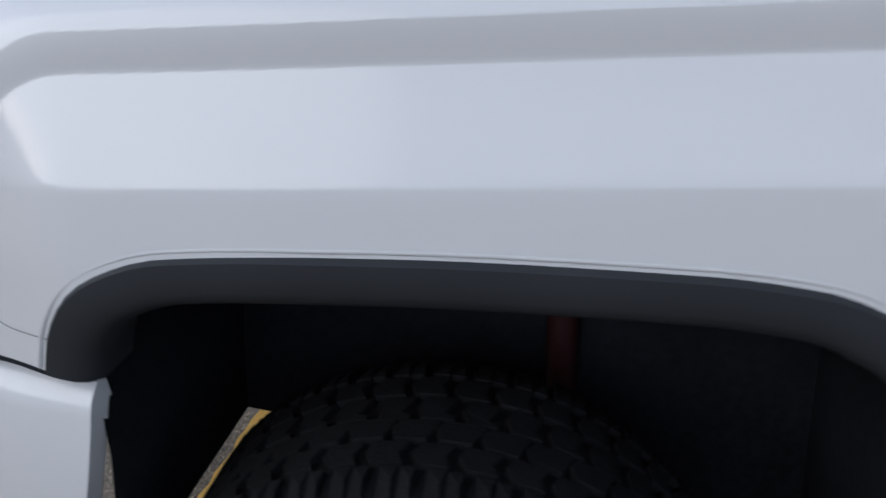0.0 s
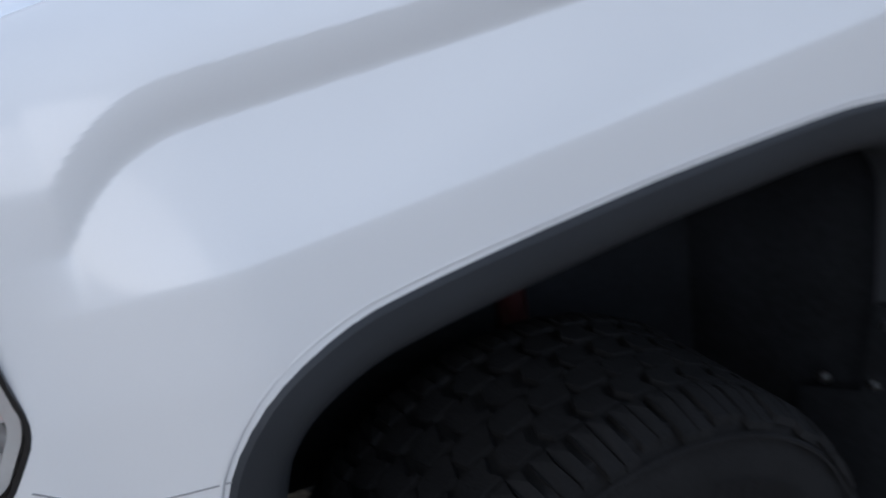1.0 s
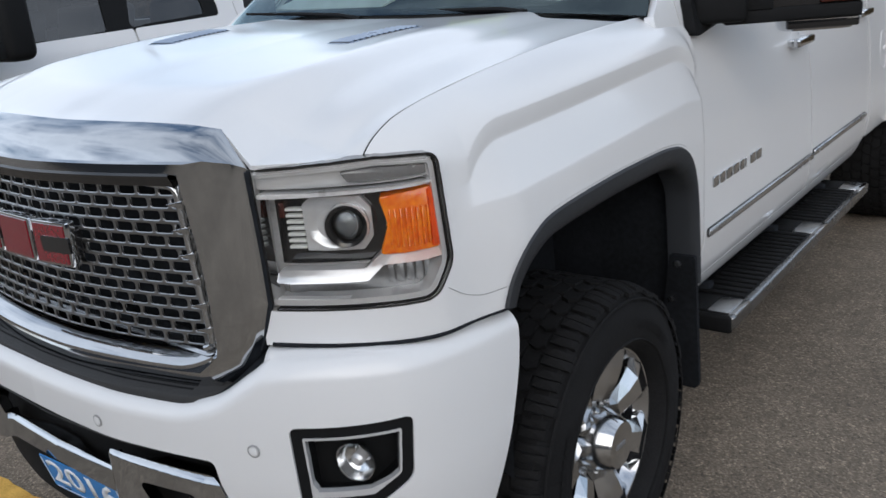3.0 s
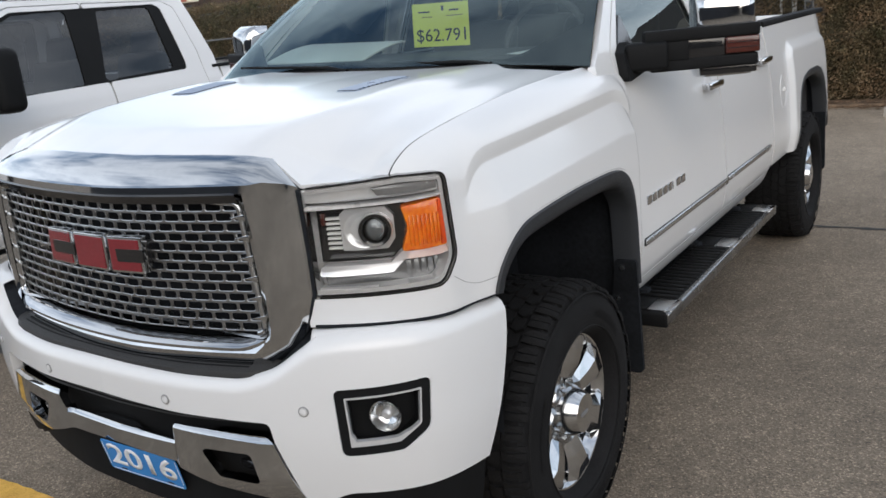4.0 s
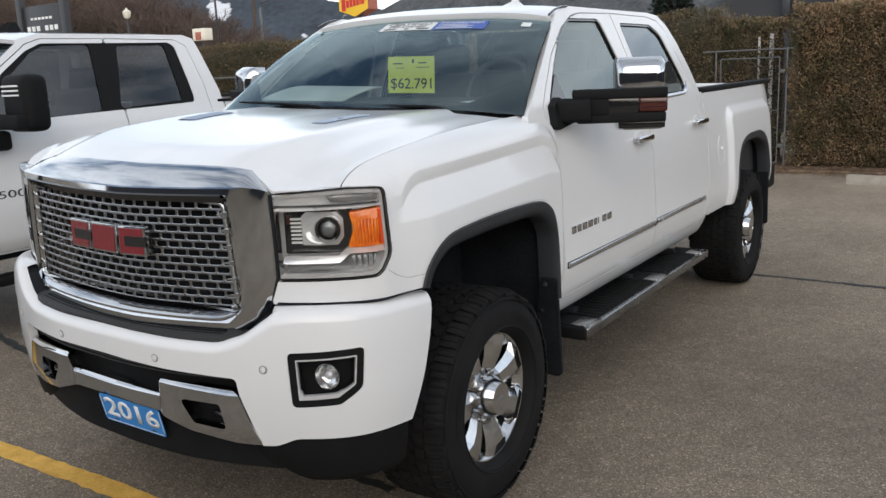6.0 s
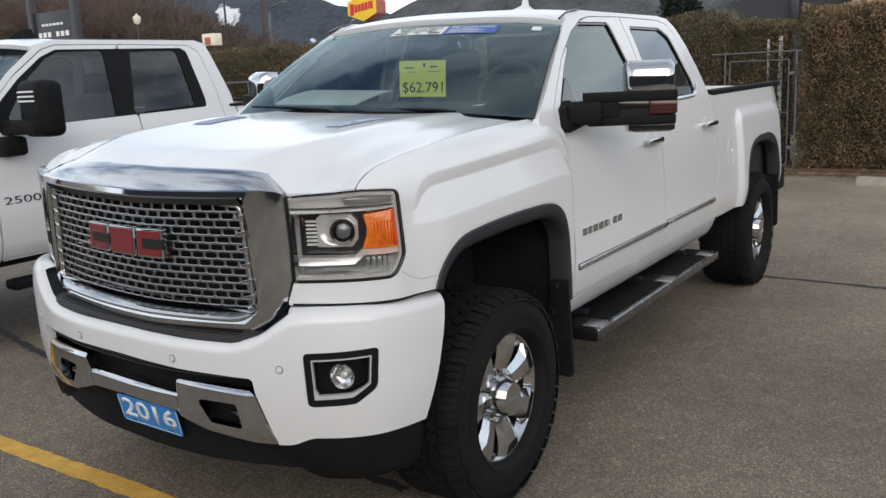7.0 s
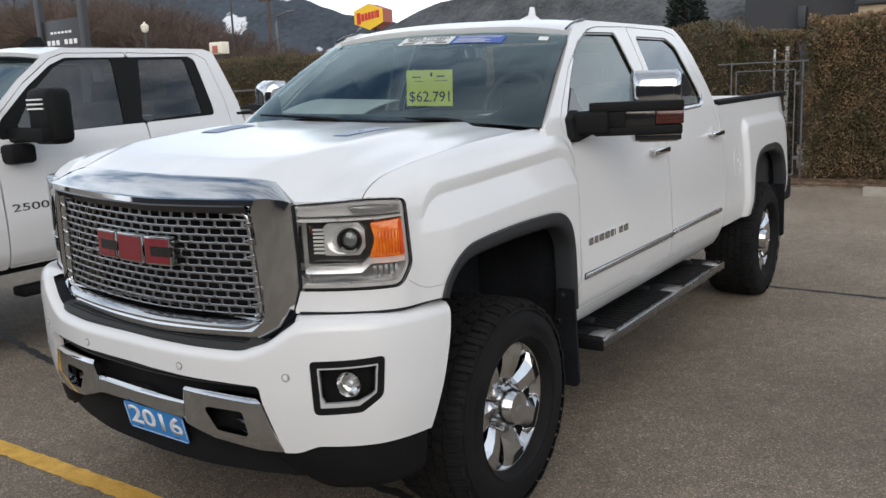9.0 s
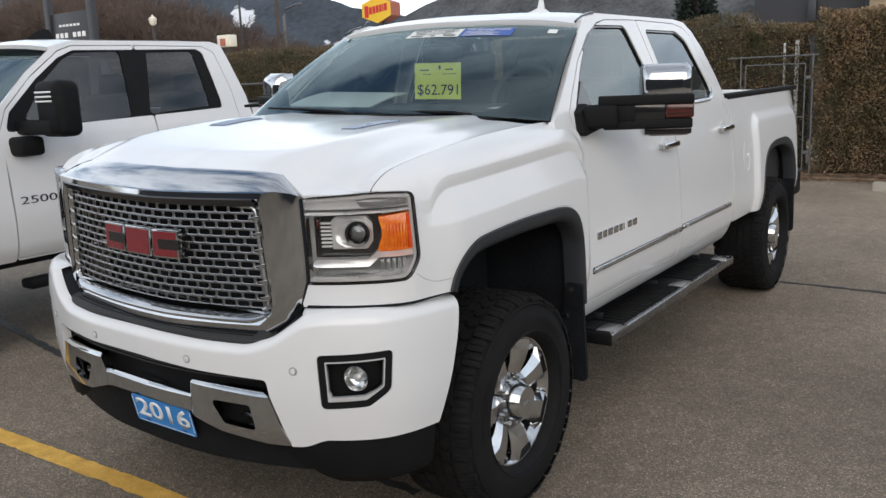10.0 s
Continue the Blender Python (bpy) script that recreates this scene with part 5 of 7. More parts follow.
box("rear_view_mirror", (-0.13, 2.02, 1.80), (0.13, 2.05, 1.87), "plastic", truck, 0.012)

# papers on the dash and stickers on the glass: things of their own
bm = bmesh.new()
lo, hi = [], []
for k in range(7):
    t = k / 6
    y, z = 1.60 + 0.34 * t, 1.568 + 0.060 * math.sin(t * 1.5)
    lo.append([bm.verts.new((x, y, max(1.5605, z - 0.006))) for x in (-0.72, -0.17)])
    hi.append([bm.verts.new((x, y, z)) for x in (-0.72, -0.17)])
for k in range(6):
    bm.faces.new((hi[k][0], hi[k][1], hi[k + 1][1], hi[k + 1][0]))
    bm.faces.new((lo[k][0], lo[k + 1][0], lo[k + 1][1], lo[k][1]))
    bm.faces.new((lo[k][0], hi[k][0], hi[k + 1][0], lo[k + 1][0]))
    bm.faces.new((lo[k][1], lo[k + 1][1], hi[k + 1][1], hi[k][1]))
bm.faces.new((lo[0][0], lo[0][1], hi[0][1], hi[0][0]))
bm.faces.new((lo[6][0], hi[6][0], hi[6][1], lo[6][1]))
tagged(part("dash_paper", bm, "paper", None), "curled white paper sheets lying on the dashboard", "paper")
bm = box_bm((-0.17, -0.13, 0), (0.17, 0.13, 0.003))
bm.transform(pose(0.46, 1.74, 1.561, 0, 0, -14))
tagged(part("dash_paper", bm, "paper", None), "small white paper lying flat on the dashboard", "paper")


def on_glass(px, pz):
    """Place on the windscreen's inner side by x and height."""
    w = 0.5
    for _ in range(30):
        q = windscreen(np.float64(px / (0.902 - 0.156 * w)), np.float64(w))
        w += (pz - q[2]) / 0.42
    return q


# price card: bright yellow sheet with the price, hung inside the windscreen
card = thing("price_card", "bright yellow price card hung inside the windscreen", "price card")
q = on_glass(0.036, 1.782)
CARD = Matrix.Translation((0.036, 1.925, 1.782)) @ pose(0, 0, 0, 86, 0, 3)
bm = box_bm((-0.140, -0.186, -0.0006), (0.140, 0.0, 0.0006))
bm.transform(CARD)
sheet = part("sheet", bm, "yellow_card", card)
lettering("price", "$62.791", 0.062, CARD @ pose(0, -0.140, 0.001), "black_ink", sheet, 0.0006, "black price figures", 0.245)
for x0, x1, y0, h in ((-0.108, -0.052, -0.036, 0.006), (0.045, 0.092, -0.032, 0.006), (-0.09, -0.04, -0.058, 0.0025), (0.03, 0.11, -0.055, 0.0025), (0.006, 0.018, -0.022, 0.020)):
    bm = box_bm((x0, y0 - h / 2, 0.0007), (x1, y0 + h / 2, 0.0012))
    bm.transform(CARD)
    part("print_bar", bm, "black_ink", sheet)


def glass_banner(name, x0, x1, w0, w1, material, label):
    holder = thing(name, label, "sticker")
    f = lambda u, w: windscreen(u, w) + np.array([0, -0.0012, 0.0018])
    base = surface("film", f, np.linspace(x0, x1, 16), np.linspace(w0, w1, 6), material, holder)
    return holder, base


def glass_frame(u, w):
    """Axes lying on the windscreen at (u, w)."""
    q = Vector(windscreen(np.float64(u), np.float64(w)))
    ex = (Vector(windscreen(np.float64(u + 0.05), np.float64(w))) - q).normalized()
    ey = (Vector(windscreen(np.float64(u), np.float64(w + 0.02))) - q).normalized()
    ez = ex.cross(ey).normalized()
    m = Matrix((ex, ez.cross(ex), ez)).transposed().to_4x4()
    m.translation = q + ez * 0.003
    return m


hold, base = glass_banner("windscreen_banner", -0.295, 0.135, 0.838, 0.950, "paper", "white certified pre-owned banner sticker along the windscreen top")
lettering("banner_words", "CERTIFIED", 0.027, glass_frame(-0.08, 0.925), "black_ink", base, 0.0003, "", 0.27)
lettering("banner_words", "PRE-OWNED", 0.024, glass_frame(-0.08, 0.889), "black_ink", base, 0.0003, "", 0.23)
for a, b in ((-0.26, -0.16), (-0.09, -0.06), (0.01, 0.11)):
    surface("print_bar", lambda u, w: windscreen(u, w) + np.array([0, -0.0025, 0.0035]), np.linspace(a, b, 8), np.linspace(0.850, 0.864, 3), "black_ink", base)
hold, base = glass_banner("windscreen_banner", 0.140, 0.550, 0.838, 0.950, "banner_blue", "blue banner sticker with white print along the windscreen top")
lettering("banner_words", "THE ADVANTAGES:", 0.020, glass_frame(0.345, 0.928), "white_ink", base, 0.0003, "", 0.27)
for r0, r1, a, b in ((0.896, 0.902, 0.17, 0.40), (0.878, 0.884, 0.17, 0.45), (0.860, 0.866, 0.17, 0.41), (0.846, 0.851, 0.17, 0.46)):
    surface("print_bar", lambda u, w: windscreen(u, w) + np.array([0, -0.0025, 0.0035]), np.linspace(a, b, 8), np.linspace(r0, r1, 3), "white_ink", base)
hold, base = glass_banner("windscreen_sticker", 0.80, 0.87, 0.89, 0.945, "paper", "small pale green sticker in the windscreen corner")


# grille
def gy(x):
    return 0.072 + 0.25 * x * x


def ring_line(pts, r):
    half = [(x, z) for x, z in pts]
    full = half + [(-x, z) for x, z in half[::-1]]
    return rounded(full, r + r[::-1], 5)


def ring3(pts, r, dy):
    return [(x, gy(x) + dy(z), z) for x, z in ring_line(pts, r)]


grille = part("grille", box_bm((-0.52, 0.28, 0.92), (0.52, 0.30, 1.33)), "dark", truck)
# bright surround: from the back of the opening, over its front face, to its outer edge
rings = [
    ring3([(0.548, 0.962), (0.524, 1.322)], [0.030, 0.030], lambda z: 0.060),
    ring3([(0.551, 0.958), (0.527, 1.326)], [0.030, 0.030], lambda z: 0.004),
    ring3([(0.556, 0.952), (0.533, 1.333)], [0.030, 0.030], lambda z: -0.004),
]
loft("inner_frame", rings, "satin", grille, angle=30)


def surround(pts, dy, top=None, n=40):
    """One ring of the surround: up the right side, across the top, down the left, along the bottom."""
    pts = list(pts)
    side_pts = resample(pts, 16)
    tx, tz = side_pts[-1]
    top_pts = [(tx * (1 - 2 * k / 20), tz + (top or 0) * math.sin(math.pi * k / 20) ** 0.6 if top else tz) for k in range(1, 20)]
    down = [(-x, z) for x, z in side_pts[::-1]]
    bx, bz = down[-1]
    bot = [(bx * (1 - 2 * k / 20), bz - 0.006 * math.sin(math.pi * k / 20)) for k in range(1, 20)]
    return [(x, gy(x) + dy(x, z), z) for x, z in side_pts + top_pts + down + bot]


def low_dy(z, low, high):
    """Depth that comes forward along the bottom bar."""
    return low + (high - low) * min(1, max(0, (z - 0.900) / 0.075))


INNER = [(0.556, 0.940), (0.556, 0.98), (0.552, 1.10), (0.534, 1.334)]
rings = [
    surround(INNER, lambda x, z: 0.012),
    surround(INNER, lambda x, z: -0.006),
    surround([(0.515, 0.915), (0.570, 0.972), (0.570, 1.10), (0.548, 1.346)], lambda x, z: -0.016),
    surround([(0.505, 0.900), (0.586, 0.968), (0.592, 1.10), (0.566, 1.366)], lambda x, z: -0.014),
    surround([(0.514, 0.878), (0.606, 0.962), (0.618, 1.08), (0.600, 1.370)], lambda x, z: low_dy(z, -0.012, -0.004) if z < 1.35 else -0.006),
    surround([(0.522, 0.864), (0.624, 0.956), (0.650, 1.07), (0.646, 1.361)], lambda x, z: low_dy(z, -0.004, 0.006) if z < 1.35 else 0.01),
]
# top edge rises and falls back to the hood
last = surround([(0.524, 0.858), (0.632, 0.948), (0.672, 1.06), (0.668, 1.350)], lambda x, z: low_dy(z, 0.012, 0.022))
peak = []
for (x, y, z) in last:
    if z > 1.349 and abs(x) < 0.667:
        x = x * 0.555 / 0.6012
        peak.append((x, float(nose_y(np.float64(x))) + 0.002, float(nose_z(np.float64(x))) + 0.004))
    else:
        peak.append((x, y, z))
edge = rings[-1]
for t, lift in ((0.18, 0.007), (0.40, 0.011), (0.65, 0.009), (0.84, 0.005)):
    rings.append([(a[0] + (b[0] - a[0]) * t, a[1] + (b[1] - a[1]) * t - (0.5 * lift if b[2] > 1.352 else 0), a[2] + (b[2] - a[2]) * t + (lift if b[2] > 1.352 else 0)) for a, b in zip(edge, peak)])
rings.append(peak)
back_ring = [(x * 0.99, y + 0.04, z - 0.03 * (z > 1.3)) for x, y, z in peak]
rings.append(back_ring)
loft("surround", rings, "chrome", grille, angle=24, label="polished chrome surround")


for sx in (-1, 1):
    tube("surround_gap", [(sx * x, gy(sx * x) + d, z) for x, d, z in ((0.671, 0.020, 1.342), (0.673, 0.022, 1.25), (0.675, 0.023, 1.16), (0.675, 0.023, 1.07), (0.655, 0.024, 1.01), (0.636, 0.024, 0.965))], 0.007, "dark", grille, 6)


# staggered brick-like mesh of small openings
PITCH_Z, PITCH_X = 0.0272, 0.0545


def mesh_hole(x, z):
    """Distance from the nearest opening's edge."""
    r = np.floor((z - 0.968) / PITCH_Z)
    cz = 0.968 + (r + 0.5) * PITCH_Z
    sh = np.where(r % 2 == 0, 0.0, PITCH_X / 2)
    cx = (np.round((x - sh) / PITCH_X)) * PITCH_X + sh
    qx, qz = np.abs(x - cx) - (PITCH_X / 2 - 0.0098), np.abs(z - cz) - (PITCH_Z / 2 - 0.0096)
    return np.hypot(np.maximum(qx, 0), np.maximum(qz, 0)) + np.minimum(np.maximum(qx, qz), 0) - 0.0058


def mesh_face(x, z):
    """Rounded bars: the sheet falls back towards each opening."""
    fall = np.clip(1 - mesh_hole(x, z) / 0.0034, 0, 1.3)
    return np.stack([x, 0.082 + 0.25 * x * x + 0.0011 * fall**2, z], -1)


def mesh_keep(p, x, z):
    limit = 0.547 - (z - 0.962) * 0.055
    return np.minimum(np.maximum(mesh_hole(x, z), np.abs(x) - limit + 0.010), limit - np.abs(x))


surface("grille_mesh", mesh_face, np.arange(-0.5515, 0.552, PITCH_X / 18), np.arange(0.968, 1.3217, PITCH_Z / 11), "mesh_satin", grille, mesh_keep, back=0.009,
        label="satin silver staggered mesh")
loft("lower_lip", [[(x, gy(x) + dy + 0.02 * max(0, (abs(x) - 0.46) / 0.08) ** 2, z + 0.020 * max(0, (abs(x) - 0.46) / 0.08) ** 2) for x in np.linspace(-0.545, 0.545, 50)] for z, dy in ((0.952, 0.03), (0.946, -0.004), (0.930, -0.022), (0.922, -0.022), (0.916, 0.0))],
     "chrome", grille, closed=False)
# black strip put in for the dark of the recess above the mesh
loft("upper_slot", [[(x, gy(x) + dy, z) for x in np.linspace(-0.53, 0.53, 40)] for z, dy in ((1.317, 0.006), (1.321, -0.010), (1.343, -0.0195), (1.349, -0.015))], "gloss_black", grille, closed=False)
tube("mesh_frame", [(x, gy(x) + 0.006, z) for x, z in ring_line([(0.541, 0.966), (0.517, 1.318)], [0.022, 0.022])], 0.0085, "satin", grille, 8)
# bright pointed tips between the mesh and its surround
for sx in (-1, 1):
    for k in range(6):
        z = 0.968 + (2 * k + 1.5) * PITCH_Z
        x1 = 0.556 - (z - 0.962) * 0.058
        prism("mesh_tip", [(sx * (x1 - 0.046), z), (sx * x1, z + 0.009), (sx * x1, z - 0.009)], lambda a, b, d: (a, gy(a) + d, b), 0.012, -0.004, "chrome", grille, bevel=0.002)
# maker's mark: three plain red blocks with bright rims
MARK = [
    ("a", [(-0.205, 1.128), (-0.085, 1.128), (-0.081, 1.232), (-0.197, 1.232)]),
    ("b", [(-0.072, 1.128), (0.064, 1.128), (0.068, 1.232), (-0.068, 1.232)]),
    ("c", [(0.077, 1.128), (0.206, 1.128), (0.210, 1.232), (0.081, 1.232)]),
]
emblem = prism("emblem_base", rounded([(-0.20, 1.150), (0.21, 1.150), (0.21, 1.215), (-0.20, 1.215)], 0.01), lambda a, b, d: (a, gy(a) + d, b), -0.004, 0.014, "gloss_black", truck, "maker's mark of plain red blocks with chrome rims")
for _, pts in MARK:
    prism("emblem_rim", rounded(pts, 0.005, 2), lambda a, b, d: (a, gy(a) + d, b), 0.0, -0.022, "chrome", emblem, bevel=0.003)
    c = np.mean(pts, axis=0)
    bm = bmesh.new()
    poly = [Vector(p) for p in pts]
    inner = []
    for i, p in enumerate(poly):
        a, b = (poly[i - 1] - p).normalized(), (poly[(i + 1) % len(poly)] - p).normalized()
        na, nb = Vector((a.y, -a.x)), Vector((-b.y, b.x))
        inner.append(p + (na + nb) / max(1 + na.dot(nb), 0.35) * 0.0075)
    if _ != "b":
        prism("emblem_slot", rounded([(c[0] - 0.030, c[1] - 0.018), (c[0] + 0.072, c[1] - 0.018), (c[0] + 0.072, c[1] + 0.018), (c[0] - 0.030, c[1] + 0.018)], 0.004, 2), lambda a, b, d: (a, gy(a) + d, b), -0.020, -0.0262, "gloss_black", emblem)
    prism("emblem_face", [tuple(p) for p in inner], lambda a, b, d: (a, gy(a) + d, b), -0.018, -0.0245, "red", emblem, label="dark red enamel block")

box("nose_core", (-0.57, 0.31, 0.66), (0.57, 0.55, 1.32), "dark", truck, 0.01)


# headlights, built along the nose's plan line (s) and height
def on_plan(s, z, d):
    x, y, nx, ny = plan(np.float64(s))
    return (float(x + nx * d), float(y + ny * d), z)


def plan_sheet(d):
    def f(s, z):
        x, y, nx, ny = plan(s)
        return np.stack([x + nx * d, y + ny * d, z + 0 * s], -1)
    return f


def headlight(sx):
    made = []
    ss, zz = np.linspace(0, 0.42, 60), np.linspace(1.05, 1.362, 46)
    inside = lambda p, s, z: -sd_poly(s, z, LAMP)
    lamp = surface("headlight", plan_sheet(-0.075), ss, zz, "lamp_silver", truck, inside, label="clear headlight with amber turn lens and chrome trim")
    made.append(lamp)
    made.append(surface("lamp_rim", plan_sheet(0.001), np.linspace(0, 0.425, 110), np.linspace(1.045, 1.364, 80), "gloss_black", lamp,
                        lambda p, s, z: np.minimum(np.minimum(0.0042 - sd_poly(s, z, LAMP), sd_poly(s, z, LAMP) + 0.0005), s - 0.035), back=0.085))
    made.append(surface("bright_bezel", plan_sheet(-0.010), np.linspace(0, 0.425, 110), np.linspace(1.045, 1.364, 80), "lamp_mid", lamp,
                        lambda p, s, z: np.minimum(-0.004 - sd_poly(s, z, LAMP), sd_poly(s, z, LAMP) + 0.016), back=0.05))

    def plate(name, pts, d0, d1, material, r=0.004, bevel=0.003, label="", lean=0.0):
        out = []
        line = rounded(pts, r, 3)
        for i, p in enumerate(line):
            q = line[(i + 1) % len(line)]
            n = max(1, int(abs(q[0] - p[0]) / 0.03))
            out += [(p[0] + (q[0] - p[0]) * k / n, p[1] + (q[1] - p[1]) * k / n) for k in range(n)]
        o = prism(name, out, lambda a, b, d: on_plan(a, b, d + lean * (1.14 - b)), d0, d1, material, lamp, label, bevel)
        made.append(o)
        return o

    plate("light_bar", [(0.022, 1.302), (0.385, 1.306), (0.388, 1.336), (0.268, 1.345), (0.022, 1.330)], -0.034, -0.016, "lamp_mid", label="smoky upper light bar")
    plate("bar_shade", [(0.215, 1.311), (0.376, 1.312), (0.376, 1.330), (0.268, 1.336), (0.200, 1.331)], -0.022, -0.013, "lamp_grey", 0.003)
    plate("bar_lip", [(0.022, 1.333), (0.262, 1.346), (0.385, 1.338), (0.385, 1.343), (0.262, 1.351), (0.022, 1.338)], -0.03, -0.008, "lamp_silver", 0.001, 0.001)
    plate("bar_shelf", [(0.022, 1.284), (0.385, 1.292), (0.385, 1.298), (0.022, 1.294)], -0.06, -0.008, "lamp_silver")
    plate("black_bezel", [(0.034, 1.136), (0.272, 1.140), (0.288, 1.290), (0.034, 1.290)], -0.074, -0.058, "gloss_black")
    plate("inner_reflector", [(0.100, 1.166), (0.228, 1.166), (0.250, 1.192), (0.250, 1.250), (0.228, 1.276), (0.118, 1.276), (0.100, 1.262)], -0.060, -0.048, "lamp_mid", 0.004)
    rings = []
    for rx, rz, d in ((0.056, 0.047, -0.0475), (0.050, 0.043, -0.0485), (0.040, 0.036, -0.056), (0.026, 0.026, -0.061), (0.002, 0.002, -0.062)):
        rings.append([on_plan(0.165 + rx * math.cos(a), 1.220 + rz * math.sin(a), d + 0.008) for a in (2 * math.pi * k / 32 for k in range(32))])
    made.append(loft("reflector_bowl", rings, "lamp_mid", lamp, closed=True))
    for k in range(7):
        plate("bezel_rib", [(0.062, 1.172 + k * 0.013), (0.100, 1.172 + k * 0.013), (0.100, 1.178 + k * 0.013), (0.062, 1.178 + k * 0.013)], -0.062, -0.046, "paper", 0.001, 0.001)
    plate("side_marker", [(0.046, 1.235), (0.060, 1.235), (0.060, 1.268), (0.046, 1.268)], -0.062, -0.048, "amber_dark", 0.002)
    plate("turn_lens", [(0.262, 1.160), (0.398, 1.160), (0.392, 1.286), (0.270, 1.276), (0.285, 1.22)], -0.055, -0.016, "amber", 0.008, label="amber turn-signal lens")
    plate("turn_edge", [(0.376, 1.164), (0.399, 1.164), (0.394, 1.284), (0.374, 1.280)], -0.03, -0.0125, "amber_edge", 0.004)
    for k in range(8):
        plate("lens_rib", [(0.288 + k * 0.0115, 1.172), (0.2925 + k * 0.0115, 1.172), (0.2925 + k * 0.0115, 1.250), (0.288 + k * 0.0115, 1.250)], -0.017, -0.0115, "amber", 0.001, 0.001)
    plate("chrome_blade", [(0.046, 1.114), (0.236, 1.116), (0.268, 1.142), (0.395, 1.140), (0.398, 1.164), (0.262, 1.160), (0.232, 1.138), (0.050, 1.138)], -0.045, -0.010, "lamp_mid", 0.004, 0.004, "bright blade across the lamp", lean=0.6)
    plate("lower_reflector", [(0.040, 1.072), (0.362, 1.072), (0.392, 1.105), (0.392, 1.142), (0.275, 1.138), (0.242, 1.110), (0.036, 1.108)], -0.066, -0.055, "lamp_grey", 0.006)
    plate("lower_strip", [(0.034, 1.066), (0.352, 1.068), (0.352, 1.076), (0.034, 1.076)], -0.03, -0.012, "lamp_silver", 0.002)
    for k in range(5):
        plate("lamp_cell", [(0.27 + k * 0.024, 1.088), (0.288 + k * 0.024, 1.088), (0.288 + k * 0.024, 1.128), (0.27 + k * 0.024, 1.128)], -0.056, -0.051, "lamp_grey", 0.004)
    # projector: bright ring round a dark glass eye
    x, y, nx, ny = plan(np.float64(0.198))
    base = Matrix.Translation(on_plan(0.198, 1.220, -0.050)) @ Vector((float(nx), float(ny), 0)).to_track_quat("Z", "Y").to_matrix().to_4x4()
    for nm, prof, mt in (("projector_ring", [(0.040, 0), (0.046, 0.010), (0.0455, 0.022), (0.043, 0.025), (0.040, 0.018)], "lamp_mid"),
                         ("projector_shroud", [(0.0425, 0.006), (0.0415, 0.026), (0.034, 0.024), (0.030, 0.008)], "gloss_black"),
                         ("projector_lens", [(0.0325, 0.006), (0.030, 0.016), (0.022, 0.024), (0.011, 0.028), (0.001, 0.029)], "glass_lens"),
                         ("projector_eye", [(0.032, 0.004), (0.020, 0.010), (0.001, 0.012)], "lamp_grey")):
        rings = [[base @ Vector((r * math.cos(a), r * math.sin(a), h)) for a in (2 * math.pi * k / 28 for k in range(28))] for r, h in prof]
        made.append(loft(nm, rings, mt, lamp, closed=True))
    made.append(surface("lens_cover", plan_sheet(0.002), ss, zz, "glass_clear", lamp, inside))
    made[-1].visible_shadow = False
    if sx < 0:
        for o in made:
            o.data.transform(Matrix.Diagonal((-1, 1, 1, 1)))
            o.data.flip_normals()
    return lamp


headlight(1)
headlight(-1)

# bumper: its own plan line, mirrored about the middle
BX = [0.0, 0.26, 0.45, 0.650, 0.780, 0.880, 0.945, 0.985, 1.006, 1.016]
BY = [0.000, 0.010, 0.042, 0.098, 0.150, 0.215, 0.290, 0.390, 0.500, 0.604]
BS = np.r_[0, np.cumsum(np.hypot(np.diff(BX), np.diff(BY)))]
B_END = float(BS[-1])


def bplan(s, d):
    a = np.abs(s)
    x, y = spl(a, BS, BX), spl(a, BS, BY)
    h = 0.02
    tx, ty = spl(a + h, BS, BX) - spl(np.maximum(a - h, 0), BS, BX), spl(a + h, BS, BY) - spl(np.maximum(a - h, 0), BS, BY)
    l = np.hypot(tx, ty) + 1e-9
    nx, ny = ty / l, -tx / l
    return np.sign(s) * (x + nx * d), y + ny * d


def s_at(x):
    return float(np.interp(x, BX, BS))


def b_top(s):
    return spl(np.abs(s), [0, s_at(0.475), s_at(0.580), s_at(0.675), s_at(0.715), s_at(0.82), B_END], [0.866, 0.858, 0.882, 0.942, 0.968, 0.978, 0.964])


def b_bottom(s):
    return spl(np.abs(s), [0, s_at(0.595), s_at(0.675), s_at(0.775), B_END], [0.500, 0.503, 0.506, 0.538, 0.528])


def bumper_sheet(s, v):
    zt, zb = b_top(s), b_bottom(s)
    z = zb + v * (zt - zb)
    d = -0.028 * np.clip((0.72 - z) / 0.24, 0, 1) ** 1.6 - 0.012 * np.clip((z - 0.80) / 0.16, 0, 1.2) ** 2
    d = d - 0.034 * (1 - np.sqrt(np.clip(1 - np.clip((v - 0.90) / 0.10, 0, 1) ** 2, 0, 1)))
    x, y = bplan(s, d)
    return np.stack([x, y, z], -1)


FOG = rounded([(s_at(0.757), 0.652), (s_at(0.892), 0.658), (s_at(0.942), 0.708), (s_at(0.948), 0.846), (s_at(0.752), 0.840)], [0.02, 0.03, 0.04, 0.018, 0.018])
LOW = rounded([(-s_at(0.68), 0.47), (s_at(0.650), 0.47), (s_at(0.582), 0.690), (s_at(0.574), 0.745), (0.0, 0.768), (-s_at(0.620), 0.756), (-s_at(0.628), 0.690)], [0.01, 0.01, 0.03, 0.02, 0.5, 0.02, 0.03])


def bumper_taper(z):
    """How far the bumper's end is cut back below its top."""
    return 0.125 * np.clip((0.93 - z) / 0.42, 0, 1) ** 1.3


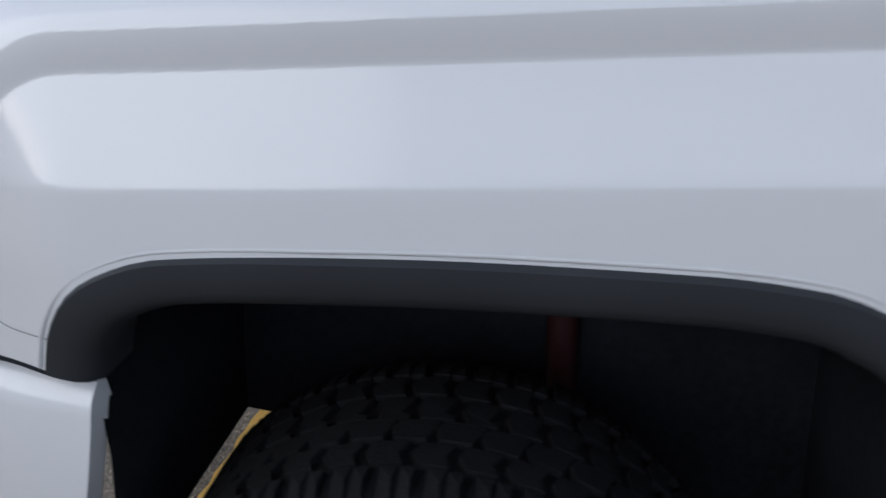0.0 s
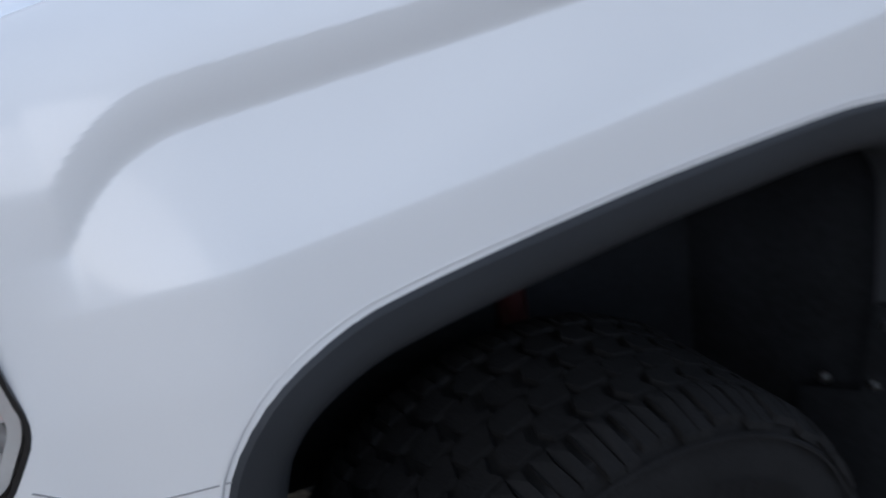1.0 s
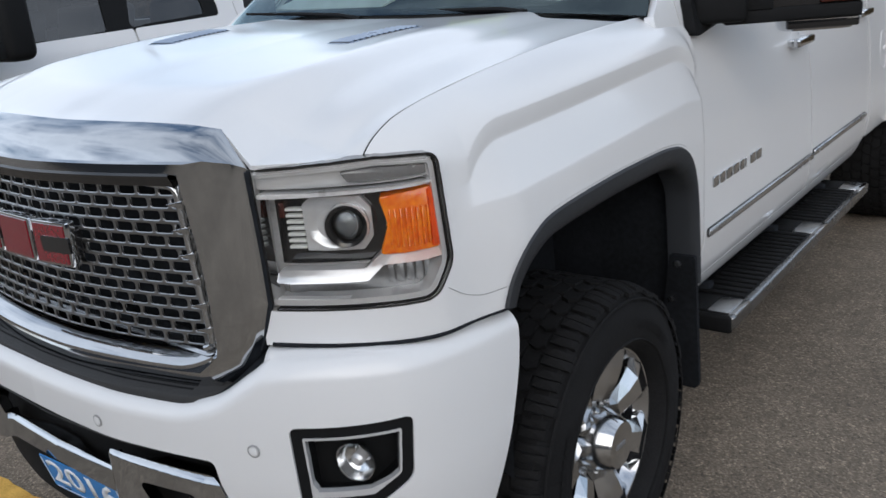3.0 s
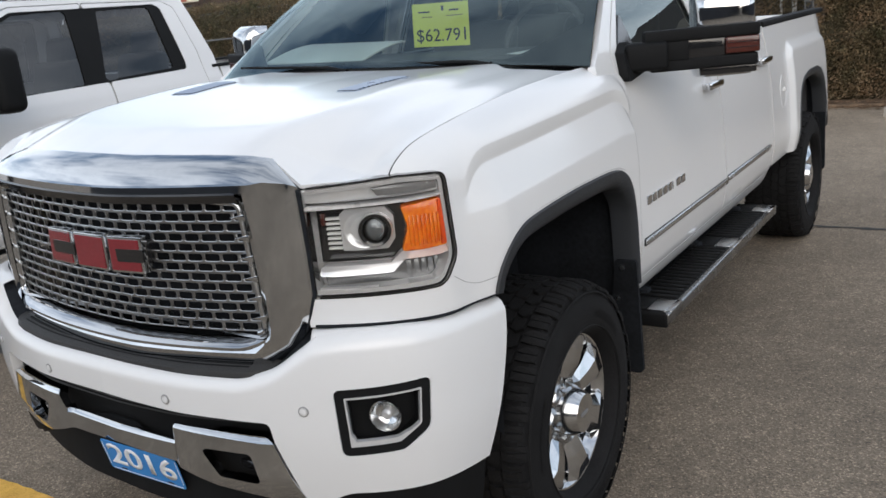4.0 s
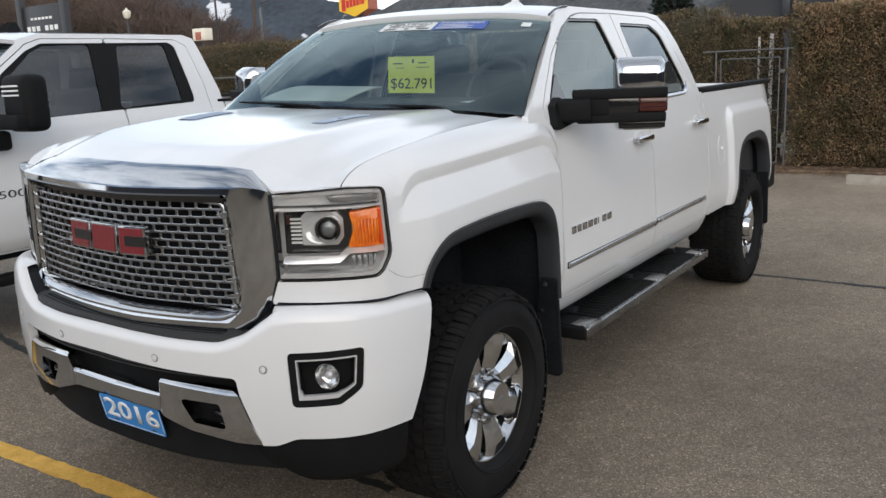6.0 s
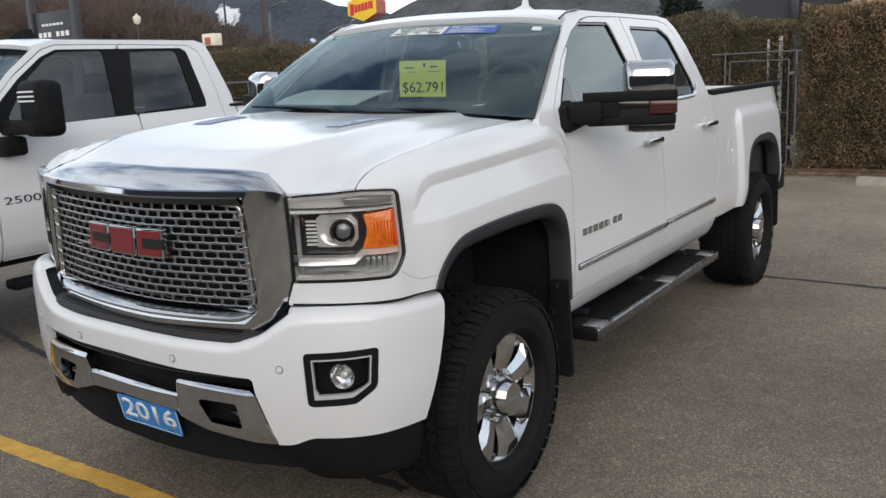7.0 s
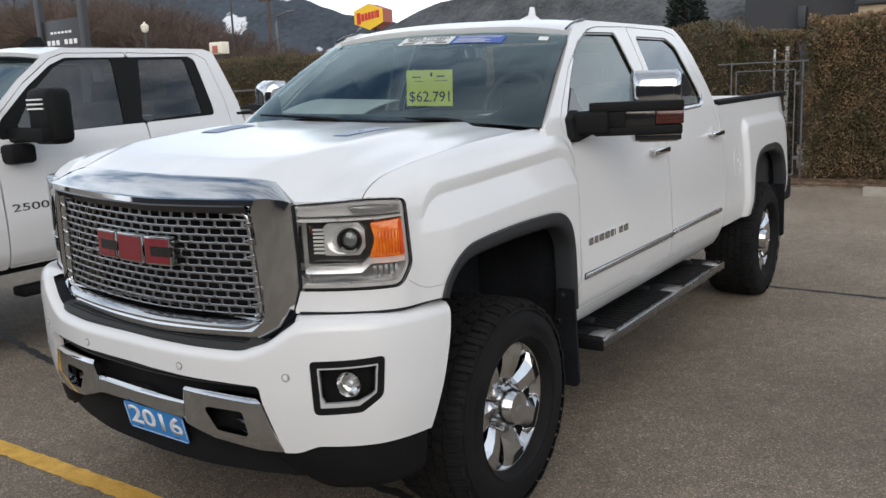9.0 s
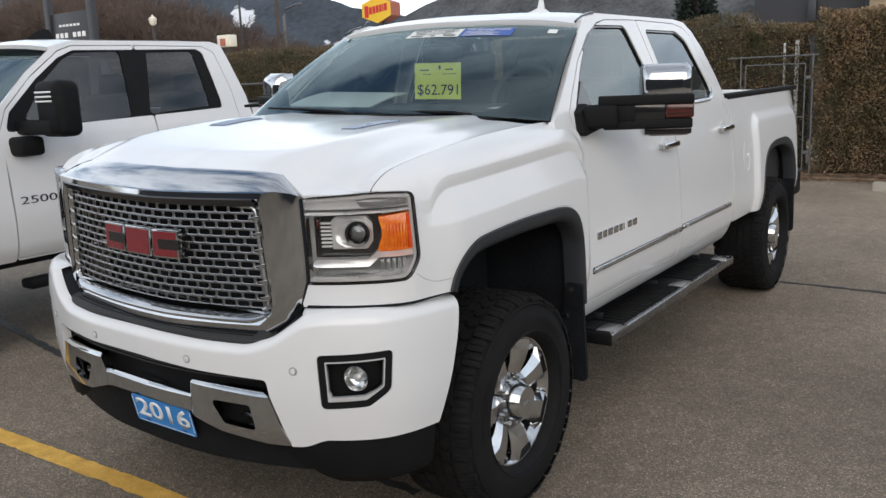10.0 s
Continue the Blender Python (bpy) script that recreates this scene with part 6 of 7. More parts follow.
def bumper_keep(p, s, v):
    z = p[..., 2]
    return np.minimum.reduce([sd_poly(np.abs(s), z, FOG), sd_poly(s, z, LOW), B_END - 0.004 - np.abs(s) - bumper_taper(z)])


bumper = surface("front_bumper", bumper_sheet, np.linspace(-B_END, B_END, 260), np.r_[np.linspace(0, 0.88, 60), np.linspace(0.89, 1, 14)], "paint", truck, bumper_keep, back=0.035,
                 label="white painted front bumper")
for k in (0.258, 0.674, -0.270, -0.674):
    z = 0.790 if abs(k) < 0.5 else 0.783
    x, y = bplan(np.float64(math.copysign(s_at(abs(k)), k)), -0.0)
    x2, y2 = bplan(np.float64(math.copysign(s_at(abs(k)), k)), -0.05)
    n = Vector((float(x - x2), float(y - y2), 0)).normalized()
    base = Matrix.Translation((float(x), float(y), z)) @ n.to_track_quat("Z", "Y").to_matrix().to_4x4()
    loft("parking_sensor", [[base @ Vector((r * math.cos(a), r * math.sin(a), h)) for a in (2 * math.pi * j / 20 for j in range(20))] for r, h in ((0.0145, -0.006), (0.0145, 0.002), (0.0115, 0.003))],
                "sensor_ring", bumper)
    loft("sensor_eye", [[base @ Vector((r * math.cos(a), r * math.sin(a), h)) for a in (2 * math.pi * j / 20 for j in range(20))] for r, h in ((0.0100, -0.002), (0.0098, 0.004), (0.006, 0.005), (0.0005, 0.005))],
         "paint", bumper)


def shelf_sheet(q, w):
    """Bumper top from its rounded edge back to the panel under the lamp."""
    s0 = s_at(0.700)
    s = s0 + q * (B_END - s0)
    e = bumper_sheet(s, np.ones_like(s))
    t = spl(q, [0, 0.30, 0.55, 0.80, 1.0], [0.0, 0.135, 0.255, 0.385, 0.495])
    x, y, nx, ny = plan(t)
    zb = e[..., 2]
    px, py = x - nx * 0.012, y - ny * 0.012
    return np.stack([e[..., 0] + (px - e[..., 0]) * w, e[..., 1] + (py - e[..., 1]) * w, zb + (0.9715 - zb) * w + 0.004 * np.sin(np.pi * np.clip(w, 0, 1))], -1)


both(surface("bumper_shelf", shelf_sheet, np.linspace(0, 1, 50), np.linspace(0, 1, 8), "paint", bumper, flip=True), bumper)


def corner_gap(q, w):
    """Dark joint between the grille's lower corner and the bumper's shoulder."""
    x = 0.42 + q * 0.295
    e = bumper_sheet(np.interp(x, BX, BS), np.ones_like(x))
    z1 = spl(x, [0.42, 0.524, 0.640, 0.715], [0.872, 0.872, 0.966, 0.972])
    y1 = 0.072 + 0.25 * x * x + 0.05
    return np.stack([x, e[..., 1] - 0.004 + (y1 - e[..., 1]) * w, e[..., 2] - 0.004 + (z1 - e[..., 2]) * w], -1)


both(surface("corner_gap", corner_gap, np.linspace(0, 1, 30), np.linspace(0, 1, 6), "dark", bumper, flip=True), bumper)


def fog_lamp(sx):
    def p3(s, z, d):
        x, y = bplan(np.float64(s), d)
        return (sx * float(x), float(y), z)
    f = lambda d: (lambda s, z: np.stack([sx * bplan(s, d)[0], bplan(s, d)[1], z], -1))
    ss, zz = np.linspace(s_at(0.725), s_at(0.985), 96), np.linspace(0.625, 0.865, 76)
    holder = surface("fog_lamp_bezel", f(-0.006), ss, zz, "plastic", truck, lambda p, s, z: np.minimum(0.008 - sd_poly(s, z, FOG), sd_poly(s, z, FOG) + 0.026), back=0.06, flip=sx < 0, label="black fog-lamp bezel")
    surface("bezel_trim", f(-0.004), ss, zz, "lamp_mid", holder, lambda p, s, z: np.minimum.reduce([-0.025 - sd_poly(s, z, FOG), sd_poly(s, z, FOG) + 0.0300 + 0.009 * step(0.715 - z, 0, 0.02)]), back=0.016, flip=sx < 0, label="chrome inner trim")
    surface("bezel_back", f(-0.058), ss, zz, "plastic", holder, lambda p, s, z: -0.01 - sd_poly(s, z, FOG), flip=sx < 0)
    c = Vector(p3(s_at(0.868), 0.756, -0.030))
    n = Vector((sx * 0.30, -1.0, 0.0)).normalized()
    base = Matrix.Translation(c) @ n.to_track_quat("Z", "Y").to_matrix().to_4x4()
    rr = lambda prof: [[base @ Vector((r * math.cos(a), r * math.sin(a), h)) for a in (2 * math.pi * j / 28 for j in range(28))] for r, h in prof]
    loft("fog_reflector", rr([(0.043, 0.022), (0.040, 0.022), (0.034, 0.0), (0.018, -0.012), (0.001, -0.014)]), "reflector", holder)
    loft("fog_bulb", rr([(0.014, -0.012), (0.014, 0.012), (0.008, 0.018), (0.0005, 0.018)]), "lamp_mid", holder)
    loft("fog_glass", rr([(0.043, 0.016), (0.042, 0.024), (0.028, 0.031), (0.0005, 0.034)]), "glass_clear", holder)


fog_lamp(1)
fog_lamp(-1)

# black step pad on the bumper's middle
bm = bmesh.new()
rows = []
for k in range(41):
    t = -1 + 2 * k / 40
    x = 0.580 * t
    xb, yb = bplan(np.float64(math.copysign(s_at(abs(x)), x)), -0.030)
    y0 = float(yb) + (0.06 if t > 0 else 0.02) * max(0, abs(t) - 0.90) / 0.10
    z0 = 0.8725
    rows.append([bm.verts.new(p) for p in ((x, y0, z0 - 0.02), (x, y0, z0), (x, y0 + 0.006, z0 + 0.005), (x, gy(x) + 0.045, z0 + 0.022), (x, gy(x) + 0.06, z0 + 0.05))])
for a, b in zip(rows, rows[1:]):
    for j in range(4):
        bm.faces.new((a[j], a[j + 1], b[j + 1], b[j]))
ob = part("step_pad", bm, "pad_plastic", bumper, "grey-black textured step pad")
smooth(ob.data, 50)
for k in range(5):
    t0 = 0.2 + 0.14 * k
    line = []
    for x in np.linspace(-0.50, 0.50, 30):
        yb = float(bplan(np.float64(math.copysign(s_at(abs(x)), x)), -0.030)[1]) + 0.006
        y1 = gy(x) + 0.045
        line.append((x, yb + (y1 - yb) * t0, 0.8775 + 0.017 * t0 + 0.0008))
    tube("pad_rib", line, 0.0022, "plastic", ob, 6)

# lower opening: black insert, chrome skid trim with tow-hook windows, year sign
surface("lower_insert", lambda s, z: np.stack([*bplan(s, -0.075), z], -1), np.linspace(-s_at(0.70), s_at(0.68), 60), np.linspace(0.40, 0.79, 16), "plastic", bumper)
surface("upper_insert", lambda s, z: np.stack([*bplan(s, -0.020), z], -1), np.linspace(-s_at(0.64), s_at(0.605), 60), np.linspace(0.730, 0.785, 8), "plastic", bumper, lambda p, s, z: 0.008 - sd_poly(s, z, LOW), back=0.05)
for k in range(4):
    line = [(*map(float, bplan(np.float64(q), -0.0185)), 0.738 + 0.011 * k) for q in np.linspace(-s_at(0.60), s_at(0.56), 40)]
    tube("insert_rib", line, 0.0022, "pad_plastic", bumper, 5)
HALF = [(0.0, 0.656), (s_at(0.236), 0.649), (s_at(0.256), 0.712), (s_at(0.548), 0.697), (s_at(0.572), 0.684), (s_at(0.642), 0.505), (s_at(0.55), 0.505), (s_at(0.375), 0.536), (s_at(0.24), 0.585), (0.0, 0.596)]
SKID = rounded(HALF + [(-a * (1.07 if a > 0.4 else 1.04), b + 0.004) for a, b in HALF[1:-1][::-1]], 0.012, 4)
HOOK = rounded([(s_at(0.340), 0.653), (s_at(0.500), 0.647), (s_at(0.520), 0.556), (s_at(0.395), 0.570)], 0.016)


def skid_sheet(s, z):
    outer = step(np.abs(s), s_at(0.225), s_at(0.265))
    edge = np.where(outer > 0.5, 0.714 - 0.020 * np.clip((np.abs(s) - s_at(0.26)) / 0.28, 0, 1), 0.654)
    d = -0.020 - 0.030 * np.clip((0.58 - z) / 0.10, 0, 1) ** 1.5 + 0.014 * outer - 0.010 * np.clip(1 - (edge - z) / 0.014, 0, 1) ** 1.3
    x, y = bplan(s, d)
    return np.stack([x, y, z], -1)


surface("skid_trim", skid_sheet, np.linspace(-s_at(0.72), s_at(0.66), 270), np.linspace(0.49, 0.730, 110), "chrome", bumper,
               lambda p, s, z: np.minimum(-sd_poly(s, z, SKID), sd_poly(np.abs(s), z, HOOK)), back=0.03, label="chrome lower bumper trim")
for sx in (-1, 1):
    prism("tow_hook", rounded([(0.41, 0.572), (0.495, 0.572), (0.50, 0.596), (0.41, 0.596)], 0.01), lambda a, b, d, k=sx: (k * a, 0.10 + d, b), 0.0, 0.08, "gloss_black", bumper)


def valance_sheet(s, v):
    zb = spl(np.abs(s), [0, s_at(0.40), s_at(0.60), s_at(0.80), B_END], [0.525, 0.510, 0.440, 0.366, 0.354])
    zt = b_bottom(s) + 0.014 + 0.07 * (1 - step(np.abs(s), s_at(0.45), s_at(0.62)))
    z = zb + v * (zt - zb)
    d = -0.040 - 0.085 * (1 - step(np.abs(s), s_at(0.40), s_at(0.66))) - 0.030 * (1 - v) ** 2 + 0.012 * step(np.abs(s), s_at(0.58), s_at(0.75)) - 0.012 * step(0.12 - v, 0, 0.05)
    x, y = bplan(s, d)
    return np.stack([x, y, z], -1)


surface("valance", valance_sheet, np.linspace(-B_END, B_END, 140), np.linspace(0, 1, 26), "plastic", bumper, lambda p, s, v: B_END - 0.135 - np.abs(s) + 0 * v, back=0.05, label="black plastic lower valance")
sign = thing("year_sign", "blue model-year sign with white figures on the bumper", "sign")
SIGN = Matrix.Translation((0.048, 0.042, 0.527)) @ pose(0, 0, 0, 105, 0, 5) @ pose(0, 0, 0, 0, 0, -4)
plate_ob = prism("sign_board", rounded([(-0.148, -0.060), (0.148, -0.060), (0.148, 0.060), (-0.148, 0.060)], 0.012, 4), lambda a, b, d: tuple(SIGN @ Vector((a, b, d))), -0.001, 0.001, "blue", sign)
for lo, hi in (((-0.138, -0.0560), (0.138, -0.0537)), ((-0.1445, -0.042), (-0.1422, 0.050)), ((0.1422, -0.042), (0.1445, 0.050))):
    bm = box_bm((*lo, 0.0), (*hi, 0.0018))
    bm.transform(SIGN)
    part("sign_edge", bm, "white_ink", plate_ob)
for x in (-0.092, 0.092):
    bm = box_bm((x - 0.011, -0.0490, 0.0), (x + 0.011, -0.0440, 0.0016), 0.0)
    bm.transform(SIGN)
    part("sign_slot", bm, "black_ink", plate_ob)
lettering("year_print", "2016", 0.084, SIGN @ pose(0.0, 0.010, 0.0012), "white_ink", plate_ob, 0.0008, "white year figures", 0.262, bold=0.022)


# ---- wheels ----
def spin(name, prof, material, parent, n=56, label="", angle=35):
    """Turned body: prof of (x outwards, radius) round the axle, which lies along x."""
    rings = [[(x, r * math.cos(2 * math.pi * k / n), r * math.sin(2 * math.pi * k / n)) for k in range(n)] for x, r in prof]
    return loft(name, rings, material, parent, label=label, angle=angle)


def make_wheel():
    R, W = 0.436, 0.181
    w = spin("wheel", [(-W + 0.02, 0.235), (-W, 0.27), (-W - 0.004, 0.33), (-W + 0.006, 0.385), (-W + 0.030, R - 0.013), (0, R - 0.010), (W - 0.030, R - 0.013), (W - 0.006, 0.385),
                         (W + 0.004, 0.335), (W + 0.003, 0.30), (W - 0.002, 0.280), (W - 0.018, 0.268), (W - 0.042, 0.2605), (W - 0.060, 0.2590)], "rubber", truck, 72, "chrome seven-spoke wheel with knobbly all-terrain tyre")
    spin("bead_ring", [(W + 0.001, 0.292), (W + 0.0055, 0.289), (W + 0.002, 0.285)], "rubber", w, 56)
    spin("shoulder_ring", [(W - 0.006, 0.402), (W - 0.0005, 0.399), (W - 0.001, 0.395)], "rubber", w, 72)
    # tread blocks: interlocking zigzag centre rows and siped shoulder blocks
    verts, faces = [], []
    rng = random.Random(3)
    N = 46
    da = 2 * math.pi / N

    def lug(outline, depth=0.011, lift=0.0):
        """One block: its outline of (x, pitch) pairs raised from the carcass."""
        base, n = len(verts), len(outline)
        cx, cp = sum(p[0] for p in outline) / n, sum(p[1] for p in outline) / n
        for top in (0, 1):
            for x, p in outline:
                k = 0.965 if top else 1.0
                x, p = cx + (x - cx) * k, cp + (p - cp) * k
                drop = 0.020 * max(0, (abs(x) - 0.140) / 0.035) ** 1.6
                r = R - drop + lift if top else R - depth - drop
                verts.append((x, r * math.cos(p * da), r * math.sin(p * da)))
        faces.append([base + n + k for k in range(n)])
        for k in range(n):
            faces.append([base + k, base + (k + 1) % n, base + n + (k + 1) % n, base + n + k])

    for i in range(N):
        j = rng.uniform(-0.05, 0.05)
        lift = rng.uniform(-0.0012, 0.0008)
        odd = i % 2
        # centre: pairs of hooked blocks
        lug([(-0.048, i + 0.06 + j), (-0.010, i + 0.30), (-0.006, i + 0.06), (0.002, i + 0.06), (0.002, i + 0.78 + j), (-0.024, i + 0.94), (-0.048, i + 0.80)], lift=lift)
        lug([(0.048, i + 0.52 + j), (0.012, i + 0.30), (0.007, i + 0.52), (0.007, i + 1.22 - j), (0.026, i + 1.40), (0.048, i + 1.26)], lift=-lift)
        # between centre and shoulder
        for sx, off in ((-1, 0.35), (1, 0.85)):
            lug([(sx * 0.054, i + off), (sx * 0.078, i + off + 0.18), (sx * 0.098, i + off + 0.05), (sx * 0.098, i + off + 0.70 + j), (sx * 0.076, i + off + 0.92), (sx * 0.054, i + off + 0.76)], lift=lift)
        # shoulder: each block split by a fine sipe, alternate blocks longer
        for sx, off in ((-1, 0.0), (1, 0.5)):
            xe = 0.176 if odd else 0.168
            for a0, a1 in ((0.05, 0.40), (0.435, 0.84)):
                lug([(sx * 0.104, i + off + a0), (sx * 0.128, i + off + a0 + 0.06), (sx * xe, i + off + a0 - 0.02), (sx * xe, i + off + a1 - 0.02), (sx * 0.128, i + off + a1 + 0.06), (sx * 0.104, i + off + a1)], 0.010, lift)
    me = bpy.data.meshes.new("tread")
    me.from_pydata(verts, [], faces)
    me.validate()
    mesh_part("tread", me, "rubber", w)
    # raised sidewall marks, plain bars
    for k0 in (0.6, 2.6, 4.4):
        for k in range(9):
            a = k0 + k * 0.075
            bm = bmesh.new()
            q = [bm.verts.new((W + 0.0062, r * math.cos(b), r * math.sin(b))) for r, b in ((0.318, a), (0.342, a), (0.342, a + 0.05), (0.318, a + 0.05))]
            bm.faces.new(q)
            part("sidewall_mark", bm, "rubber", w)
    # rim
    spin("rim", [(-0.10, 0.225), (0.060, 0.232), (0.098, 0.245), (0.126, 0.2535), (0.136, 0.2575), (0.134, 0.2525), (0.112, 0.243), (0.096, 0.232)], "wheel_chrome", w, 64, "bright chrome rim")
    spin("rim_barrel", [(0.097, 0.233), (0.02, 0.226), (-0.09, 0.220)], "dark", w, 48)
    spin("hub_well", [(0.070, 0.125), (0.070, 0.05)], "dark", w, 32)
    spin("brake_disc", [(-0.02, 0.20), (0.0, 0.20), (0.0, 0.05)], "dark", w, 40)
    for i in range(7):
        a = 2 * math.pi * (i + 0.458) / 7
        ca, sa = math.cos(a), math.sin(a)

        def P(r, t, x):
            return (x, r * ca - t * sa, r * sa + t * ca)
        bm = bmesh.new()
        secs = []
        for r, wd, x, rid in ((0.060, 0.028, 0.076, 0.006), (0.094, 0.040, 0.082, 0.010), (0.112, 0.049, 0.118, 0.026), (0.160, 0.058, 0.134, 0.034), (0.208, 0.070, 0.142, 0.040), (0.250, 0.108, 0.136, 0.028)):
            secs.append([bm.verts.new(P(r, t, xx)) for t, xx in ((-wd, x - 0.07), (-wd, x - rid * 0.62), (-wd * 0.45, x), (wd * 0.45, x), (wd, x - rid * 0.62), (wd, x - 0.07))])
        for s0, s1 in zip(secs, secs[1:]):
            for k in range(5):
                bm.faces.new((s0[k], s0[k + 1], s1[k + 1], s1[k]))
        bm.faces.new(secs[0]), bm.faces.new(secs[-1][::-1])
        part("spoke", bm, "wheel_chrome", w)
    for i in range(8):
        a = 2 * math.pi * i / 8
        bm = bmesh.new()
        bmesh.ops.create_cone(bm, cap_ends=True, segments=6, radius1=0.009, radius2=0.007, depth=0.020)
        bm.transform(Matrix.Translation((0.092, 0.100 * math.cos(a), 0.100 * math.sin(a))) @ pose(0, 0, 0, 0, 90, 0))
        part("lug_nut", bm, "steel", w)
    spin("hub_cap", [(0.05, 0.093), (0.112, 0.090), (0.152, 0.078), (0.176, 0.064), (0.1745, 0.059), (0.174, 0.0005)], "wheel_chrome", w, 24, "chrome hub cap with a flat face", 24)
    bm = bmesh.new()
    for k in range(3):
        box_bm((0.1738, -0.024 + k * 0.017, -0.006), (0.1758, -0.011 + k * 0.017, 0.006), bm=bm)
    part("cap_mark", bm, "lamp_grey", w)
    return w


wheel = make_wheel()
wheel.location = (0.868, 1.0, 0.432)
for x, y, rz in ((-0.868, 1.0, 180), (0.858, 4.905, 0), (-0.858, 4.905, 180)):
    copy_thing(wheel, pose(x, y, 0.432, 0, 0, rz))

# ---- tow mirrors ----
def mirror(sx):
    foot = Vector((0.93, 1.775, 0))
    turn = Matrix.Translation(foot) @ pose(0, 0, 0, 0, 0, 27) @ Matrix.Translation(-foot)
    made = []
    out_by = 0.030 if sx > 0 else -0.085  # one arm pulled out, the other pushed in
    m = box("tow_mirror", (0.925, 1.725, 1.455), (1.085, 1.835, 1.560), "plastic", truck, 0.018, "extended tow mirror with chrome cap" if sx > 0 else "pushed-in tow mirror with chrome cap", 3)
    made.append(m)

    def bx(name, lo, hi, mt, bev, label="", seg=3):
        made.append(box(name, lo, (hi[0] + out_by, hi[1], hi[2]), mt, m, bev, label, seg))
    bx("upper_arm", (1.00, 1.745, 1.552), (1.385, 1.815, 1.597), "plastic", 0.008)
    bx("lower_arm", (1.02, 1.755, 1.446), (1.380, 1.825, 1.490), "plastic", 0.008)
    bx("arm_core", (1.110 + out_by, 1.758, 1.486), (1.262, 1.82, 1.556), "gloss_black", 0.004)
    bx("arm_collar", (1.070, 1.750, 1.484), (1.130, 1.82, 1.558), "plastic", 0.005)
    bx("marker_lamp", (1.262 + out_by, 1.748, 1.492), (1.384, 1.80, 1.553), "amber_dark", 0.007, "dark amber marker lamp")
    for k in range(2):
        bx("lamp_line", (1.266 + out_by, 1.7462, 1.511 + k * 0.019), (1.380, 1.752, 1.5135 + k * 0.019), "gloss_black", 0.0005, seg=1)
    rings = []
    for k in range(13):
        t = k / 12
        z = 1.410 + 0.320 * t
        bulge = 0.022 * min(1, t / 0.6)
        g = 1 - 0.10 * max(0, (t - 0.86) / 0.14) ** 2.2 - 0.10 * max(0, (0.12 - t) / 0.12) ** 2
        out = rounded([(1.158, 1.905), (1.164, 1.800 - bulge), (1.270, 1.790 - bulge), (1.380, 1.800 - bulge), (1.392, 1.905)], [0.008, 0.050, 0.25, 0.050, 0.008], 6)
        rings.append([(out_by + 1.275 + (x - 1.275) * g, 1.905 + (y - 1.905) * (g - 0.30 * max(0, (t - 0.84) / 0.16) ** 2.0), z) for x, y in out])
    made.append(loft("mirror_cap", rings, "chrome", m, caps=True, label="bright chrome cap", angle=50))
    bx("cap_band", (1.172 + out_by, 1.776, 1.418), (1.378, 1.80, 1.450), "gloss_black", 0.006)
    bx("mirror_glass", (1.18 + out_by, 1.903, 1.45), (1.37, 1.910, 1.71), "chrome", 0.002)
    for o in made:
        o.data.transform(turn)
        if sx < 0:
            o.data.transform(Matrix.Diagonal((-1, 1, 1, 1)))
            o.data.flip_normals()
    prism("mirror_foot", rounded([(1.685, 1.425), (1.88, 1.45), (1.90, 1.50), (1.79, 1.57), (1.71, 1.53)], 0.02), lambda a, b, d: (sx * (float(side(np.float64(b))) + d), a, b), -0.02, 0.035, "plastic", m)
    prism("mirror_sail", rounded([(1.715, 1.515), (1.92, 1.515), (1.90, 1.675)], 0.012), lambda a, b, d: (sx * (float(side(np.float64(b))) + d), a, b), -0.014, 0.004, "gloss_black", m)


mirror(1)
mirror(-1)


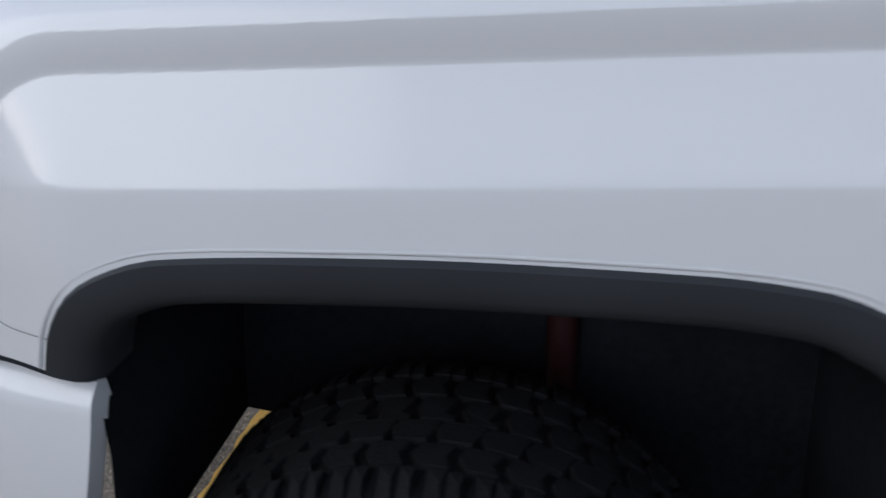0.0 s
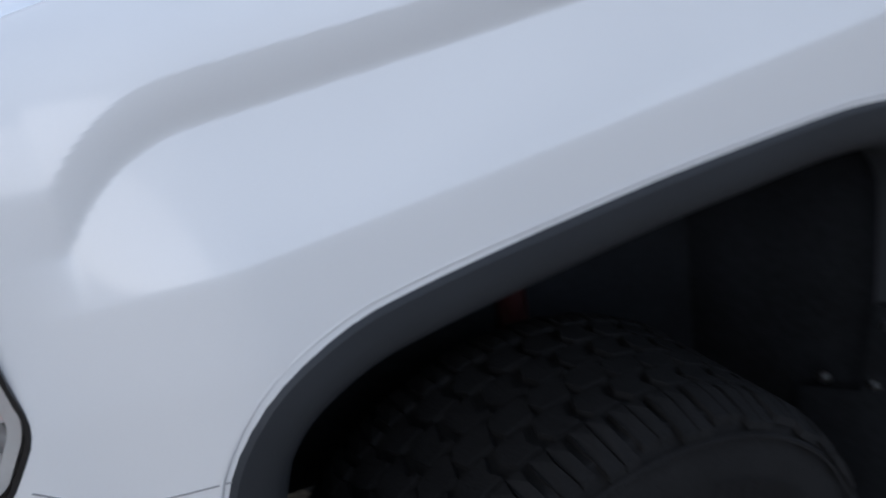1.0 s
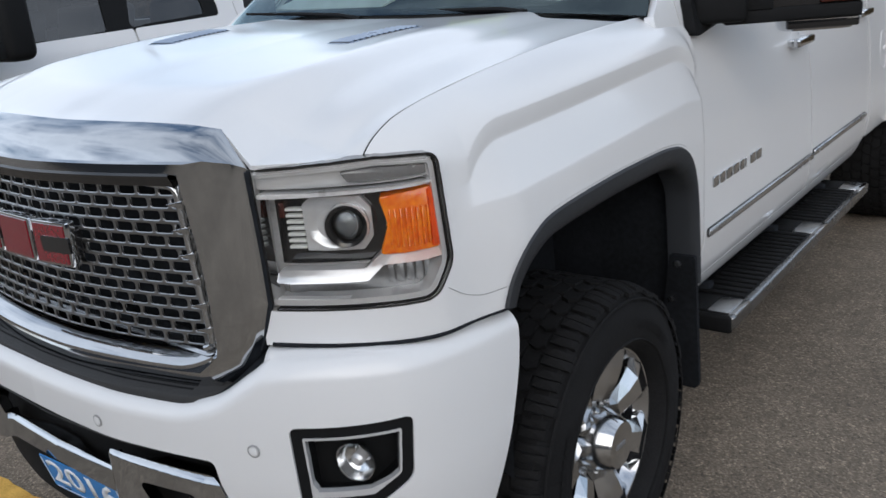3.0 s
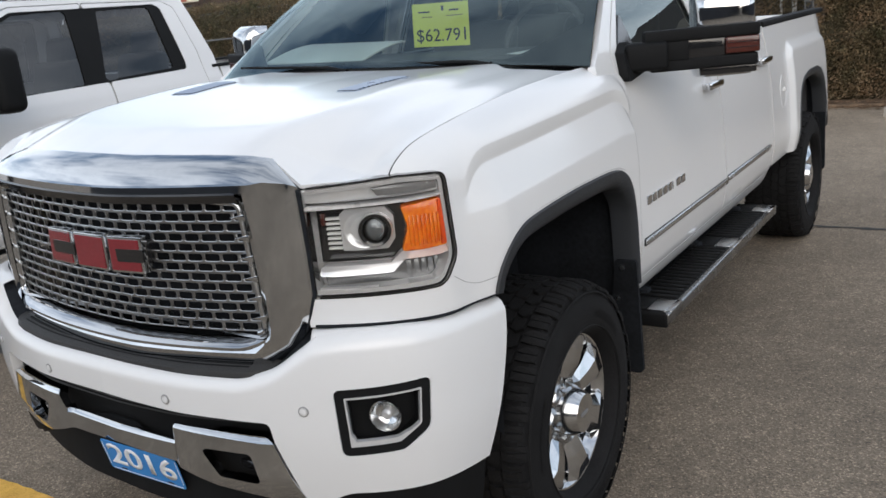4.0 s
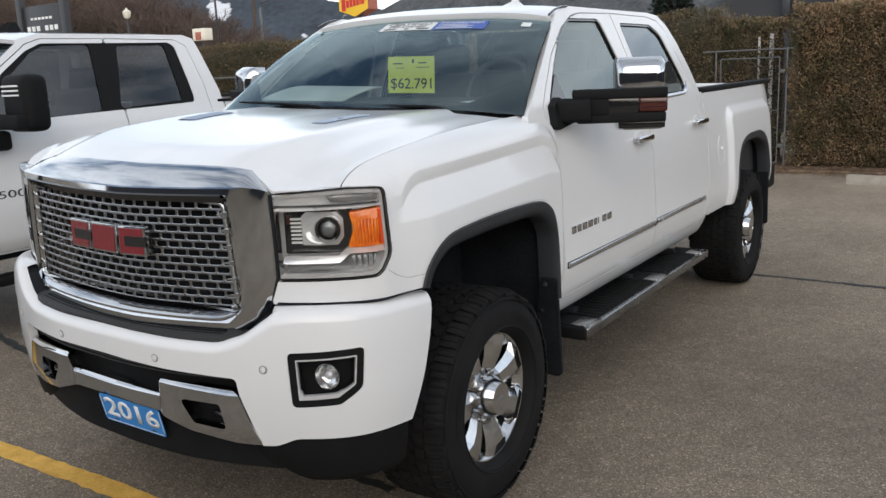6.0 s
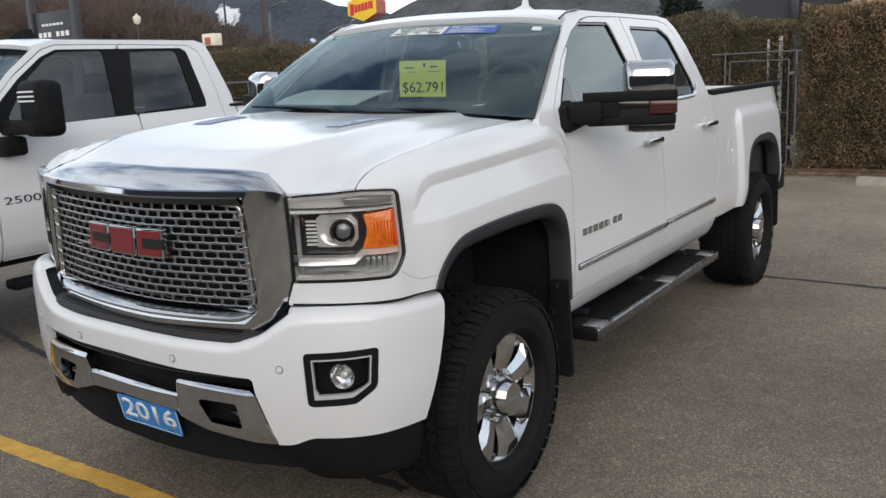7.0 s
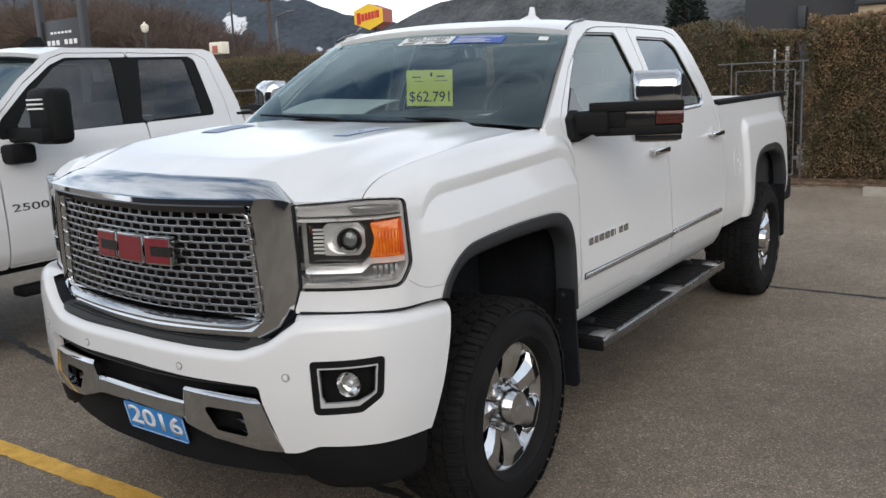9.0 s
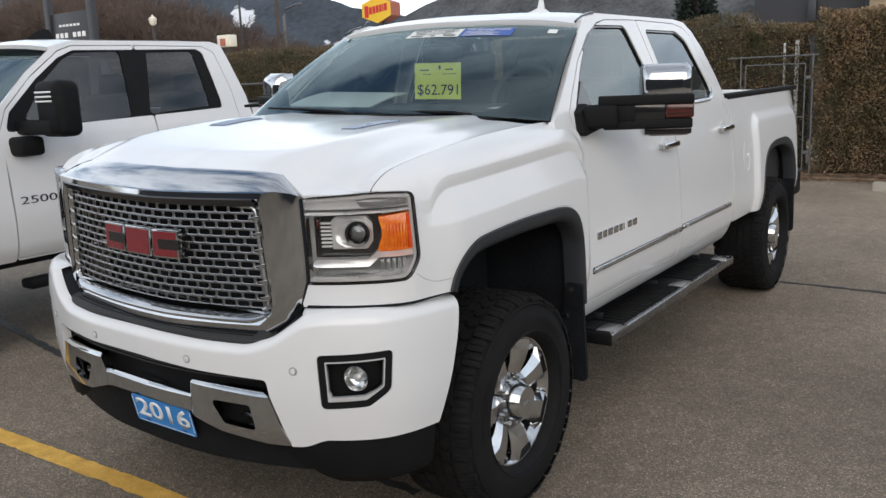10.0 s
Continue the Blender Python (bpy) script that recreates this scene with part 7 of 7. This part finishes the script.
# ---- running boards ----
def running_board(sx):
    y0, y1 = 1.800, 3.72
    b = box("running_board", (sx * 0.84, y0 + 0.01, 0.440), (sx * 1.040, y1 - 0.01, 0.490), "plastic", truck, 0.014, "bright-edged running board with ribbed black tread")

    def bx(name, lo, hi, mt, bev, label="", seg=2):
        return box(name, (sx * lo[0], lo[1], lo[2]), (sx * hi[0], hi[1], hi[2]), mt, b, bev, label, seg)
    bx("bright_edge", (1.030, y0 + 0.006, 0.446), (1.060, y1 - 0.006, 0.496), "board_edge", 0.009, "polished metal edge", 3)
    for y in (y0, y1 - 0.022):
        bx("end_cap", (0.835, y, 0.432), (1.052, y + 0.022, 0.496), "plastic", 0.012, "", 3)
    # plain pads between the ribbed stretches; sheen and edge highlight put in as strips
    pads = ((y0 + 0.03, y0 + 0.17), (2.80, 2.96), (y1 - 0.17, y1 - 0.03))
    for a, c in pads:
        bx("plain_pad", (0.86, a, 0.486), (0.958, c, 0.4995), "plastic", 0.005)
        bx("bright_pad", (0.958, a, 0.486), (1.040, c, 0.4990), "satin", 0.004, "satin strip put in for the step pad's sheen")
        bx("bright_lip", (1.036, a, 0.490), (1.0605, c, 0.4985), "chrome", 0.004, "chrome strip put in for the edge's highlight")
    for a, c in ((pads[0][1] + 0.005, pads[1][0] - 0.005), (pads[1][1] + 0.005, pads[2][0] - 0.005)):
        bx("tread_pad", (0.86, a, 0.486), (1.038, c, 0.4955), "plastic", 0.003)
        n = int((c - a) / 0.046)
        for k in range(n):
            y = a + 0.012 + k * (c - a - 0.02) / n
            box("tread_rib", (sx * 0.868, y, 0.493), (sx * 1.030, y + 0.026, 0.504), "plastic", b, 0.005)
    # dark sheet put in for the deep shadow between board and rocker
    bx("inner_tray", (0.70, y0 + 0.08, 0.452), (0.845, y1 - 0.08, 0.478), "dark", 0.006)
    for y in (2.0, 2.75, 3.5):
        bx("bracket", (0.55, y, 0.47), (0.90, y + 0.06, 0.52), "dark", 0.01)


running_board(1)
running_board(-1)


# ---- the white pickup in the next space ----
other = thing("pickup_truck", "white crew-cab pickup truck with black trim parked alongside", "pickup truck", at=(-4.02, -0.47, 0))
OZ = [0.58, 0.72, 0.90, 1.10, 1.30, 1.42, 1.52, 1.715, 1.925, 2.09]
OX = [0.96, 1.015, 1.025, 1.012, 1.005, 0.985, 0.955, 0.905, 0.845, 0.790]
oside = lambda z: spl(z, OZ, OX)
O_F = [(1.70, 0.62), (1.705, 1.15), (1.68, 1.44), (1.78, 1.62), (2.02, 1.82), (2.28, 1.985), (2.40, 2.022), (2.92, 2.026), (2.935, 1.5), (2.935, 0.62)]
O_R = [(2.943, 0.62), (2.943, 1.5), (2.928, 2.026), (3.60, 2.020), (3.70, 1.97), (3.78, 1.66), (3.80, 1.42), (3.80, 1.2), (3.80, 0.9), (3.70, 0.62)]
O_WIN = rounded([(1.74, 1.47), (1.80, 1.60), (2.05, 1.80), (2.26, 1.935), (2.40, 1.990), (3.53, 1.996), (3.58, 1.97), (3.640, 1.60), (3.635, 1.540), (3.2, 1.525), (2.3, 1.50)], 0.03)
O_W1 = rounded([(1.86, 1.50), (2.10, 1.78), (2.30, 1.925), (2.42, 1.975), (2.79, 1.978), (2.75, 1.52)], [0.02, 0.1, 0.1, 0.03, 0.02, 0.02])
O_W2 = rounded([(2.915, 1.53), (3.03, 1.975), (3.48, 1.978), (3.52, 1.56)], 0.025)
O_CAB = [(1.45, 1.44), (1.72, 1.62), (2.0, 1.85), (2.25, 2.02), (2.4, 2.06), (3.70, 2.06), (3.80, 2.03), (3.93, 1.62), (3.95, 1.40), (3.95, 0.60), (1.70, 0.60), (1.705, 1.2), (1.66, 1.42)]
O_F, O_R, O_WIN, O_W1, O_W2, O_CAB = ([(y, z + 0.030 * min(1, max(0, (z - 1.55) / 0.40))) for y, z in q] for q in (O_F, O_R, O_WIN, O_W1, O_W2, O_CAB))
oflank = lambda y, z: np.stack([oside(z), y, z], -1)
ys, zs = np.linspace(1.40, 3.98, 150), np.linspace(0.56, 2.11, 90)
for nm, poly in (("front_door", O_F), ("rear_door", O_R)):
    both(surface(nm, oflank, ys, zs, "paint_shaded", other, lambda p, y, z, q=poly: np.minimum(-0.003 - sd_poly(y, z, q), sd_poly(y, z, O_WIN)), back=0.03), other)
both(surface("cab_frame", oflank, ys, zs, "paint_shaded", other, lambda p, y, z: np.minimum.reduce([-sd_poly(y, z, O_CAB), sd_poly(y, z, O_F) - 0.003, sd_poly(y, z, O_R) - 0.003, sd_poly(y, z, O_WIN)]), back=0.03), other)
both(surface("window_frame", lambda y, z: np.stack([oside(z) - 0.006, y, z], -1), ys, zs, "plastic", other, lambda p, y, z: np.minimum.reduce([0.004 - sd_poly(y, z, O_WIN), sd_poly(y, z, O_W1), sd_poly(y, z, O_W2)]), back=0.012), other)
for q in (O_W1, O_W2):
    both(surface("window_pane", lambda y, z: np.stack([oside(z) - 0.014, y, z], -1), ys, zs, "glass_other", other, lambda p, y, z, w=q: 0.012 - sd_poly(y, z, w)), other)


def oroof(x, y):
    k = np.abs(x) / 0.79
    z = 2.085 + 0.05 * (1 - k**2) - 0.05 * np.clip((2.50 - y) / 0.30, 0, 1.3) ** 2 - 0.06 * np.clip((y - 3.60) / 0.22, 0, 1) ** 2
    return np.stack([x, y, z], -1)


surface("roof", oroof, np.linspace(-0.79, 0.79, 40), np.linspace(2.22, 3.80, 40), "paint_shaded", other, back=0.03)
surface("windscreen", lambda u, w: np.stack([u * (0.92 - 0.2 * w), 1.42 + 0.86 * w + 0.10 * u**2 * (1 - w), 1.50 + 0.55 * w - 0.04 * u**2], -1), np.linspace(-1, 1, 30), np.linspace(0, 1, 20), "glass_ws", other)


def ohood(u, w):
    y = 0.14 + w * 1.42 + 0.10 * u**2 * (1 - w)
    z = 1.36 + 0.17 * np.abs(w) ** 0.6 - 0.10 * np.abs(u) ** 3
    return np.stack([u * 0.96, y, z], -1)


surface("hood", ohood, np.linspace(-1, 1, 40), np.linspace(0, 1, 30), "paint_shaded", other, back=0.03)
O_ARCH = [(0.50, 0.5), (0.50, 0.85), (0.60, 1.02), (0.80, 1.10), (1.20, 1.10), (1.42, 1.02), (1.52, 0.85), (1.52, 0.5)]
both(surface("front_fender", lambda y, z: np.stack([oside(z) - 0.16 * np.clip((0.5 - y) / 0.45, 0, 1) ** 2, y, z], -1), np.linspace(0.06, 1.70, 80), np.linspace(0.56, 1.45, 60), "paint_shaded", other,
             lambda p, y, z: np.minimum.reduce([sd_poly(y, z, O_ARCH), 1.694 - y, z - 0.60]), back=0.03), other)
O_RARCH = [(4.40, 0.5), (4.40, 0.85), (4.50, 1.02), (4.70, 1.10), (5.10, 1.10), (5.32, 1.02), (5.42, 0.85), (5.42, 0.5)]
both(surface("bed_side", lambda y, z: np.stack([oside(z) - 0.01, y, z], -1), np.linspace(3.97, 5.85, 80), np.linspace(0.62, 1.53, 50), "paint_shaded", other, lambda p, y, z: np.minimum(sd_poly(y, z, O_RARCH), 5.83 - y), back=0.03), other)
for sx in (-1, 1):
    box("bed_rail_cap", (sx * 0.96, 3.88, 1.525), (sx * 0.86, 5.83, 1.55), "plastic", other, 0.01)
box("bed_front_wall", (-0.9, 3.98, 0.8), (0.9, 4.01, 1.53), "bedliner", other, 0.01)
box("tailgate", (-0.9, 5.78, 0.8), (0.9, 5.84, 1.54), "paint_shaded", other, 0.01)
box("inner_body", (-0.90, 0.45, 0.55), (0.90, 3.84, 1.36), "dark", other, 0.02)
box("front_fascia", (-0.93, 0.02, 0.50), (0.93, 0.32, 1.36), "plastic", other, 0.06)
box("front_bumper", (-0.98, -0.04, 0.45), (0.98, 0.20, 0.80), "chrome", other, 0.05)
box("cab_back", (-0.84, 3.70, 0.85), (0.84, 3.83, 1.55), "paint_shaded", other, 0.02)
box("dashboard", (-0.83, 1.60, 1.15), (0.83, 1.98, 1.46), "interior", other, 0.05)
for x in (-0.42, 0.42):
    for y in (2.66, 3.40):
        bm = box_bm((-0.25, -0.07, 0), (0.25, 0.07, 0.62), 0.05, 3)
        bm.transform(pose(x, y + 0.15, 1.08, -12, 0, 0))
        part("seat_back", bm, "seat", other)
        bm = box_bm((-0.13, -0.05, 0), (0.13, 0.05, 0.19), 0.04, 3)
        bm.transform(pose(x, y + 0.29, 1.66, -10, 0, 0))
        part("headrest", bm, "seat", other)
fin = bmesh.new()
rows = []
for k, (w, y0, y1, z) in enumerate(((0.040, 2.46, 2.70, 2.12), (0.030, 2.50, 2.69, 2.160), (0.012, 2.60, 2.67, 2.215))):
    rows.append([fin.verts.new((0.1 + w * t, y0 + (y1 - y0) * q, z)) for q, t in ((0, 0), (0.4, 0.9), (1, 0.6), (1, -0.6), (0.4, -0.9))])
for a, b in zip(rows, rows[1:]):
    for k in range(5):
        fin.faces.new((a[k], a[(k + 1) % 5], b[(k + 1) % 5], b[k]))
fin.faces.new(rows[-1])
part("roof_antenna", fin, "plastic", other, "black roof antenna")
# tall black tow mirror
mm = box("tow_mirror", (1.11, 1.88, 1.43), (1.40, 2.06, 1.80), "plastic", other, 0.055, "tall black tow mirror", 4)
box("mirror_arm", (0.92, 1.82, 1.45), (1.37, 1.95, 1.545), "plastic", mm, 0.02)
box("mirror_foot", (0.96, 1.74, 1.31), (1.13, 1.92, 1.44), "plastic", mm, 0.03)
for z in (1.66, 1.69, 1.72):
    box("mirror_lamp", (1.15, 1.868, z), (1.33, 1.884, z + 0.012), "white_ink", mm, 0.004, "slim white marker lamp")
lettering("model_figures", "2500", 0.052, Matrix.Translation((1.016, 1.885, 1.012)) @ pose(0, 0, 0, 90, 0, 90), "black_ink", other, 0.006, "dark raised figures 2500", 0.265)
w2 = copy_thing(wheel, pose(0.89, 1.0, 0.432))
w2.parent = other
w3 = copy_thing(wheel, pose(0.89, 4.91, 0.432))
w3.parent = other
for sx in (-1, 1):
    for poly in (O_ARCH, O_RARCH):
        rings = [[(sx * x, y, z + dz) for y, z in resample(poly, 30)] for x, dz in ((1.0, -0.01), (0.6, 0.03))]
        loft("wheel_well", rings, "dark", other, closed=False)
box("rocker_step", (0.92, 1.72, 0.40), (1.06, 3.70, 0.47), "plastic", other, 0.02)


# round fuel filler outline on the bed side
rings = []
for k in range(33):
    a = 2 * math.pi * k / 32
    y, z = 4.20 + 0.075 * math.cos(a), 1.09 + 0.098 * math.sin(a)
    x = float(bed_side(np.float64(y), np.float64(z))[0])
    rings.append([(x + d, y + e * math.cos(a), z + e * math.sin(a)) for d, e in ((-0.002, -0.004), (0.0022, -0.002), (0.0022, 0.002), (-0.002, 0.004))])
loft("fuel_door", rings, "paint", truck, closed=False)
x = float(bed_side(np.float64(4.225), np.float64(1.10))[0])
box("filler_knob", (x - 0.004, 4.21, 1.088), (x + 0.012, 4.245, 1.112), "paint", truck, 0.006)

# two pale protective films low on the doors
for y0, y1, z0, z1 in ((2.285, 2.440, 0.672, 0.704), (3.035, 3.210, 0.685, 0.713)):
    surface("sill_film", lambda y, z: flank(y, z) + np.array([0.0016, 0, 0]), np.linspace(y0, y1, 8), np.linspace(z0, z1, 4), "film", truck, label="pale protective film")

# the truck leans a little on its springs, its far side standing higher
settled = set()
queue = [c for c in truck.children if not c.name.startswith("wheel.") and c.name != "wheel"]
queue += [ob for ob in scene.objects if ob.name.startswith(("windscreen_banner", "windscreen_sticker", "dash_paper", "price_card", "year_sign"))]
while queue:
    ob = queue.pop()
    queue += list(ob.children)
    if ob.type != "MESH" or ob.data.name in settled:
        continue
    settled.add(ob.data.name)
    co = np.empty(len(ob.data.vertices) * 3)
    ob.data.vertices.foreach_get("co", co)
    co = co.reshape(-1, 3)
    co[:, 2] += 0.036 * np.maximum(0, 0.10 - co[:, 0])
    co[:, 0] = np.where(co[:, 0] < 0, co[:, 0] * 1.028, co[:, 0])
    ob.data.vertices.foreach_set("co", co.ravel())
    ob.data.update()
